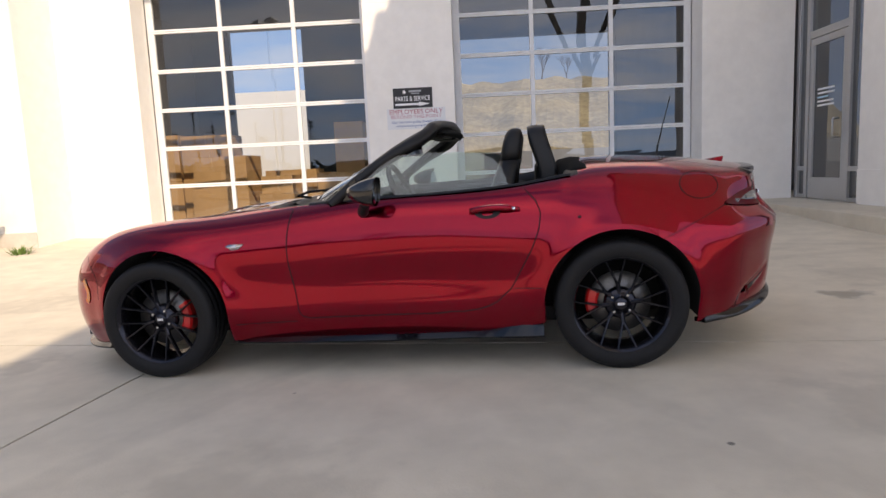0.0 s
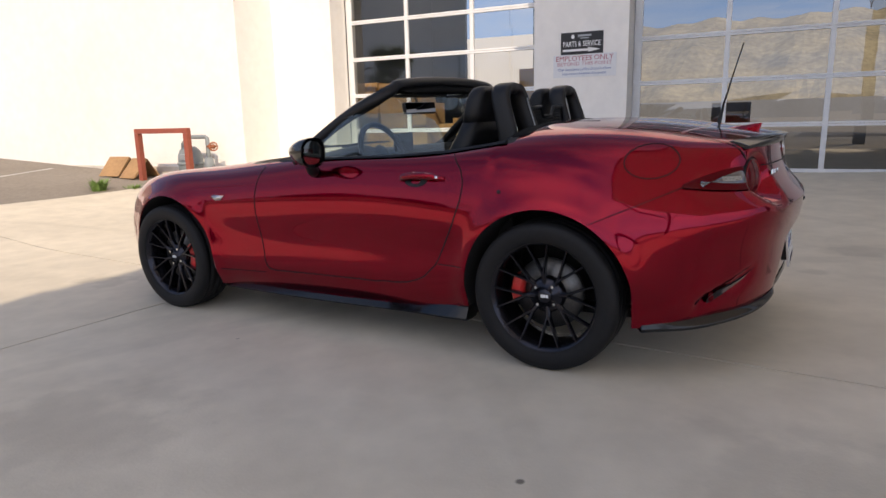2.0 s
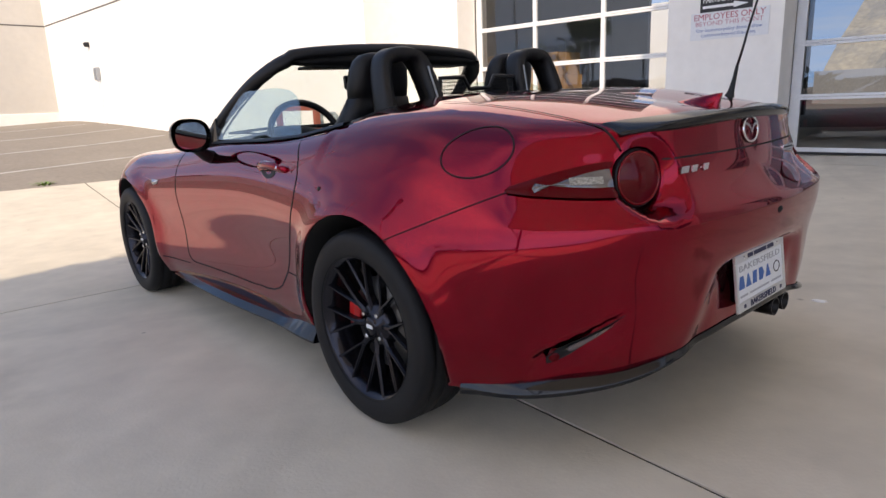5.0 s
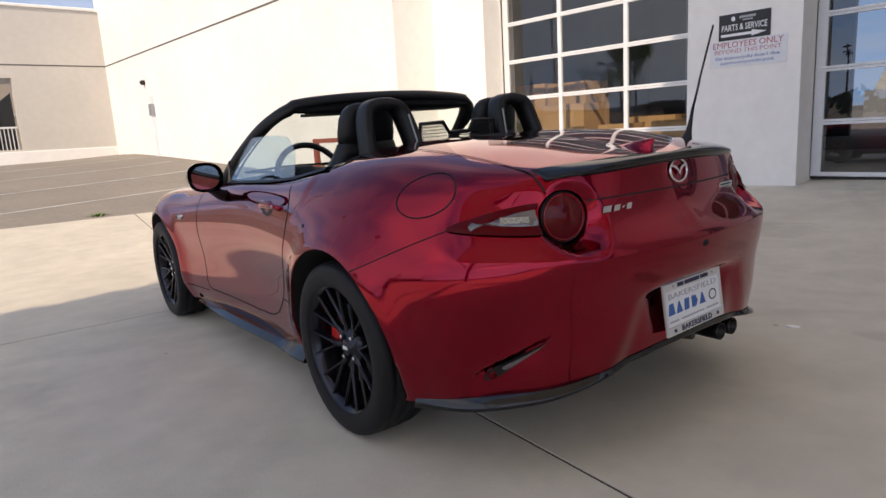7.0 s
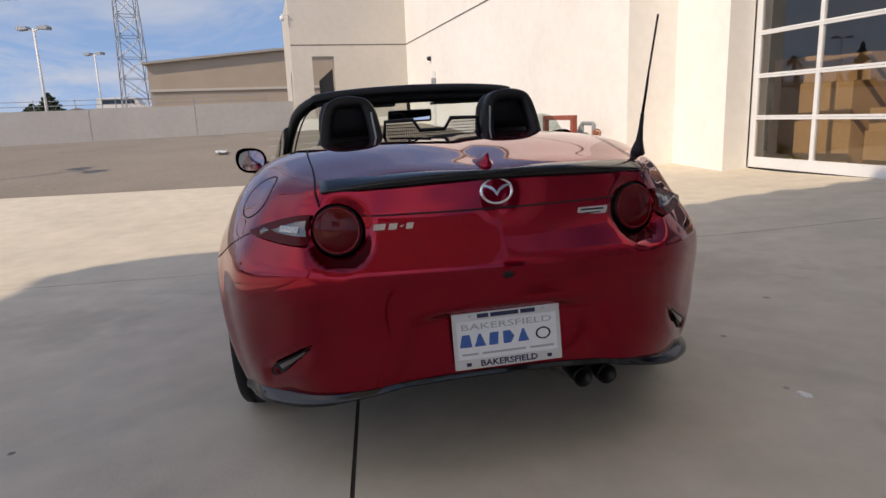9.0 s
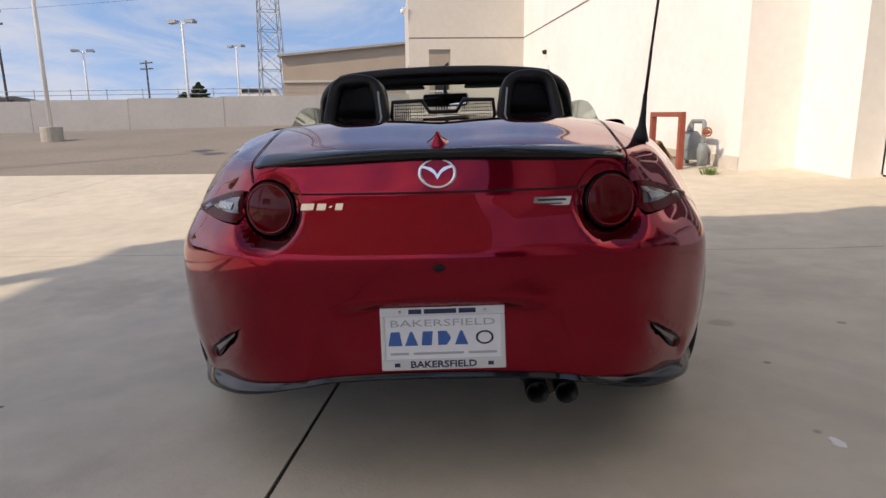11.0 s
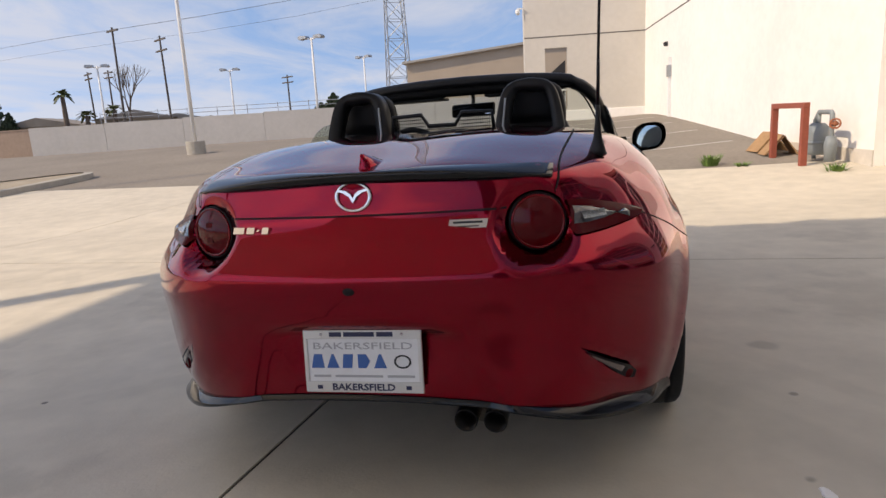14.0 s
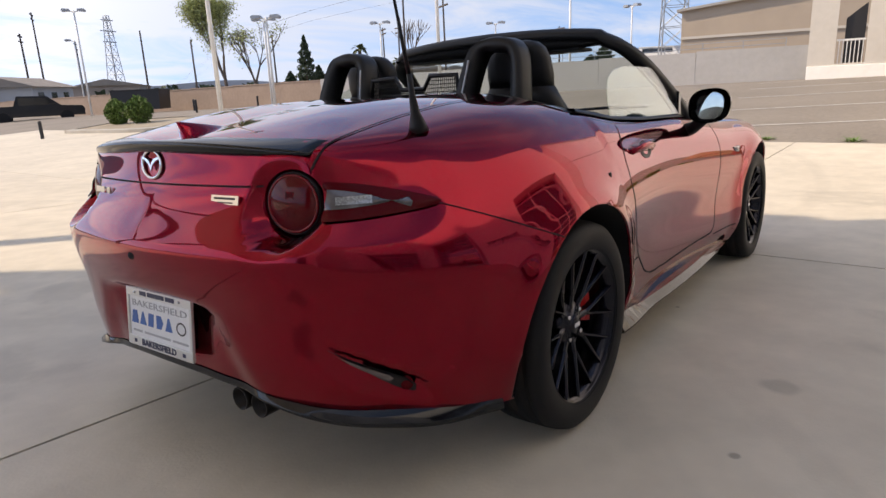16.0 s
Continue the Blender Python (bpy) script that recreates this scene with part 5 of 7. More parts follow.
part("lettering", moved(fit_text("BAKERSFIELD", 0.024, 0.168, 0.0006), Matrix.Translation((0, -0.067, 0.0056))), INK_NAVY, pl)
part("lettering", moved(fit_text("BAKERSFIELD", 0.025, 0.265), Matrix.Translation((0.0, 0.0385, 0.0015))), INK_GREY, pl)
for k, poly in enumerate(([(0, 0), (0.008, 0.036), (0.030, 0.036), (0.036, 0)], [(0, 0), (0.014, 0.036), (0.020, 0.036), (0.034, 0)], [(0, 0), (0.004, 0.036), (0.030, 0.036), (0.026, 0)], [(0, 0), (0, 0.036), (0.022, 0.036), (0.033, 0.018), (0.022, 0)], [(0, 0), (0.014, 0.036), (0.020, 0.036), (0.034, 0)])):
    b = prism_bm([(-0.140 + 0.0425 * k + u, -0.018 + v) for u, v in poly], 0.001, 0.0018, "z")
    part("brand_block", b, INK_BLUE, pl, "blue block in place of a brand letter")
b = moved(torus_bm(0.019, 0.0026, 32, 6, 0.3), Matrix.Translation((0.106, -0.001, 0.002)) @ Matrix.Diagonal((1.05, 0.82, 1, 1)))
part("brand_oval", b, INK_BLACK, pl)
for x0, x1, y0, y1 in ((-0.085, -0.052, 0.064, 0.076), (-0.046, 0.036, 0.064, 0.076), (0.042, 0.085, 0.064, 0.076), (-0.125, -0.111, -0.072, -0.062), (0.113, 0.127, -0.072, -0.062)):
    part("dealer_bar", box_bm(x0, x1, y0, y1, 0.005, 0.0056), INK_NAVY, pl)
for x0, x1 in ((-0.135, -0.088), (-0.076, 0.052), (0.064, 0.136)):
    part("dealer_bar", box_bm(x0, x1, -0.042, -0.036, 0.001, 0.0016), INK_GREY, pl)
for x, y in ((-0.108, 0.070), (0.108, 0.070)):
    b = bmesh.new()
    bmesh.ops.create_uvsphere(b, u_segments=10, v_segments=6, radius=0.0045, matrix=Matrix.Translation((x, y, 0.005)))
    part("plate_screw", b, CHROME, pl, smooth=True)

# black aero lip under the tail, side skirts, front splitter
b = bmesh.new()
cols = []
for i, (row, _) in enumerate(HALF):
    if row[0][0] > 1.522:
        cols.append(row[0])
strip = [(x, -y, z) for x, y, z in cols] + [(x, y, z) for x, y, z in cols[::-1][1:]]
sec_prev = None
for k, (x, y, z) in enumerate(strip):
    a, c = strip[max(k - 1, 0)], strip[min(k + 1, len(strip) - 1)]
    d = Vector((c[0] - a[0], c[1] - a[1], 0)).normalized()
    o = Vector((d.y, -d.x, 0))
    kick = 0.016 * smooth01((abs(y) - 0.30) / 0.2) * smooth01((x - 1.56) / 0.2)
    corner = math.exp(-((abs(y) - 0.66) / 0.11) ** 2)
    kick += 0.012 * corner
    drop = 0.008 + 0.008 * smooth01((abs(y) - 0.35) / 0.2)
    P = Vector((x, y, z))
    sec = [P + Vector((0, 0, 0.008 + 0.012 * corner)) + o * 0.004, P + o * (0.006 + kick) + Vector((0, 0, -0.004)), P + o * (0.007 + kick) + Vector((0, 0, -drop)), P - o * 0.06 + Vector((0, 0, -drop - 0.004)), P - o * 0.06]
    sec = [b.verts.new(v) for v in sec]
    if sec_prev:
        for q in range(4):
            b.faces.new((sec_prev[q], sec_prev[q + 1], sec[q + 1], sec[q])).smooth = True
    sec_prev = sec
part("rear_lip", b, LIP_BLACK, car, "gloss black aero lip under the rear bumper", True)
b = bmesh.new()
add_box(b, 1.60, 1.90, -0.46, 0.46, 0.275, 0.345, 0.01)
part("rear_valance", b, MATT_BLACK, car)
for s in (-1, 1):
    b = bmesh.new()
    prev = None
    for k in range(33):
        t = k / 32
        x = -0.762 + 1.565 * t
        kick = smooth01((x - 0.42) / 0.36)
        y = 0.772 + 0.030 * math.sin(math.pi * t) + 0.020 * kick
        z0 = 0.176 + 0.002 * t + 0.048 * smooth01((x - 0.50) / 0.30)
        P = [(y - 0.06, 0.158), (y - 0.006, 0.156), (y + 0.022 + 0.012 * kick, 0.160), (y + 0.024 + 0.012 * kick, 0.166 + 0.002 * kick), (y - 0.004, 0.186 + (z0 - 0.176)), (y - 0.05, 0.19)]
        sec = [b.verts.new((x, s * yy, zz)) for yy, zz in P]
        if prev:
            for q in range(5):
                b.faces.new((prev[q], prev[q + 1], sec[q + 1], sec[q])).smooth = q not in (2,)
        prev = sec
    b.faces.new(prev)
    part("side_skirt", b, LIP_BLACK, car, "gloss black aero side skirt", False)
b = bmesh.new()
prev = None
front = [row[0] for row, _ in HALF if row[0][0] < -1.485]
strip = [(x, -y, z) for x, y, z in front[::-1]] + [(x, y, z) for x, y, z in front[1:]]
for k, (x, y, z) in enumerate(strip):
    a, c = strip[max(k - 1, 0)], strip[min(k + 1, len(strip) - 1)]
    d = Vector((c[0] - a[0], c[1] - a[1], 0)).normalized()
    o = Vector((-d.y, d.x, 0))
    out = 0.018 + 0.027 * smooth01((-1.60 - x) / 0.2)
    if o.dot(Vector((x + 1.2, y, 0))) < 0:
        o = -o
    P = Vector((x, y, z))
    sec = [b.verts.new(v) for v in (P + Vector((0, 0, 0.01)), P + o * out + Vector((0, 0, -0.012)), P + o * out + Vector((0, 0, -0.020)), P - o * 0.08 + Vector((0, 0, -0.022)))]
    if prev:
        for q in range(3):
            b.faces.new((prev[q], prev[q + 1], sec[q + 1], sec[q]))
    prev = sec
part("front_splitter", b, LIP_BLACK, car, "gloss black front splitter")

# twin exhaust tips
for y in (0.250, 0.327):
    b = lathe([(0.022, 0.10), (0.028, 0.10), (0.031, -0.09), (0.0305, -0.098), (0.027, -0.098), (0.025, -0.02), (0.0, -0.02)], 28)
    part("exhaust_tip", moved(b, Matrix.Translation((1.834, y, 0.248)) @ pose(0, 0, 0, 0, 0, 90)), mat("exhaust_steel", (0.022, 0.020, 0.019), 0.35, 0.9), car, "dark steel exhaust tip", True)
b = bmesh.new()
add_tube(b, [(1.2, 0.2, 0.23), (1.55, 0.22, 0.225), (1.80, 0.288, 0.236)], [0.03, 0.05, 0.055], 14)
part("silencer_pipe", b, mat("rusty_steel", (0.10, 0.085, 0.07), 0.6, 0.7), car, smooth=True)

# door handles
for s in (-1, 1):
    dh = new("door_handle")
    dh.parent = car
    dh["label"] = "red pull handle on the door"
    b = bmesh.new()
    cols = []
    for i in range(15):
        t = i / 14
        x = 0.478 + 0.238 * t
        zc = 0.770 + 0.006 * math.sin(math.pi * t)
        p, n = on_side(x, zc, s)
        out = 0.006 + 0.026 * math.sin(math.pi * min(1.0, max(0.0, t * 1.02))) ** 0.6
        hw = 0.012 + 0.010 * math.exp(-((t - 0.35) / 0.22) ** 2) * 0.8
        hz = 0.017 if t < 0.8 else 0.012
        P = p + n * out
        cols.append([b.verts.new(P + n * dn + Vector((0, 0, dz))) for dn, dz in ((-0.016, hz * 0.6), (-0.004, hz), (0.003, hz * 0.5), (0.004, -hz * 0.3), (-0.004, -hz * 0.9), (-0.016, -hz * 0.6))])
    for u, v in zip(cols, cols[1:]):
        for k in range(6):
            b.faces.new((u[k], u[(k + 1) % 6], v[(k + 1) % 6], v[k])).smooth = True
    b.faces.new(cols[0])
    b.faces.new(cols[-1][::-1])
    part("grip", b, PAINT, dh, smooth=True)
    # shade of the hollow behind the grip, laid on as a nearly flat black disc
    ring = []
    for k in range(25):
        a = 2 * math.pi * k / 24
        ring.append(on_side(0.563 + 0.062 * math.cos(a), 0.766 + 0.030 * math.sin(a), s))
    b = bmesh.new()
    c = b.verts.new(sum((p for p, _ in ring[:-1]), Vector()) / 24 - ring[0][1] * 0.001)
    rv = [b.verts.new(p + n * 0.0015) for p, n in ring[:-1]]
    for k in range(24):
        b.faces.new((c, rv[k], rv[(k + 1) % 24]))
    part("handle_cup", b, SATIN_BLACK, dh, smooth=True)
    if s < 0:
        p, n = on_side(0.690, 0.772, s)
        part("lock", moved(dome(0.007, 0.002, 2, 14), Matrix.Translation(p + n * 0.030) @ frame_from(n)), CHROME, dh, smooth=True)

# door mirrors
for s in (-1, 1):
    dm = new("door_mirror")
    dm.parent = car
    dm["label"] = "gloss black door mirror"
    c = Vector((0.005, s * 0.878, 0.898))
    b = bmesh.new()
    rings = []
    for i in range(9):
        t = i / 8
        f = math.sin(math.pi * (0.06 + 0.44 * t)) ** 0.75
        x = -0.085 + 0.135 * t
        rings.append([b.verts.new((c.x + x + 0.012 * math.sin(a) * t, c.y + s * (0.082 * f * math.copysign(abs(math.cos(a)) ** 0.75, math.cos(a))), c.z + 0.069 * f * math.copysign(abs(math.sin(a)) ** 0.8, math.sin(a)) + 0.008 * math.cos(a))) for a in (2 * math.pi * k / 24 for k in range(24))])
    for u, v in zip(rings, rings[1:]):
        for k in range(24):
            b.faces.new((u[k], u[(k + 1) % 24], v[(k + 1) % 24], v[k])).smooth = True
    b.faces.new(rings[0][::-1])
    part("mirror_shell", b, GLOSS_BLACK, dm, smooth=True)
    b = bmesh.new()
    mm = Matrix.Translation((c.x + 0.044, c.y, c.z)) @ frame_from((1, -0.45, 0.15) if s > 0 else (1, 0.10, -0.06))
    face = [b.verts.new(mm @ Vector((0.066 * math.copysign(abs(math.cos(a)) ** 0.75, math.cos(a)), 0.054 * math.copysign(abs(math.sin(a)) ** 0.8, math.sin(a)), 0.0))) for a in (2 * math.pi * k / 24 for k in range(24))]
    b.faces.new(face)
    part("mirror_glass", b, MIRROR, dm, "mirror glass")
    b = bmesh.new()
    add_tube(b, [(-0.045, s * 0.765, 0.796), (-0.038, s * 0.796, 0.808), (-0.018, s * 0.830, 0.834), (-0.010, s * 0.858, 0.864)], [0.030, 0.026, 0.024, 0.03], 12)
    part("mirror_foot", b, SATIN_BLACK, dm, smooth=True)


# ---------- windscreen, cabin and folded top ----------
SCREEN = [(-0.235, 0.700, 0.852), (-0.10, 0.668, 0.960), (0.06, 0.620, 1.070), (0.165, 0.575, 1.132), (0.222, 0.520, 1.160), (0.250, 0.42, 1.176), (0.268, 0.22, 1.188), (0.275, 0.0, 1.192)]
half = sample(SCREEN, 5)
loop = [Vector((x, -y, z)) for x, y, z in half] + [Vector((x, y, z)) for x, y, z in half[::-1][1:]]
ws = new("windscreen")
ws.parent = car
ws["label"] = "raked windscreen in a black frame"
b = bmesh.new()
prev = None
for k, p in enumerate(loop):
    d = (loop[min(k + 1, len(loop) - 1)] - loop[max(k - 1, 0)]).normalized()
    out = Vector((-0.62, 0, 0.78)) if abs(p.y) < 0.5 else Vector((-0.55, (1 if p.y > 0 else -1) * 0.55, 0.6))
    out = (out - d * out.dot(d)).normalized()
    inn = d.cross(out).normalized()
    if inn.x < 0:
        inn = -inn
    top = smooth01((p.z - 1.02) / 0.16)
    w = 0.046 + 0.030 * top
    h = 0.018
    sec = [p + out * 0.004, p + out * h + inn * 0.012, p + out * h + inn * w * 0.8, p + inn * (w + 0.004) - out * 0.004, p + inn * w - out * (0.030 + 0.012 * top), p + inn * 0.02 - out * 0.028, p - inn * 0.008 - out * 0.008]
    sec = [b.verts.new(v) for v in sec]
    if prev:
        for q in range(7):
            b.faces.new((prev[q], prev[(q + 1) % 7], sec[(q + 1) % 7], sec[q])).smooth = True
    prev = sec
part("windscreen_frame", b, SATIN_BLACK, ws, "black windscreen frame", True)
# silver seal line on the outer edge of the pillars
for s in (-1, 1):
    pts = [p + Vector((0.045, -s * 0.028, 0.0)) for p in loop if p.y * s > 0.56]
    b = bmesh.new()
    add_tube(b, pts, 0.0045, 6)
    part("pillar_seal", b, MATT_BLACK, ws, smooth=True)
# glass
b = bmesh.new()
rows = []
for i in range(13):
    y = -1 + 2 * i / 12
    col = []
    for k in range(9):
        t = k / 8
        zi = 0.855 + (1.186 - 0.855) * t
        yt = lerp_table(((0.852, 0.700), (0.960, 0.668), (1.070, 0.620), (1.132, 0.575), (1.160, 0.52), (1.195, 0.46)), zi)
        xt = lerp_table(((0.852, -0.235), (0.960, -0.10), (1.070, 0.06), (1.132, 0.165), (1.160, 0.222), (1.195, 0.262)), zi)
        bow = (1 - t) * 0.27 + t * 0.045
        col.append(b.verts.new((xt - bow * (1 - y * y) + 0.012, yt * y * 0.985, zi - 0.006 + 0.010 * (1 - y * y))))
    rows.append(col)
for u, v in zip(rows, rows[1:]):
    for k in range(8):
        b.faces.new((u[k], v[k], v[k + 1], u[k + 1])).smooth = True
g = part("windscreen_glass", b, CAR_GLASS, ws, "faintly green clear glass", True)
g.visible_shadow = False
# cowl, wipers
b = bmesh.new()
prev = None
for i in range(21):
    y = -0.66 + 1.32 * i / 20
    t = 1 - (y / 0.70) ** 2
    xb = -0.235 - 0.27 * t
    sec = [b.verts.new(v) for v in ((xb - 0.11, y, 0.838 + 0.008 * t), (xb - 0.05, y, 0.846 + 0.008 * t), (xb + 0.03, y, 0.855), (xb + 0.25, y, 0.80))]
    if prev:
        for q in range(3):
            b.faces.new((prev[q], prev[q + 1], sec[q + 1], sec[q])).smooth = True
    prev = sec
part("cowl", b, SATIN_BLACK, ws, smooth=True)
for y0, y1 in ((-0.50, 0.02), (-0.02, 0.45)):
    b = bmesh.new()
    add_tube(b, [(-0.47, y0 + 0.2, 0.862), (-0.50, y0 + 0.1, 0.878), (-0.47 - 0.02 * (y0 > -0.3), y0, 0.884), (-0.50, (y0 + y1) / 2, 0.893), (-0.46, y1, 0.890)], [0.008, 0.007, 0.007, 0.009, 0.006], 6)
    part("wiper", b, MATT_BLACK, ws, smooth=True)
# rear-view mirror and sun visors
b = bmesh.new()
MIRROR_AT = Matrix.Translation((0.085, 0.0, 1.090)) @ pose(0, 0, 0, 0, -8, -14)
add_box(b, -0.016, 0.012, -0.122, 0.122, -0.034, 0.034, 0.012, m=MIRROR_AT)
add_tube(b, [(0.075, 0, 1.11), (0.06, 0, 1.155), (0.10, 0, 1.172)], 0.010, 8)
rvm = part("rear_view_mirror", b, SATIN_BLACK, ws, "black rear-view mirror on the screen")
part("mirror_face", moved(box_bm(0.0125, 0.0135, -0.114, 0.114, -0.027, 0.027), MIRROR_AT), MIRROR, rvm, "mirror glass")
for s in (-1, 1):
    part("sun_visor", box_bm(0.20, 0.335, s * 0.27 - 0.17, s * 0.27 + 0.17, 1.140, 1.153, 0.005), CABIN, ws, "dark sun visor folded up")
# header with the roof catch seal
b = bmesh.new()
prev = None
for i in range(33):
    y = -0.525 + 1.05 * i / 32
    t = abs(y) / 0.525
    x0 = 0.262 - 0.03 * t ** 4
    zt = 1.199 - 0.026 * t ** 3
    q_ = 1 - 0.75 * t ** 6
    sec = [(x0, zt), (x0 + 0.05, zt + 0.002), (x0 + 0.098, zt - 0.018), (x0 + 0.104, zt - 0.036 * q_), (x0 + 0.075, zt - 0.048 * q_), (x0 + 0.02, zt - 0.042 * q_)]
    sec = [b.verts.new((x, y, z)) for x, z in sec]
    if prev:
        for q in range(6):
            b.faces.new((prev[q], prev[(q + 1) % 6], sec[(q + 1) % 6], sec[q])).smooth = True
    else:
        b.faces.new(sec[::-1])
    prev = sec
b.faces.new(prev)
part("header_rail", b, FABRIC, ws, "matt black header rail", True)

# door glass, half lowered
for s in (-1, 1):
    b = bmesh.new()
    outline = [(-0.20, 0.868), (-0.10, 0.955), (0.02, 1.035), (0.06, 1.055), (0.15, 1.062), (0.30, 1.062), (0.42, 1.060), (0.52, 1.048), (0.59, 1.020), (0.635, 0.975), (0.655, 0.92), (0.668, 0.868)]
    A = [b.verts.new((x, s * (0.716 - 0.30 * (z - 0.868)), z)) for x, z in outline]
    b.faces.new(A)
    r = bmesh.ops.extrude_face_region(b, geom=b.faces[:])
    for v in r["geom"]:
        if isinstance(v, bmesh.types.BMVert):
            v.co.y -= s * 0.004
    g = part("door_glass", b, CAR_GLASS, car, "half-lowered clear door glass")
    g.visible_shadow = False
    # belt seal and black triangle at the pillar's foot
    b = bmesh.new()
    prev = None
    for k in range(31):
        x = -0.34 + 1.30 * k / 30
        z = lerp_table(((-0.42, .842), (0.0, .858), (0.40, .865), (0.70, .881), (0.98, .918)), x)
        y = lerp_table(((-0.42, .690), (0.0, .716), (0.40, .720), (0.70, .722), (0.98, .705)), x)
        sec = [b.verts.new((x, s * yy, zz)) for yy, zz in ((y + 0.012, z - 0.002), (y + 0.006, z + 0.008), (y - 0.020, z + 0.008), (y - 0.024, z - 0.03))]
        if prev:
            for q in range(3):
                b.faces.new((prev[q], prev[q + 1], sec[q + 1], sec[q])).smooth = True
        prev = sec
    part("belt_seal", b, SATIN_BLACK, car, smooth=True)
    b = bmesh.new()
    add_prism(b, [(-0.25, 0.856), (-0.09, 0.858), (-0.085, 0.962)], s * 0.690, s * 0.716)
    part("pillar_triangle", b, GLOSS_BLACK, car)
    # inside of the door
    b = bmesh.new()
    add_box(b, -0.40, 0.74, min(s * 0.60, s * 0.665), max(s * 0.60, s * 0.665), 0.34, 0.846, 0.02)
    part("door_card", b, CABIN, car)

# cabin shell
b = bmesh.new()
add_box(b, -0.50, 0.95, -0.62, 0.62, 0.20, 0.26)
add_box(b, 0.88, 0.95, -0.64, 0.64, 0.24, 0.90)
add_box(b, -0.55, 0.90, -0.09, 0.09, 0.26, 0.56, 0.03)
add_box(b, -0.60, -0.50, -0.66, 0.66, 0.24, 0.82)
part("cabin_floor", b, CABIN, car)
b = bmesh.new()
prev = None
for i in range(25):
    y = -0.665 + 1.33 * i / 24
    t = 1 - (y / 0.72) ** 2
    hood = 0.040 * math.exp(-((y + 0.36) / 0.15) ** 2)
    sec = [(-0.245 - 0.22 * t, 0.842), (-0.20 - 0.12 * t, 0.862 + hood * 0.3), (-0.07 - 0.02 * t, 0.868 + hood), (-0.03, 0.850 + hood), (-0.035, 0.80), (-0.06, 0.66), (-0.20, 0.56)]
    sec = [b.verts.new((x, y, z)) for x, z in sec]
    if prev:
        for q in range(6):
            b.faces.new((prev[q], prev[q + 1], sec[q + 1], sec[q])).smooth = True
    prev = sec
part("dashboard", b, CABIN, car, "black soft-touch dashboard", True)
b = bmesh.new()
add_box(b, -0.045, -0.03, -0.095, 0.095, 0.845, 0.955, 0.006)
part("display_screen", b, GLOSS_BLACK, car, "small black display standing on the dashboard")
# steering wheel
sw = new("steering_wheel")
sw.parent = car
sw["label"] = "black three-spoke steering wheel"
sm = Matrix.Translation((0.085, -0.36, 0.845)) @ frame_from((1, 0, 0.42))
part("wheel_rim", moved(torus_bm(0.178, 0.0155, 40, 10), sm), LEATHER, sw, smooth=True)
part("airbag_cover", moved(dome(0.068, 0.035, 4, 20), sm @ Matrix.Translation((0, 0, -0.01))), CABIN, sw, smooth=True)
for a in (0, 180, 270):
    b = bmesh.new()
    add_box(b, 0.05, 0.17, -0.018, 0.018, -0.008, 0.006, 0.004, m=sm @ pose(0, 0, 0, 0, 0, a))
    part("wheel_spoke", b, CABIN, sw)
b = bmesh.new()
add_tube(b, [(0.08, -0.36, 0.84), (-0.10, -0.36, 0.77)], 0.035, 12)
part("column", b, CABIN, sw, smooth=True)


def cushion(rows, seg=20, power=0.55):
    """A padded form lofted from (x, y, z, half depth x, half width y) rows, each a rounded rectangle."""
    b = bmesh.new()
    rings = []
    for x, y, z, hx, hy in rows:
        ring = []
        for k in range(seg):
            a = 2 * math.pi * k / seg
            c, d = math.cos(a), math.sin(a)
            ring.append(b.verts.new((x + hx * math.copysign(abs(c) ** power, c), y + hy * math.copysign(abs(d) ** power, d), z)))
        rings.append(ring)
    for u, v in zip(rings, rings[1:]):
        for k in range(seg):
            b.faces.new((u[k], u[(k + 1) % seg], v[(k + 1) % seg], v[k])).smooth = True
    b.faces.new(rings[0][::-1])
    b.faces.new(rings[-1])
    return b


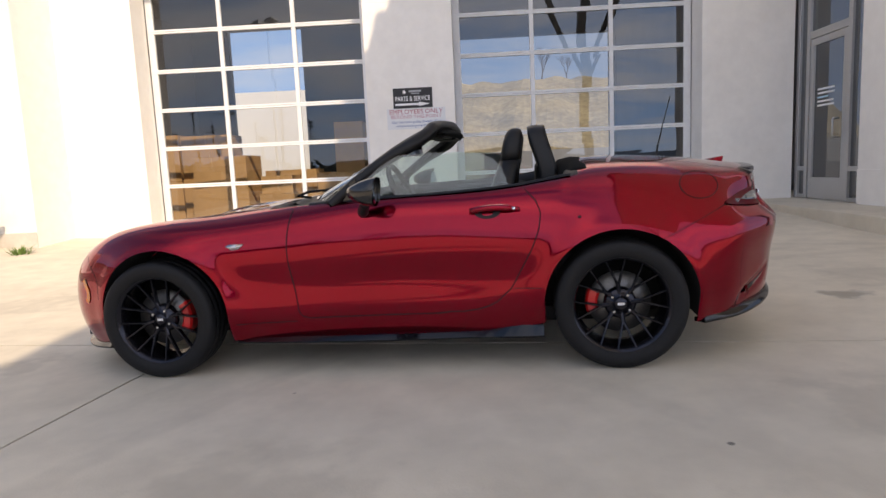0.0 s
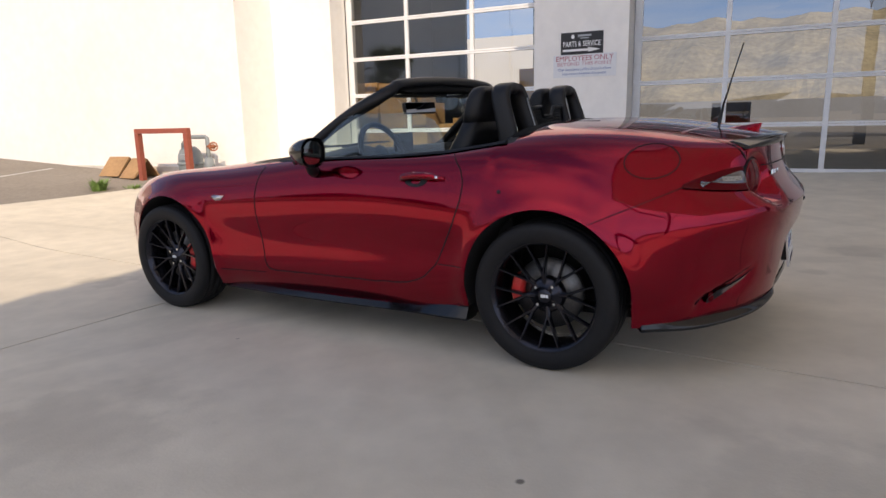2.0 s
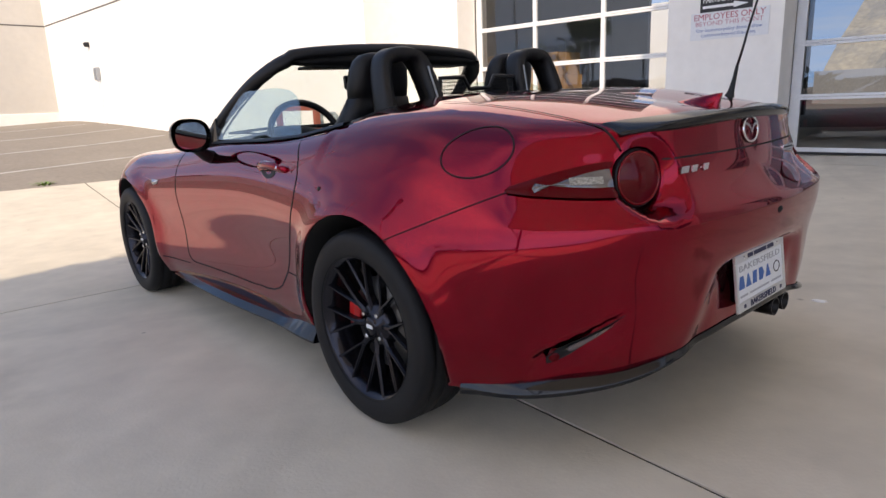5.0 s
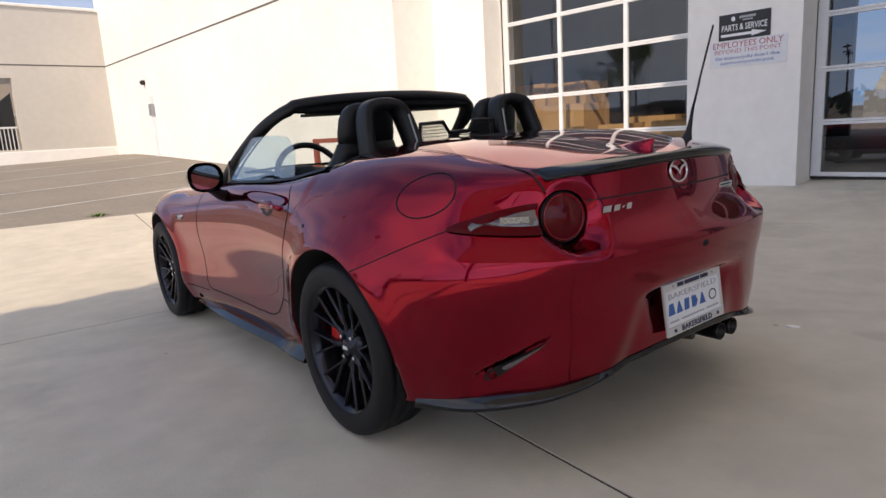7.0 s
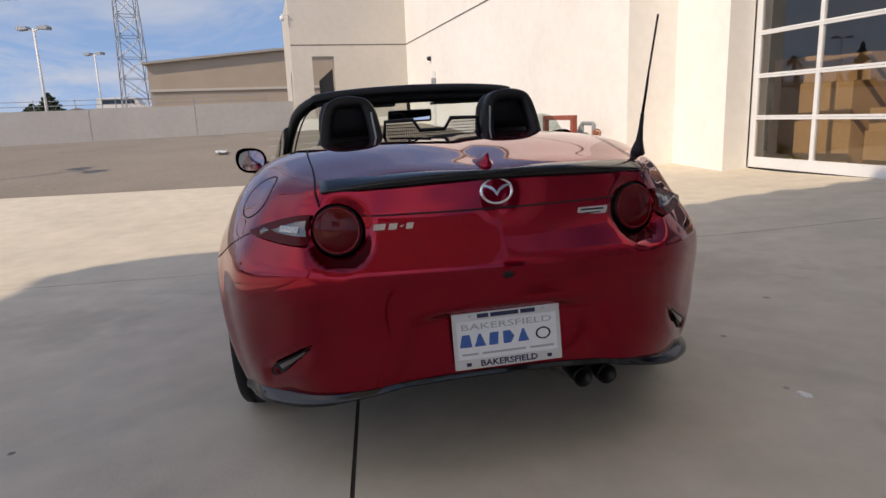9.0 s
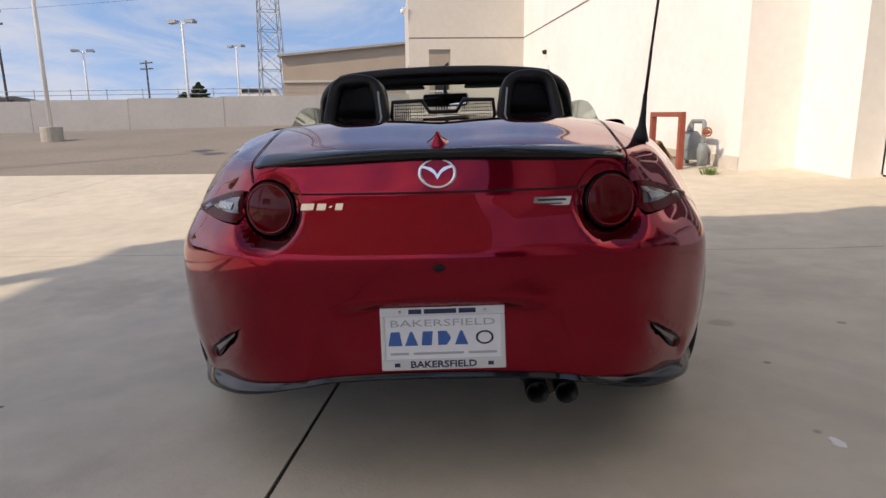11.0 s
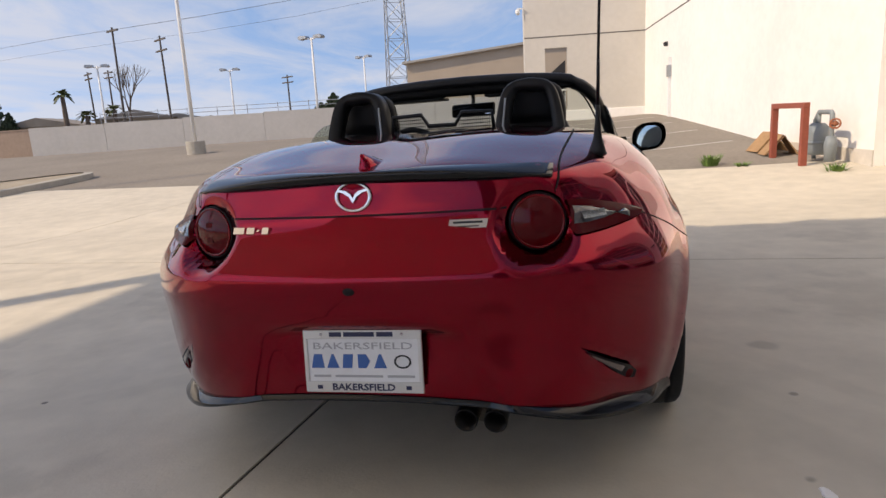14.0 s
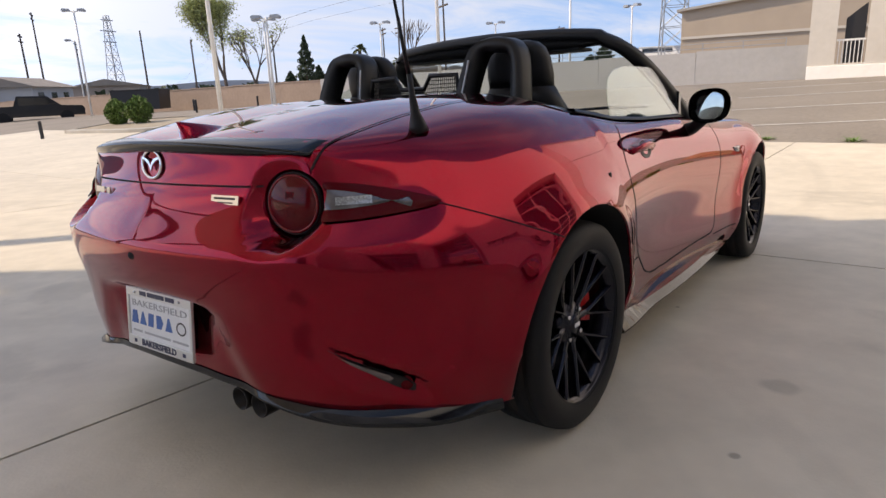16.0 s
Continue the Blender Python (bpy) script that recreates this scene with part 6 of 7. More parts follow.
for s in (-1, 1):
    y = s * 0.365
    seat = new("seat")
    seat.parent = car
    seat["label"] = "black leather bucket seat with built-in head restraint"
    part("backrest", cushion([(0.50, y, 0.42, 0.085, 0.22), (0.55, y, 0.58, 0.085, 0.245), (0.60, y, 0.76, 0.078, 0.235), (0.635, y, 0.88, 0.066, 0.19), (0.655, y, 0.95, 0.058, 0.150), (0.672, y, 1.00, 0.055, 0.128)]), LEATHER, seat, smooth=True)
    part("head_restraint", cushion([(0.668, y, 0.985, 0.052, 0.124), (0.678, y, 1.04, 0.052, 0.128), (0.690, y, 1.10, 0.050, 0.122), (0.698, y, 1.135, 0.044, 0.108), (0.702, y, 1.155, 0.032, 0.085), (0.704, y, 1.163, 0.016, 0.05)]), LEATHER, seat, smooth=True)
    part("seat_cushion", cushion([(0.28, y, 0.30, 0.25, 0.23), (0.28, y, 0.40, 0.26, 0.24), (0.29, y, 0.45, 0.24, 0.22), (0.30, y, 0.465, 0.2, 0.18)]), LEATHER, seat, smooth=True)
    # roll hoop behind the seat
    hoop = new("roll_hoop")
    hoop.parent = car
    hoop["label"] = "black padded roll hoop behind the seat"
    b = bmesh.new()
    path, inner = [], []
    spec = [(-0.150, 0.90), (-0.146, 0.97), (-0.132, 1.06), (-0.112, 1.130), (-0.075, 1.168), (0.0, 1.180), (0.075, 1.168), (0.112, 1.130), (0.132, 1.06), (0.146, 0.97), (0.150, 0.90)]
    prev = None
    for k, (dy, z) in enumerate(sample(spec, 3)):
        dy, z = dy * 0.90 - s * 0.010, z - 0.05 * (z - 0.90)
        t = smooth01((z - 0.90) / 0.28)
        xm = 0.872 - 0.055 * t
        cy, cz = 0.0, 0.98
        ang = Vector((0, dy, max(0.02, (z - 1.02))))
        inw = Vector((0, -dy * (0.36 + 0.04 * t), -0.055 * t * (1 - abs(dy) / 0.2)))
        o = Vector((xm, y + dy, z))
        sec = [o + Vector((0.040, 0, 0)), o + Vector((0.020, 0, 0)) - inw * 0.14, o + Vector((-0.035, 0, 0)) - inw * 0.14, o + Vector((-0.052, 0, 0)), o + Vector((-0.048, 0, 0)) + inw * 0.9, o + Vector((0.030, 0, 0)) + inw * 0.9]
        sec = [b.verts.new(v) for v in sec]
        if prev:
            for q in range(6):
                b.faces.new((prev[q], prev[(q + 1) % 6], sec[(q + 1) % 6], sec[q])).smooth = True
        prev = sec
    part("hoop_cover", b, SATIN_BLACK, hoop, smooth=True)
    b = bmesh.new()
    add_tube(b, [(0.905 - 0.05 * smooth01((z - 0.9) / 0.28), y - s * (0.120 - 0.02 * smooth01((z - 0.9) / 0.25)), z) for z in steps(0.94, 1.10, 6)], 0.004, 6)
    part("hoop_trim", b, STEEL, hoop, "thin silver trim strip", True)
# wind blocker between the hoops
wb = new("wind_blocker")
wb.parent = car
wb["label"] = "black framed mesh wind blocker between the roll hoops"
poly = [(-0.215, 0.965), (-0.205, 1.055), (-0.085, 1.058), (-0.055, 1.012), (0.055, 1.012), (0.085, 1.058), (0.205, 1.055), (0.215, 0.965)]
b = bmesh.new()
add_tube(b, [(0.86, yy, zz) for yy, zz in poly], 0.009, 8)
part("blocker_frame", b, SATIN_BLACK, wb, smooth=True)
b = bmesh.new()
for i in range(45):
    yy = -0.195 + 0.39 * i / 44
    top = 1.054 if abs(yy) > 0.085 else 1.012 if abs(yy) < 0.055 else 1.033
    add_box(b, 0.8595, 0.8605, yy - 0.0016, yy + 0.0016, 0.965, top)
for k in range(7):
    z = 0.972 + 0.0135 * k
    if z < 1.01:
        add_box(b, 0.8592, 0.8608, -0.205, 0.205, z - 0.0016, z + 0.0016)
    else:
        for s in (-1, 1):
            add_box(b, 0.8592, 0.8608, min(s * 0.075, s * 0.205), max(s * 0.075, s * 0.205), z - 0.0016, z + 0.0016)
part("blocker_mesh", b, MATT_BLACK, wb)
b = bmesh.new()
add_box(b, 0.80, 0.92, -0.25, 0.25, 0.80, 0.965, 0.02)
part("rear_console", b, CABIN, car)

# folded soft top
b = bmesh.new()
cols = []
for i in range(41):
    y = -0.655 + 1.31 * i / 40
    t = abs(y) / 0.655
    x0 = 0.915 + 0.01 * t
    x1 = 1.325 - 0.055 * t ** 2.5 - 0.05 * smooth01((t - 0.8) / 0.2)
    zt = 0.986 - 0.022 * t ** 2 - 0.03 * t ** 6
    base = 0.950 - 0.020 * t
    wave = 0.004 * math.sin(y * 17)
    prof = [(x0 - 0.02, base - 0.05), (x0 - 0.004, zt - 0.035), (x0 + 0.025, zt - 0.006), (x0 + 0.09, zt + 0.003 + wave), (x0 + 0.18, zt - 0.001), (x0 + 0.29, zt - 0.009 + wave), (x1 - 0.012, zt - 0.024), (x1, base + 0.004), (x1 - 0.006, base - 0.03)]
    cols.append([b.verts.new((x, y, z)) for x, z in prof])
for u, v in zip(cols, cols[1:]):
    for k in range(8):
        b.faces.new((u[k], u[k + 1], v[k + 1], v[k])).smooth = True
b.faces.new(cols[0])
b.faces.new(cols[-1][::-1])
part("folded_soft_top", b, FABRIC, car, "black canvas soft top folded behind the seats", True)


# ---------- things by the buildings ----------
# entrance door and sidelights in the east wall
ent = thing("door_3", "anodised aluminium entrance door with dark glass, closed", "door", kind="structure")
ZT = 0.35
xe = XE0
for y0, y1, z0, z1 in ((5.86, 5.94, ZT, 3.35), (5.60, 5.68, ZT, 3.35), (4.62, 4.70, ZT, 3.35), (4.33, 4.41, ZT, 3.35)):
    part("mullion", box_bm(xe + 0.04, xe + 0.14, y0, y1, z0, z1, 0.004), ALUMINIUM, ent)
for y0, y1, z0, z1 in ((5.68, 5.86, 3.27, 3.35), (5.68, 5.86, 0.74, 0.80), (5.68, 5.86, ZT, 0.40), (4.41, 4.62, 3.27, 3.35), (4.41, 4.62, 0.74, 0.80), (4.41, 4.62, ZT, 0.40), (4.70, 5.60, 2.56, 2.66), (4.70, 5.60, 3.27, 3.35)):
    part("transom", box_bm(xe + 0.045, xe + 0.135, y0, y1, z0, z1, 0.003), ALUMINIUM, ent)
leaf = part("door_leaf", box_bm(xe + 0.05, xe + 0.10, 4.715, 4.80, ZT + 0.01, 2.55, 0.003), ALUMINIUM, ent)
for y0, y1, z0, z1 in ((5.50, 5.585, ZT + 0.01, 2.55), (4.80, 5.50, ZT + 0.01, 0.65), (4.80, 5.50, 2.46, 2.55)):
    part("leaf_rail", box_bm(xe + 0.05, xe + 0.10, y0, y1, z0, z1, 0.003), ALUMINIUM, leaf)
for y0, y1, z0, z1 in ((5.68, 5.86, 0.80, 3.27), (5.68, 5.86, 0.40, 0.74), (4.41, 4.62, 0.80, 3.27), (4.41, 4.62, 0.40, 0.74), (4.70, 5.60, 2.66, 3.27), (4.80, 5.50, 0.65, 2.46)):
    b = bmesh.new()
    b.faces.new([b.verts.new(p) for p in ((xe + 0.075, y0, z0), (xe + 0.075, y1, z0), (xe + 0.075, y1, z1), (xe + 0.075, y0, z1))])
    part("pane", b, GLASS_DARK, ent)
b = bmesh.new()
add_tube(b, [(xe + 0.05, 4.86, 1.18), (xe - 0.02, 4.86, 1.18), (xe - 0.03, 4.86, 1.20), (xe - 0.03, 4.86, 1.41), (xe - 0.02, 4.86, 1.43), (xe + 0.05, 4.86, 1.43)], 0.012, 8)
part("pull_handle", b, ALUMINIUM, ent, smooth=True)
for k in range(5):
    wide = (0.40, 0.40, 0.26, 0.38, 0.40)[k]
    part("notice_line", box_bm(xe + 0.070, xe + 0.073, 5.42 - wide, 5.42, 1.84 - 0.055 * k, 1.865 - 0.055 * k), INK_WHITE if k != 2 else mat("pale_blue_print", (0.35, 0.55, 0.70), 0.5), ent)

# signs on the pier
sg = thing("direction_sign", "black sign with white lettering and an arrow on the pier", "sign")
part("panel", box_bm(-0.585, 0.005, YF - 0.012, YF - 0.002, 1.925, 2.220, 0.001), INK_BLACK, sg)


def letter(parent, body, size, width, x, z, material, y, bold=0.0):
    """One line of a sign, a part for each word, fitted to a width round x."""
    words = body.split()
    each = [text_mesh(w, size, "LEFT", bold=bold) for w in words]
    gap = 0.30 * size
    total = sum(width_of(b) for b in each) + gap * (len(words) - 1)
    k = width / total
    at = x - width / 2
    for b in each:
        lo = min(v.co.x for v in b.verts)
        w = width_of(b) * k
        bmesh.ops.transform(b, matrix=Matrix.Diagonal((k, 1, 1, 1)) @ Matrix.Translation((-lo, 0, 0)), verts=b.verts[:])
        part("lettering", moved(b, Matrix.Translation((at, y, z)) @ pose(0, 0, 0, 90)), material, parent)
        at += w + gap * k


letter(sg, "PARTS & SERVICE", 0.100, 0.520, -0.290, 2.060, INK_WHITE, YF - 0.0135, 0.001)
b = bmesh.new()
add_prism(b, [(-0.555, 1.965), (-0.20, 1.965), (-0.20, 1.945), (-0.035, 1.980), (-0.20, 2.015), (-0.20, 1.995), (-0.555, 1.995)], YF - 0.0138, YF - 0.012)
part("arrow", b, INK_WHITE, sg)
b = bmesh.new()
add_box(b, -0.345, -0.16, YF - 0.0138, YF - 0.012, 2.158, 2.185)
add_box(b, -0.31, -0.19, YF - 0.0138, YF - 0.012, 2.130, 2.145)
part("name_bar", b, INK_GREY, sg)
part("logo_shape", prism_bm([(-0.43, 2.14), (-0.40, 2.135), (-0.39, 2.16), (-0.405, 2.19), (-0.43, 2.185), (-0.44, 2.165)], YF - 0.0138, YF - 0.012), INK_WHITE, sg)
sg2 = thing("warning_sign", "white notice with red and blue lettering on the pier", "sign")
part("panel", box_bm(-0.690, 0.190, YF - 0.008, YF - 0.002, 1.615, 1.922, 0.001), PLATE_WHITE, sg2)
letter(sg2, "EMPLOYEES ONLY", 0.098, 0.80, -0.25, 1.868, INK_RED, YF - 0.009)
letter(sg2, "BEYOND THIS POINT", 0.070, 0.76, -0.25, 1.795, mat("faded_red_print", (0.50, 0.20, 0.24), 0.5), YF - 0.009)
letter(sg2, "Our insurance policy doesn't allow", 0.055, 0.74, -0.25, 1.722, INK_BLUE, YF - 0.009)
letter(sg2, "customers beyond this point.", 0.055, 0.62, -0.25, 1.664, INK_BLUE, YF - 0.009)

# cardboard boxes behind the first door
random.seed(4)
for x, y, z, w, d, h in ((-4.25, 7.0, 0.2, 1.0, 0.7, 0.62), (-4.2, 7.0, 0.82, 0.95, 0.7, 0.55), (-3.1, 7.05, 0.2, 0.95, 0.6, 0.5), (-3.05, 7.05, 0.70, 0.55, 0.5, 0.30), (-2.2, 6.95, 0.2, 1.0, 0.6, 0.48), (-2.05, 6.95, 0.68, 0.85, 0.5, 0.34), (-5.85, 8.0, 0.2, 0.95, 0.8, 0.78), (-5.8, 8.0, 0.98, 0.9, 0.75, 0.85), (-4.85, 8.0, 0.2, 0.95, 0.8, 0.8), (-4.83, 8.02, 1.0, 0.9, 0.7, 0.8), (-2.0, 8.3, 0.2, 0.55, 0.5, 1.75), (-3.4, 8.4, 0.2, 1.0, 0.6, 0.9), (1.0, 15.0, 0.2, 0.9, 0.6, 1.15)):
    bt = thing("cardboard_box", "brown cardboard box stacked inside the workshop", "box", "boxes behind the door", at=pose(x + w / 2, y + d / 2, z, 0, 0, random.uniform(-4, 4)))
    part("carton", box_bm(-w / 2, w / 2, -d / 2, d / 2, 0, h, 0.008), CARDBOARD, bt)
    part("flap", box_bm(-w / 2, w / 2, -d / 2, -0.004, h, h + 0.006), CARDBOARD, bt)
    part("flap", box_bm(-w / 2, w / 2, 0.004, d / 2, h, h + 0.006), CARDBOARD, bt)
    part("tape", box_bm(-w / 2, w / 2, -0.03, 0.03, h + 0.006, h + 0.008), mat("packing_tape", (0.45, 0.33, 0.18), 0.35), bt)

# gas meter, guard rail, ramp boards and weeds by the long wall
hz = height(-6.8, 4.6)
rail = thing("guard_rail", "faded orange square-tube guard rail standing before the gas meter", "guard rail")
for x in (-7.42, -6.30):
    part("post", box_bm(x - 0.045, x + 0.045, 4.35, 4.44, height(x, 4.4) - 0.02, 0.955, 0.006), ORANGE, rail)
part("top_rail", box_bm(-7.465, -6.255, 4.35, 4.44, 0.955, 1.035, 0.006), ORANGE, rail)
gm = thing("gas_meter", "grey gas meter with bent pipes and a rusty valve", "gas meter")
b = cushion([(-6.62, 4.72, hz + 0.10, 0.17, 0.12), (-6.62, 4.72, hz + 0.14, 0.21, 0.15), (-6.62, 4.72, hz + 0.40, 0.21, 0.15), (-6.62, 4.72, hz + 0.50, 0.17, 0.12), (-6.62, 4.72, hz + 0.56, 0.10, 0.08)], 20, 0.7)
part("meter_body", b, METERGREY, gm, smooth=True)
part("meter_band", cushion([(-6.62, 4.72, hz + 0.26, 0.225, 0.165), (-6.62, 4.72, hz + 0.30, 0.225, 0.165)], 20, 0.7), METERGREY, gm, smooth=True)
part("meter_dial", box_bm(-6.68, -6.56, 4.54, 4.58, hz + 0.34, hz + 0.44, 0.01), STEEL, gm)
b = bmesh.new()
add_tube(b, [(-6.62, 4.72, hz + 0.5), (-6.62, 4.72, hz + 0.70), (-6.60, 4.72, hz + 0.72), (-6.24, 4.72, hz + 0.72), (-6.20, 4.72, hz + 0.70), (-6.20, 4.72, hz + 0.02)], 0.035, 10)
part("riser_pipe", b, METERGREY, gm, smooth=True)
b = bmesh.new()
add_tube(b, [(-6.78, 4.75, hz + 0.02), (-6.80, 4.75, hz + 0.60), (-6.72, 4.75, hz + 0.68), (-6.62, 4.72, hz + 0.68)], 0.03, 10)
part("inlet_pipe", b, METERGREY, gm, smooth=True)
part("regulator", cushion([(-6.20, 4.72, hz + 0.02, 0.07, 0.07), (-6.20, 4.72, hz + 0.25, 0.085, 0.085), (-6.20, 4.72, hz + 0.38, 0.06, 0.06)], 16, 0.9), METERGREY, gm, smooth=True)
b = torus_bm(0.065, 0.012, 24, 8)
add_tube(b, [(-0.065, 0, 0), (0.065, 0, 0)], 0.008, 6)
add_tube(b, [(0, -0.065, 0), (0, 0.065, 0)], 0.008, 6)
part("valve_disc", moved(b, Matrix.Translation((-6.06, 4.70, hz + 0.56)) @ pose(0, 0, 0, 0, 90, -30)), mat("rusty_orange_valve", (0.34, 0.11, 0.05), 0.7, big=(12.0, 0.2)), gm, smooth=True)
b = bmesh.new()
add_tube(b, [(-6.20, 4.72, hz + 0.56), (-6.05, 4.71, hz + 0.56)], 0.035, 10)
part("valve_neck", b, mat("rust", (0.28, 0.10, 0.05), 0.8), gm, smooth=True)
for k, (x, w) in enumerate(((-8.22, 0.46), (-7.72, 0.40))):
    zt = height(x, 4.6)
    rp = thing("ramp_board", "folded weathered brown board propped like a small ramp", "board", "boards by the wall", at=pose(x, 4.62, zt, 0, 0, 4 - 9 * k))
    part("board_front", prism_bm([(-0.30, 0.0), (-0.265, 0.0), (0.015, 0.30), (-0.015, 0.325)], -w / 2, w / 2, "x"), PLYWOOD, rp)
    part("board_back", prism_bm([(-0.015, 0.325), (0.015, 0.30), (0.20, 0.0), (0.235, 0.0)], -w / 2, w / 2, "x"), PLYWOOD, rp)


def weed(x, y, n, h, seed):
    rnd = random.Random(seed)
    b = bmesh.new()
    for _ in range(n):
        a, r = rnd.uniform(0, 6.283), rnd.uniform(0, 0.12)
        px, py = x + r * math.cos(a), y + r * math.sin(a)
        z = height(px, py) - 0.01
        hh, lean = h * rnd.uniform(0.4, 1.0), rnd.uniform(0.02, 0.14)
        dx, dy = math.cos(a) * lean, math.sin(a) * lean
        w = rnd.uniform(0.006, 0.014)
        ox, oy = -math.sin(a) * w, math.cos(a) * w
        v = [b.verts.new(p) for p in ((px - ox, py - oy, z), (px + ox, py + oy, z), (px + dx * 0.5 + ox, py + dy * 0.5 + oy, z + hh * 0.65), (px + dx * 0.5 - ox, py + dy * 0.5 - oy, z + hh * 0.65), (px + dx, py + dy, z + hh))]
        b.faces.new((v[0], v[1], v[2], v[3]))
        b.faces.new((v[3], v[2], v[4]))
    ob = link_bm("weed", b, WEED)
    return tagged(ob, "tuft of green weeds at the concrete's edge", "weed", "weeds", kind="stuff")


for i, (x, y, n, h) in enumerate(((-7.15, 3.35, 130, 0.20), (-5.62, 4.55, 60, 0.13), (-7.35, 1.7, 40, 0.06), (-7.6, 0.6, 40, 0.05), (-6.8, 3.7, 40, 0.07))):
    weed(x, y, n, h, i)

# fittings on the long wall
wf = thing("wall_conduit", "pale metal conduit with a small box on the white wall", "conduit")
part("conduit", box_bm(-17.80, -17.66, YA - 0.08, YA, 0.72, 2.58, 0.01), DOOR_WHITE, wf)
part("box", box_bm(-17.84, -17.62, YA - 0.12, YA, 2.0, 2.35, 0.01), STEEL, wf)
wl = thing("wall_lamp", "small dark lamp fixed on the white wall", "wall lamp")
part("lamp_head", cushion([(-18.2, YA - 0.06, 2.96, 0.04, 0.06), (-18.2, YA - 0.08, 3.06, 0.06, 0.08), (-18.2, YA - 0.05, 3.10, 0.03, 0.05)], 12), BLACK_METAL, wl, smooth=True)
cc = thing("security_camera", "small white camera on a bracket at the roof corner", "camera")
part("bracket", box_bm(XFAR + 0.02, XFAR + 0.10, EY - 0.25, EY, 4.98, 5.02, 0.004), POLE_WHITE, cc)
part("dome", cushion([(XFAR + 0.06, EY - 0.22, 4.78, 0.05, 0.05), (XFAR + 0.06, EY - 0.22, 4.86, 0.09, 0.09), (XFAR + 0.06, EY - 0.22, 4.96, 0.08, 0.08)], 14, 1.0), POLE_WHITE, cc, smooth=True)
# gate in the wing's opening
gt = thing("metal_gate", "black steel gate leaf standing open with a white railing", "gate")
for k in range(7):
    y = 1.40 + 0.11 * k
    part("gate_bar", box_bm(XFAR - 0.16, XFAR - 0.13, y, y + 0.025, 1.2, 1.95), POLE_WHITE, gt)
part("gate_rail", box_bm(XFAR - 0.17, XFAR - 0.12, 1.34, 2.14, 1.90, 1.96), POLE_WHITE, gt)
b = bmesh.new()
add_prism(b, [(1.55, 1.22), (2.10, 1.22), (2.10, 3.05), (1.55, 2.60)], XFAR - 0.26, XFAR - 0.22, "x")
part("gate_leaf", b, BLACK_METAL, gt)

# parking lines on the asphalt
pk = thing("road_marking", "worn white parking lines on the asphalt", "parking lines", kind="structure")
for k in range(6):
    x0 = -9.6 - 2.65 * k
    b = bmesh.new()
    prev = None
    for i in range(9):
        y = 4.6 - 5.2 * i / 8
        x = x0 - 0.20 * (y - 2.0)
        if y > 4.9:
            continue
        pair = [b.verts.new((x + dx, y, height(x + dx, y) - 0.006)) for dx in (-0.05, 0.05)]
        if prev:
            b.faces.new((prev[0], prev[1], pair[1], pair[0]))
        prev = pair
    part("painted_line", b, PAINT_LINE, pk)

# open back of the workshop
part("yard_wall", box_bm(-14, -6.5, 27.0, 27.4, 0, 5.0), STUCCO, room)

# canopy post with knee braces
STEEL_GREY = mat("grey_painted_steel", (0.17, 0.165, 0.16), 0.6, big=(2.0, 0.1))
ps = thing("canopy_column", "grey steel canopy post with diagonal braces", "post")
part("shaft", box_bm(5.47, 5.82, -11.75, -11.40, -0.4, ZC - 0.001), STEEL_GREY, ps)
for s in (-1, 1):
    b = bmesh.new()
    add_prism(b, [(5.645 + s * 0.15, 4.6), (5.645 + s * 0.15, 4.95), (5.645 + s * 2.1, ZC), (5.645 + s * 2.4, ZC)], -11.65, -11.5, "y")
    part("knee_brace", b, STEEL_GREY, ps)

# ---------- the lot and what lies beyond ----------
lw = thing("wall_lot", "grey concrete retaining wall along the lot", "wall", kind="structure")
for k in range(6):
    y1, y0 = EY - 3.85 * k, EY - 3.85 * (k + 1)
    ym = (y0 + y1) / 2
    part("wall_panel", box_bm(-24.3, -24.0, y0 + 0.008, y1 - 0.008, -0.4, 1.93 - 0.011 * (EY - ym)), LOTWALL, lw)
part("wall_core", box_bm(-24.29, -24.02, EY - 23.1, EY, -0.4, 1.60), LOTWALL, lw)
# wire fence that stands on beyond the retaining wall
fn = thing("wire_fence", "thin galvanised wire fence beyond the retaining wall", "fence")
for k in range(14):
    y = EY - 1.0 - 1.6 * k
    part("fence_post", add_tube(bmesh.new(), [(-27.5, y, -0.2), (-27.5, y, 2.36)], 0.018, 6), STEEL, fn)
for z in (2.34, 2.14):
    part("fence_rail", add_tube(bmesh.new(), [(-27.5, EY - 1.0, z), (-27.5, EY - 21.8, z - 0.08)], 0.014, 5), STEEL, fn)
tw = thing("wall_block", "tan block wall at the far edge of the lot", "wall", kind="structure")
for k in range(14):
    y1, y0 = -22.6 - 4.0 * k, -22.6 - 4.0 * (k + 1)
    part("wall_panel", box_bm(-25.2, -25.0, y0 + 0.005, y1 - 0.005, -1.5, 1.62 - 0.035 * k), BLOCKWALL, tw)
    part("wall_cap", box_bm(-25.23, -24.97, y0, y1, 1.62 - 0.035 * k, 1.68 - 0.035 * k), BLOCKWALL, tw)


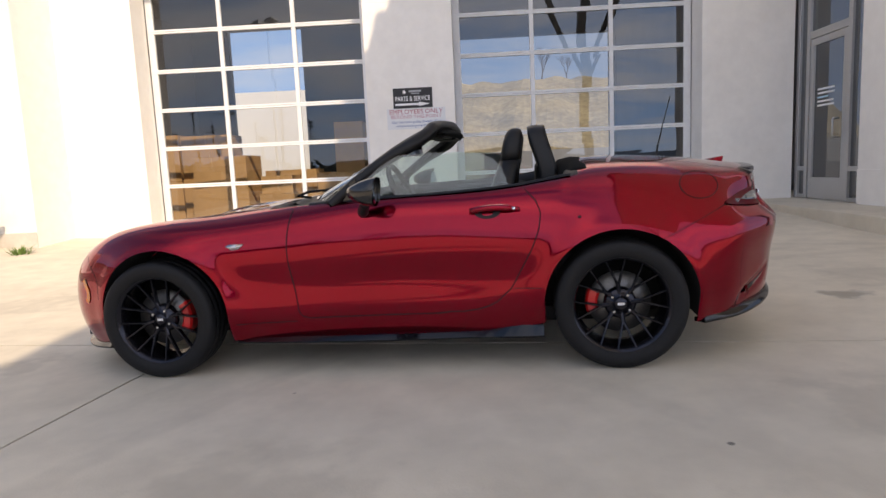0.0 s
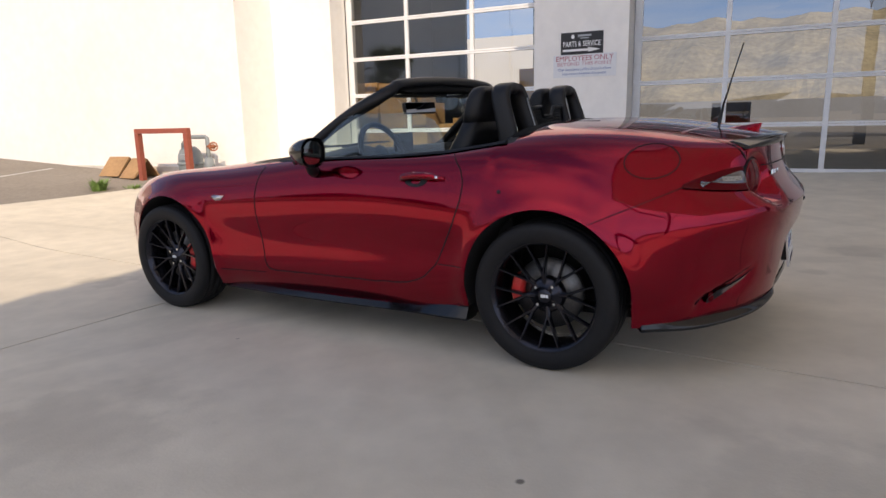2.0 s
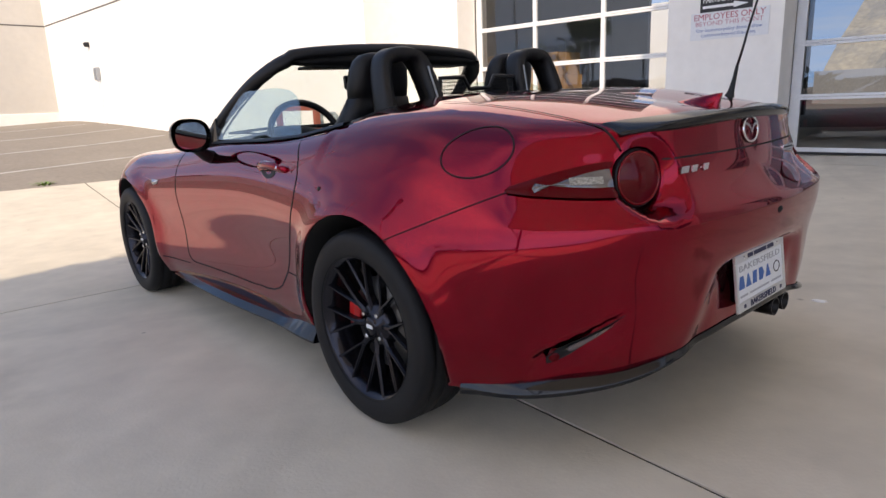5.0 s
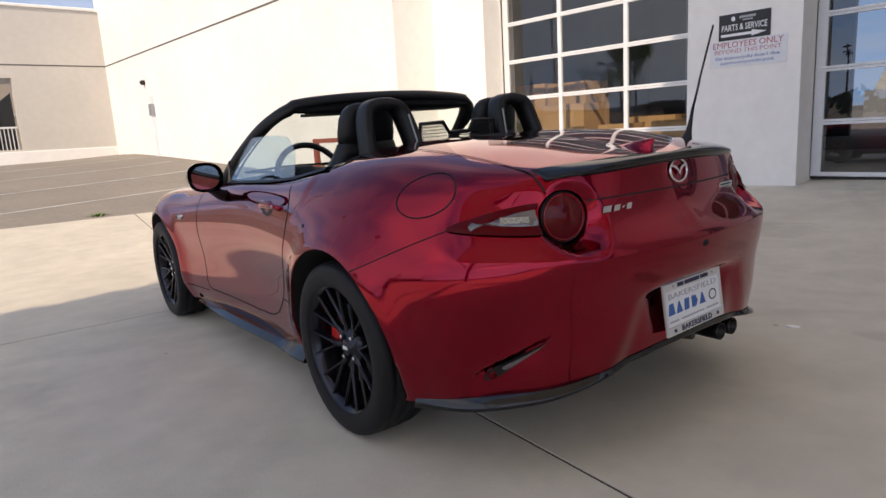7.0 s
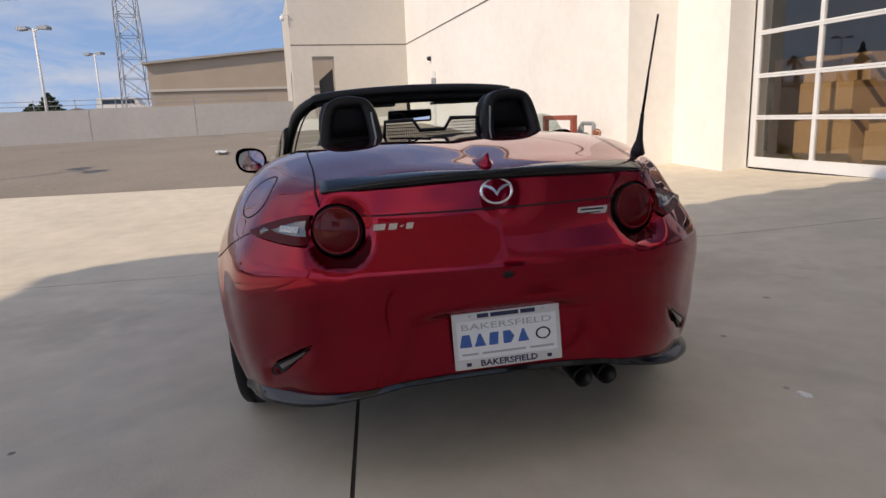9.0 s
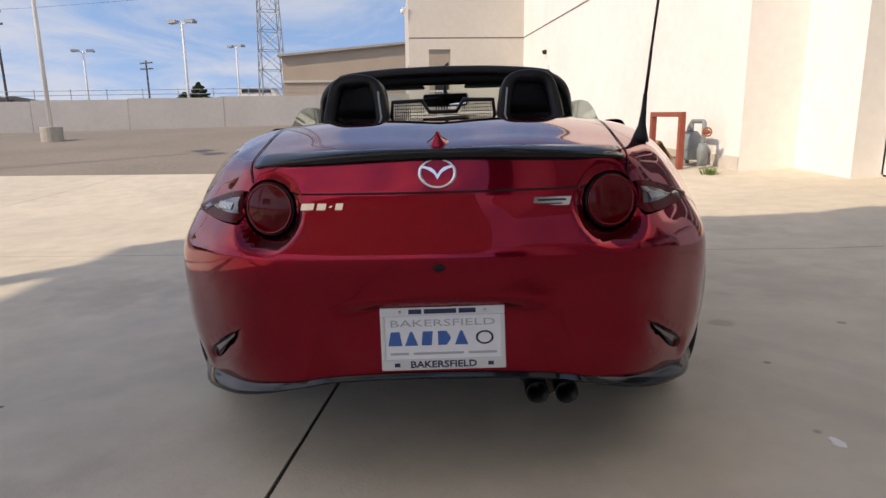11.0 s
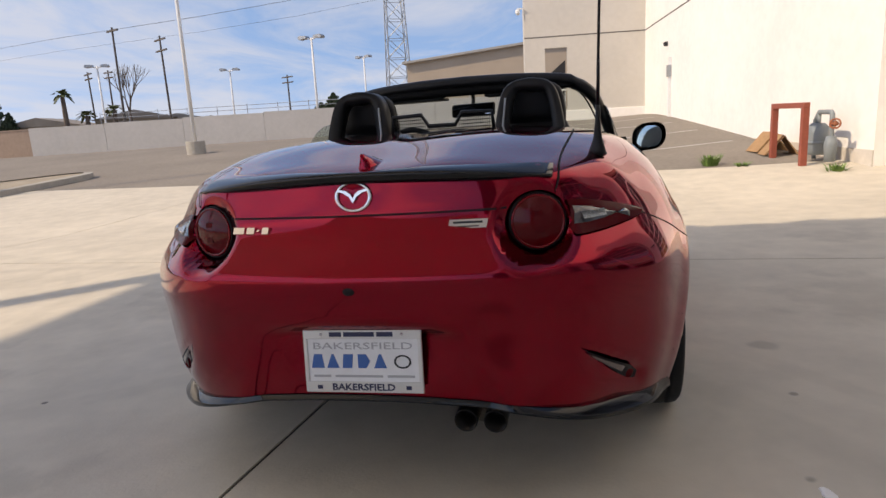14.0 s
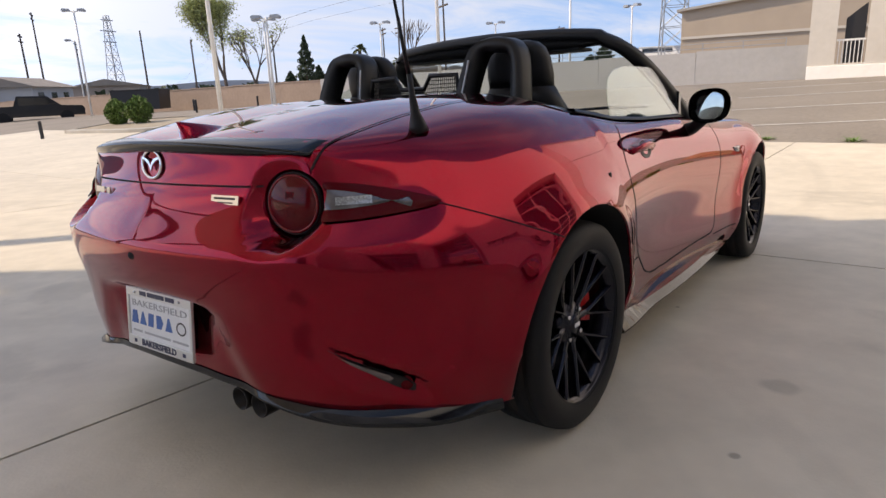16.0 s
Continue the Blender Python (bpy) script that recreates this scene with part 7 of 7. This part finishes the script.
def lamp_post(x, y, zb, top, heads, base, turn, seed):
    lp = thing("street_lamp", "tall white lot lamp post with flat lamp heads", "lamp post", "lot lamp posts", at=pose(x, y, zb, 0, 0, turn))
    h = top - zb
    b = bmesh.new()
    add_tube(b, [(0, 0, 0), (0, 0, h * 0.5), (0, 0, h)], [0.062, 0.054, 0.045], 10)
    part("pole", b, POLE_WHITE, lp, smooth=True)
    if base:
        b = lathe([(0.0, 0.0), (0.29, 0.0), (0.30, -0.02), (0.30, -base), (0.30, -base - 0.3)], 20)
        part("footing", moved(b, pose(0, 0, base - 0.02, 90)), KERB, lp, smooth=False)
    for s in heads:
        b = bmesh.new()
        add_tube(b, [(0, 0, h - 0.1), (s * 0.25, 0, h - 0.02), (s * 0.35, 0, h)], 0.03, 6)
        part("arm", b, POLE_WHITE, lp, smooth=True)
        b = bmesh.new()
        add_prism(b, [(0.0, -0.05), (0.42, -0.09), (0.46, 0.0), (0.38, 0.08), (0.05, 0.06)], -0.18, 0.18, "y")
        part("lamp_head", moved(b, Matrix.Translation((s * 0.18, 0, h + 0.02)) @ (pose(0, 0, 0) if s > 0 else pose(0, 0, 0, 0, 0, 180))), STEEL, lp)
    return lp


lamp_post(-16.0, -10.1, height(-16.0, -10.1), 8.6, (-1, 1), 0.42, 20, 0)
lamp_post(-26.2, -9.2, 0.2, 5.1, (-1, 1), 0, 75, 1)
lamp_post(-37.6, -18.6, 0.0, 5.0, (-1, 1), 0, 100, 2)
lamp_post(-40.4, -10.2, 0.0, 5.5, (-1, 1), 0, 60, 3)
lamp_post(-31.0, -23.4, 0.0, 5.05, (-1, 1), 0, 110, 4)
lamp_post(-18.2, -20.2, 0.45, 4.3, (-1, 1), 0.10, 120, 5)
lamp_post(-8.0, -11.7, height(-8.0, -11.7), 7.6, (-1, 1), 0.40, 30, 6)
lamp_post(-19.8, -37.4, -0.1, 6.3, (-1, 1), 0.12, 140, 7)
lamp_post(-27.1, -50.5, -0.3, 5.8, (-1,), 0, 140, 8)
lamp_post(-23.5, -25.8, 0.35, 5.0, (-1, 1), 0.09, 120, 9)


def lattice(name, label, x, y, z0, z1, w0, w1, bays, r, turn):
    tw_ = thing(name, label, "tower", at=pose(x, y, 0, 0, 0, turn))
    legs = [(-1, -1), (1, -1), (1, 1), (-1, 1)]
    at_ = lambda t, c: Vector((c[0] * (w0 + (w1 - w0) * t) / 2, c[1] * (w0 + (w1 - w0) * t) / 2, z0 + (z1 - z0) * t))
    for c in legs:
        part("leg", add_tube(bmesh.new(), [at_(0, c), at_(1, c)], r, 6), STEEL, tw_)
    b = bmesh.new()
    for k in range(bays):
        t0, t1 = k / bays, (k + 1) / bays
        for i in range(4):
            a, c = legs[i], legs[(i + 1) % 4]
            add_tube(b, [at_(t0, a), at_(t1, c)], r * 0.5, 4, False)
            add_tube(b, [at_(t0, c), at_(t1, a)], r * 0.5, 4, False)
            add_tube(b, [at_(t1, a), at_(t1, c)], r * 0.5, 4, False)
    tagged(part("bracing", b, STEEL, tw_), kind="stuff")
    return tw_


lattice("radio_tower", "tall galvanised lattice tower beyond the lot wall", -55.6, -10.7, 0.0, 30.0, 2.3, 0.35, 18, 0.05, 20)
pylon = lattice("power_pylon", "distant steel transmission pylon", -131.5, -209.3, 0.0, 28.5, 4.6, 1.2, 9, 0.13, 15)
for z, w in ((27.0, 2.6), (23.5, 3.4), (20.0, 2.9)):
    part("crossarm", box_bm(-w, w, -0.2, 0.2, z, z + 0.3), STEEL, pylon)


def utility_pole(x, y, top, tilt, arms):
    up = thing("utility_pole", "dark wooden utility pole with crossarms", "utility pole", "utility poles", at=pose(x, y, 0, 0, tilt, 55))
    part("pole", add_tube(bmesh.new(), [(0, 0, 0), (0, 0, top)], [0.14, 0.09], 8), WOODPOLE, up)
    for z in arms:
        part("crossarm", box_bm(-1.2, 1.2, -0.07, 0.07, top - z - 0.08, top - z + 0.08), WOODPOLE, up)
    return up


utility_pole(-55.0, -37.9, 11.2, 1.5, (0.3,))
utility_pole(-61.6, -36.8, 11.2, -1.0, (0.4, 1.5))
utility_pole(-81.3, -30.7, 8.0, 0, (0.3, 1.0))
for x, y, t in ((-75, -55, 9.5), (-52, -68, 8.0), (-50, -75, 9.5), (-42, -76, 8.0), (-38, -80, 9.0), (-33, -84, 9.5), (-60, -62, 8.5), (-46, -92, 13.0), (-30, -88, 11.0), (-26, -75, 10.5), (-23, -78, 8.5), (-70, -49, 9.0)):
    utility_pole(x, y, t, random.uniform(-2, 2), (0.3, 0.9))
# overhead wires
wires = thing("power_lines", "thin overhead wires across the sky", "wires")
for z, dy in ((11.0, 0.0), (11.1, 1.0), (9.8, 0.5)):
    pts = [Vector((-55 + 30 * t, -37.5 + 80 * t + dy, z + 8 * t - 3.0 * math.sin(math.pi * t))) for t in steps(-1.0, 1.0, 16)]
    part("wire", add_tube(bmesh.new(), pts, 0.009, 4, False), BLACK_METAL, wires)

# tan metal building behind the wall
mb = thing("warehouse", "low taupe metal warehouse beyond the lot wall", "building")
bx0, bx1, by0, by1 = -72.0, -46.0, -8.2, 14.0
b = prism_bm([(by0, 0), (by1, 0), (by1, 6.15), (by0 + 9, 6.15), (by0, 5.35)], bx1 - 0.2, bx1, "x")
part("wall", b, TAUPE, mb)
part("side_wall", box_bm(bx0, bx1 - 0.05, by0, by0 + 0.3, 0, 5.2), TAUPE, mb)
part("roof", prism_bm([(by0 - 0.3, 5.30), (by0 + 9, 6.15), (by1 + 0.3, 6.15), (by1 + 0.3, 6.3), (by0 + 9, 6.32), (by0 - 0.3, 5.46)], bx0, bx1 + 0.35, "x"), mat("pale_metal_roof", (0.40, 0.37, 0.33), 0.5, 0.2), mb)
part("band", box_bm(bx1 + 0.05, bx1 + 0.12, by0, by1, 3.45, 3.62), mat("pale_trim", (0.55, 0.50, 0.43), 0.7), mb)

# white van behind the wall
vn = thing("van", "white van parked beyond the lot wall", "van", at=pose(-63.5, -13.0, 1.9, 0, 0, 85))
part("body", prism_bm([(-2.4, 0.3), (2.4, 0.3), (2.4, 1.0), (1.5, 1.15), (1.0, 1.9), (-2.3, 1.95), (-2.4, 1.2)], -0.95, 0.95, "y"), POLE_WHITE, vn)
part("window", prism_bm([(-2.0, 1.35), (1.0, 1.35), (0.85, 1.75), (-2.0, 1.8)], -0.96, 0.96, "y"), GLOSS_BLACK, vn)
for x in (-1.5, 1.5):
    for s in (-1, 1):
        part("wheel", moved(lathe([(0.0, -0.1), (0.33, -0.1), (0.33, 0.1), (0.0, 0.1)], 16), Matrix.Translation((x, s * 0.85, 0.33))), RUBBER, vn)

# dark pickup at the far side
pu = thing("pickup", "dark pickup truck parked by the block wall", "pickup", at=pose(-19.6, -43.4, height(-19.6, -43.4) - 0.28, 0, 0, 152))
CAR_DARK = mat("dark_blue_black_paint", (0.008, 0.010, 0.014), 0.30, spec=0.3, coat=0.2)
part("body", prism_bm([(-2.8, 0.45), (2.8, 0.45), (2.85, 0.85), (2.7, 1.05), (1.5, 1.12), (0.75, 1.72), (-0.9, 1.76), (-1.15, 1.15), (-2.8, 1.12)], -0.95, 0.95, "y"), CAR_DARK, pu)
part("window", prism_bm([(-0.85, 1.18), (1.25, 1.18), (0.72, 1.62), (-0.82, 1.66)], -0.96, 0.96, "y"), GLOSS_BLACK, pu)
for x in (-1.75, 1.75):
    for s in (-1, 1):
        part("wheel", moved(lathe([(0.0, -0.13), (0.38, -0.13), (0.40, 0.0), (0.38, 0.13), (0.0, 0.13)], 18), Matrix.Translation((x, s * 0.85, 0.40))), RUBBER, pu)
# dark skip beside the wall
dz = height(-22.2, -35.8)
dp = thing("skip", "dark steel refuse skip standing by the block wall", "skip", at=pose(-22.2, -35.8, dz + 0.12, 0, 0, 123))
part("tub", prism_bm([(-1.40, 0.1), (1.40, 0.1), (1.48, 1.25), (-1.48, 1.25)], -0.9, 0.9, "y"), BLACK_METAL, dp)
part("lid", box_bm(-1.51, 1.51, -0.94, 0.94, 1.25, 1.32, 0.01), BLACK_METAL, dp)
part("hooks", box_bm(-1.0, 1.0, 0.9, 0.96, 0.8, 0.9), STEEL, dp)

# kerbed islands
for name, pts, h in (("kerb_island", [(-10.6, -23.8), (-13.6, -24.8), (-14.6, -21.6), (-12.9, -18.6), (-11.4, -17.6), (-10.4, -19.2)], 0.13), ("kerb_island", [(-7.0, -13.4), (-9.4, -12.9), (-11.2, -10.9), (-10.9, -10.2), (-9.4, -10.4), (-7.2, -11.0)], 0.14)):
    isl = thing(name, "raised island with a pale concrete kerb", "kerb", "kerb islands", kind="structure")
    zz = min(height(x, y) for x, y in pts)
    sm = [tuple(p) for p in spline([list(p) for p in pts + [pts[0]]], 5)][:-1]
    cx, cy = sum(p[0] for p in sm) / len(sm), sum(p[1] for p in sm) / len(sm)
    b = bmesh.new()
    outer = [(x, y) for x, y in sm]
    inner = [(cx + (x - cx) * 0.90, cy + (y - cy) * 0.90) for x, y in sm]
    O0 = [b.verts.new((x, y, height(x, y) - 0.05)) for x, y in outer]
    O1 = [b.verts.new((x, y, height(x, y) + h - 0.02)) for x, y in outer]
    I1 = [b.verts.new((x, y, height(x, y) + h)) for x, y in inner]
    m_ = len(sm)
    for k in range(m_):
        q = (k + 1) % m_
        b.faces.new((O0[k], O0[q], O1[q], O1[k]))
        b.faces.new((O1[k], O1[q], I1[q], I1[k]))
    part("kerb", b, KERB, isl)
    b = bmesh.new()
    b.faces.new([b.verts.new((x, y, height(x, y) + h - 0.025)) for x, y in inner])
    part("fill", b, EARTH, isl)
# bollard posts
for x, y in ((-9.2, -22.7), (-24.0, -27.5), (-21.5, -30.0), (-18.5, -26.0)):
    bo = thing("bollard", "short dark post at the edge of the lot", "bollard", "short posts", at=pose(x, y, height(x, y)))
    part("post", add_tube(bmesh.new(), [(0, 0, -0.1), (0, 0, 0.60), (0, 0, 0.63)], [0.06, 0.06, 0.03], 10), BLACK_METAL, bo)


# ---------- planting ----------
def leaf_mat(name, col):
    m = mat(name, col, 0.75)
    nt = m.node_tree
    geo = nt.nodes.new("ShaderNodeNewGeometry")
    r = nt.nodes.new("ShaderNodeMapRange")
    r.inputs["To Min"].default_value = 0.55
    r.inputs["To Max"].default_value = 1.5
    nt.links.new(geo.outputs["Random Per Island"], r.inputs["Value"])
    vm = nt.nodes.new("ShaderNodeVectorMath")
    vm.operation = "SCALE"
    vm.inputs[0].default_value = col
    nt.links.new(r.outputs[0], vm.inputs["Scale"])
    nt.links.new(vm.outputs[0], nt.nodes["Principled BSDF"].inputs["Base Color"])
    return m


LEAF_SPRING = leaf_mat("young_yellow_green_leaf", (0.30, 0.33, 0.12))
LEAF_DARK = leaf_mat("dark_conifer_needles", (0.035, 0.055, 0.025))
LEAF_BUSH = leaf_mat("bright_shrub_leaf", (0.09, 0.15, 0.025))
LEAF_PALM = leaf_mat("palm_frond", (0.09, 0.11, 0.04))
BARK = mat("grey_brown_bark", (0.13, 0.10, 0.08), 0.9, big=(3.0, 0.2), small=(20.0, 0.2))


def add_leaf(b, p, size, rnd):
    a = Vector((rnd.gauss(0, 1), rnd.gauss(0, 1), rnd.gauss(0, 1))).normalized()
    c = a.orthogonal().normalized()
    d = a.cross(c)
    b.faces.new([b.verts.new(p + size * v) for v in (c, 0.55 * d, -c, -0.55 * d)])


def tree(name, label, x, y, z, h, spread, material, leaves, size, seed, lift=0.0, category="tree"):
    """Trunk and limbs from repeated forking, with leaves near the twigs."""
    rnd = random.Random(seed)
    t = thing(name, label, category, "trees", at=pose(x, y, z))
    b = bmesh.new()
    tips = []

    def grow(p, d, length, r, depth):
        q = p + d * length
        mid = p + d * length * 0.5 + Vector((rnd.uniform(-1, 1), rnd.uniform(-1, 1), 0)) * length * 0.05
        add_tube(b, [p, mid, q], [r, r * 0.85, r * 0.68], 6 if depth > 3 else 4, False)
        if depth <= 3:
            tips.extend((mid, q))
        if depth == 0:
            return
        for k in range(3 if depth > 2 else 2):
            nd = (d + Vector((rnd.uniform(-1, 1), rnd.uniform(-1, 1), rnd.uniform(-0.1, 0.75))) * spread).normalized()
            grow(q, nd, length * rnd.uniform(0.66, 0.86), r * 0.62, depth - 1)

    grow(Vector((0, 0, -0.1)), Vector((0, 0, 1)), h * 0.27, h * 0.022, 5)
    part("trunk", b, BARK, t)
    if leaves:
        b = bmesh.new()
        for _ in range(leaves):
            p = rnd.choice(tips) + Vector((rnd.gauss(0, 1), rnd.gauss(0, 1), rnd.gauss(0, 1))) * h * 0.035
            add_leaf(b, p, size * rnd.uniform(0.5, 1.2), rnd)
        part("crown", b, material, t)
    return t


tree("tree", "tall deciduous tree with thin fresh yellow-green leaves", -27.0, -33.5, height(-27, -33.5), 7.2, 0.27, LEAF_SPRING, 14000, 0.065, 17)
tree("tree", "bare deciduous tree with a few first leaves", -27.2, -30.9, height(-27, -30.9), 5.6, 0.44, LEAF_SPRING, 900, 0.08, 12)
tree("tree", "bare leafless tree beyond the lot", -59.5, -40.1, 1.5, 7.6, 0.42, LEAF_SPRING, 0, 0.1, 13)
tree("tree", "bare leafless tree standing on the bank", 6.6, 47.0, 7.2, 3.0, 0.55, LEAF_SPRING, 0, 0.1, 14)
tree("tree", "bare leafless tree standing on the bank", 8.6, 48.0, 7.2, 2.6, 0.6, LEAF_SPRING, 0, 0.1, 15)


def conifer(x, y, z, h, w, seed):
    rnd = random.Random(seed)
    t = thing("conifer", "narrow dark green conifer", "tree", "trees", at=pose(x, y, z))
    part("trunk", add_tube(bmesh.new(), [(0, 0, 0), (0, 0, h * 0.95)], [0.16, 0.03], 6), BARK, t)
    b = bmesh.new()
    for _ in range(2600):
        f = rnd.random() ** 1.25
        rr = w * (1 - f) ** 0.75 * (0.55 + 0.45 * rnd.random()) * (1 + 0.25 * math.sin(f * 40 + rnd.random()))
        a = rnd.uniform(0, 6.283)
        add_leaf(b, Vector((rr * math.cos(a), rr * math.sin(a), h * (0.06 + 0.94 * f))), 0.16, rnd)
    part("crown", b, LEAF_DARK, t)


conifer(-56.0, -52.9, 1.6, 5.9, 1.35, 1)
conifer(-60.0, -54.5, 1.6, 2.6, 1.0, 2)
conifer(-58.0, -57.5, 1.6, 2.0, 1.0, 3)
conifer(-80.0, -24.2, 2.2, 3.0, 1.9, 4)
conifer(-82.0, -26.6, 2.2, 1.9, 1.7, 5)


def palm(x, y, z, h, seed):
    rnd = random.Random(seed)
    t = thing("palm_tree", "fan palm with a shaggy crown", "palm", "palms", at=pose(x, y, z))
    part("trunk", add_tube(bmesh.new(), [(0, 0, 0), (0, 0, h)], [0.30, 0.2], 8), BARK, t)
    b = bmesh.new()
    for k in range(34):
        a, up = rnd.uniform(0, 6.283), rnd.uniform(-0.5, 1.2)
        d = Vector((math.cos(a), math.sin(a), up)).normalized()
        p0 = Vector((0, 0, h))
        L = rnd.uniform(0.9, 1.3)
        side = d.cross(Vector((0, 0, 1))).normalized() * 0.22
        p1 = p0 + d * L * 0.6
        p2 = p0 + d * L + Vector((0, 0, -0.35))
        v = [b.verts.new(q) for q in (p0, p1 + side, p2 + side * 0.5, p2 - side * 0.5, p1 - side)]
        b.faces.new(v)
    part("crown", b, LEAF_PALM, t)


palm(-60.1, -47.9, 1.5, 4.2, 1)
palm(-61.3, -46.3, 1.5, 2.0, 2)
palm(-60.5, -42.5, 1.5, 2.4, 3)
palm(-30.0, -78.0, 0.0, 6.5, 4)


def shrub(x, y, w, h, seed):
    rnd = random.Random(seed)
    t = thing("bush", "rounded bright green clipped bush on the island", "bush", "bushes on the island", at=pose(x, y, height(x, y) + 0.08))
    b = bmesh.new()
    for k in range(5):
        a = 1.256 * k
        add_tube(b, [(0, 0, 0), (0.15 * math.cos(a), 0.15 * math.sin(a), h * 0.45)], [0.03, 0.015], 5)
    part("stems", b, BARK, t)
    b = bmesh.new()
    for _ in range(2600):
        d = Vector((rnd.gauss(0, 1), rnd.gauss(0, 1), rnd.gauss(0, 1))).normalized()
        r = (0.72 + 0.32 * rnd.random()) * (1 + 0.10 * math.sin(5 * d.x + seed) + 0.08 * math.sin(7 * d.y + 3 * d.z))
        add_leaf(b, Vector((d.x * w * r, d.y * w * r, h * 0.54 + d.z * h * 0.5 * r)), 0.055, rnd)
    part("foliage", b, LEAF_BUSH, t)


shrub(-12.45, -23.1, 0.50, 0.92, 1)
shrub(-12.6, -21.9, 0.52, 0.98, 2)

# far houses, greenery and hills
for i, (x, y, w, d, h, turn, col) in enumerate(((-70, -46, 12, 8, 3.0, 30, (0.34, 0.30, 0.25)), (-66, -54, 10, 8, 2.6, 20, (0.40, 0.36, 0.30)), (-92, -36, 14, 9, 2.4, 20, (0.30, 0.25, 0.20)), (-85, -22, 16, 8, 2.4, 10, (0.38, 0.31, 0.24)), (-30, -66, 9, 6, 2.6, 40, (0.42, 0.42, 0.42)), (-104, -60, 16, 9, 3.4, 30, (0.34, 0.30, 0.27)), (-60, -98, 18, 9, 3.2, 50, (0.33, 0.28, 0.24)))):
    hs = thing("house", "distant low house with a shallow roof", "house", "distant houses", at=pose(x, y, 0, 0, 0, turn))
    part("wall", box_bm(-w / 2, w / 2, -d / 2, d / 2, -1, h), mat("house_wall", col, 0.9, big=(0.4, 0.08)), hs)
    part("roof", prism_bm([(-d / 2 - 0.5, h), (0, h + 1.0), (d / 2 + 0.5, h)], -w / 2 - 0.4, w / 2 + 0.4, "x"), mat("shingle_roof", (0.27, 0.235, 0.20), 0.9, big=(0.8, 0.15)), hs)
    for k in range(3):
        part("window", box_bm(-w / 2 + 1.2 + k * w / 3.2, -w / 2 + 2.4 + k * w / 3.2, -d / 2 - 0.03, d / 2 + 0.03, h - 1.6, h - 0.5), GLOSS_BLACK, hs)
rnd = random.Random(9)
b = bmesh.new()
for k in range(150):
    a = radians(rnd.uniform(92, 175))
    D = rnd.uniform(95, 190)
    cx, cy = -math.sin(a) * D, math.cos(a) * D
    R = rnd.uniform(1.2, 3.0)
    for _ in range(45):
        d = Vector((rnd.gauss(0, 1), rnd.gauss(0, 1), abs(rnd.gauss(0, 0.8)))).normalized()
        add_leaf(b, Vector((cx, cy, 0.6)) + Vector((d.x * R * 1.3, d.y * R * 1.3, d.z * R)), 0.75, rnd)
tagged(link_bm("far_trees", b, LEAF_DARK), "distant dark greenery along the horizon", "trees", kind="stuff")
# hills on the horizon: a blue-grey colour stands in for the haze
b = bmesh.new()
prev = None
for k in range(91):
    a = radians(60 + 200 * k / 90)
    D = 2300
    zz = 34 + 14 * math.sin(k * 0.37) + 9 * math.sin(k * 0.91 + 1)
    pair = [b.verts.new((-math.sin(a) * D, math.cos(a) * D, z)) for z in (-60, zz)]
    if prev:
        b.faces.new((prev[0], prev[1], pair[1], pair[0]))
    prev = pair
tagged(link_bm("backdrop", b, mat("haze_tinted_hills", (0.34, 0.37, 0.41), 1.0, big=(0.004, 0.1))), "low hazy hills on the horizon", "hills", kind="structure")
# dry bank behind the workshop's open back
b = bmesh.new()
rows = []
for i in range(61):
    x = -6 + 30 * i / 60
    rows.append([b.verts.new((x, y + 0.5 * math.sin(x * 0.9), z + 0.16 * math.sin(x * 0.8 + y) + 0.12 * math.sin(x * 2.3 + y * 1.7))) for y, z in ((33.9, 0.0), (34.2, 1.75), (37, 3.3), (40, 4.9), (43, 6.2), (46, 7.3), (50, 7.7), (70, 8.0))])
for u, v in zip(rows, rows[1:]):
    for k in range(7):
        b.faces.new((u[k], v[k], v[k + 1], u[k + 1])).smooth = True
tagged(link_bm("bank", b, BANK), "dry grassy earth bank behind the workshop", "bank", kind="structure")
tagged(link_bm("wall_yard", box_bm(-6, 24, 33.3, 33.5, -0.3, 1.75), LOTWALL), "low grey concrete wall at the foot of the bank", "wall", kind="structure")

# crumpled paper lying on the asphalt
b = bmesh.new()
rp_ = random.Random(3)
grid = [[b.verts.new((-13.6 + 0.11 * i + rp_.uniform(-0.03, 0.03), -1.9 + 0.05 * k + rp_.uniform(-0.02, 0.02), height(-13.6, -1.9) + 0.005 + abs(rp_.gauss(0, 0.03)))) for k in range(6)] for i in range(7)]
for u, v in zip(grid, grid[1:]):
    for k in range(5):
        b.faces.new((u[k], v[k], v[k + 1], u[k + 1]))
tagged(link_bm("scrap_paper", b, PLATE_WHITE), "crumpled white paper lying on the asphalt", "paper")

# spalled chip in the apron, with a pale flake lying in it
ch = thing("concrete_chip", "small pale flake of concrete broken from the apron", "debris", at=pose(1.979, 1.101, height(1.979, 1.101), 0, 0, 12))
b = bmesh.new()
rnd = random.Random(41)
low, high = [], []
for k in range(11):
    a = 2 * math.pi * k / 11
    f = rnd.uniform(0.7, 1.15)
    p = Vector((0.038 * f * math.cos(a), 0.019 * f * math.sin(a), 0))
    low.append(b.verts.new(p + Vector((0, 0, -0.004))))
    high.append(b.verts.new(p * 0.8 + Vector((0, 0, 0.0035 + rnd.uniform(0, 0.003)))))
b.faces.new(high)
for k in range(11):
    b.faces.new((low[k], low[(k + 1) % 11], high[(k + 1) % 11], high[k]))
part("flake", b, STUCCO, ch)
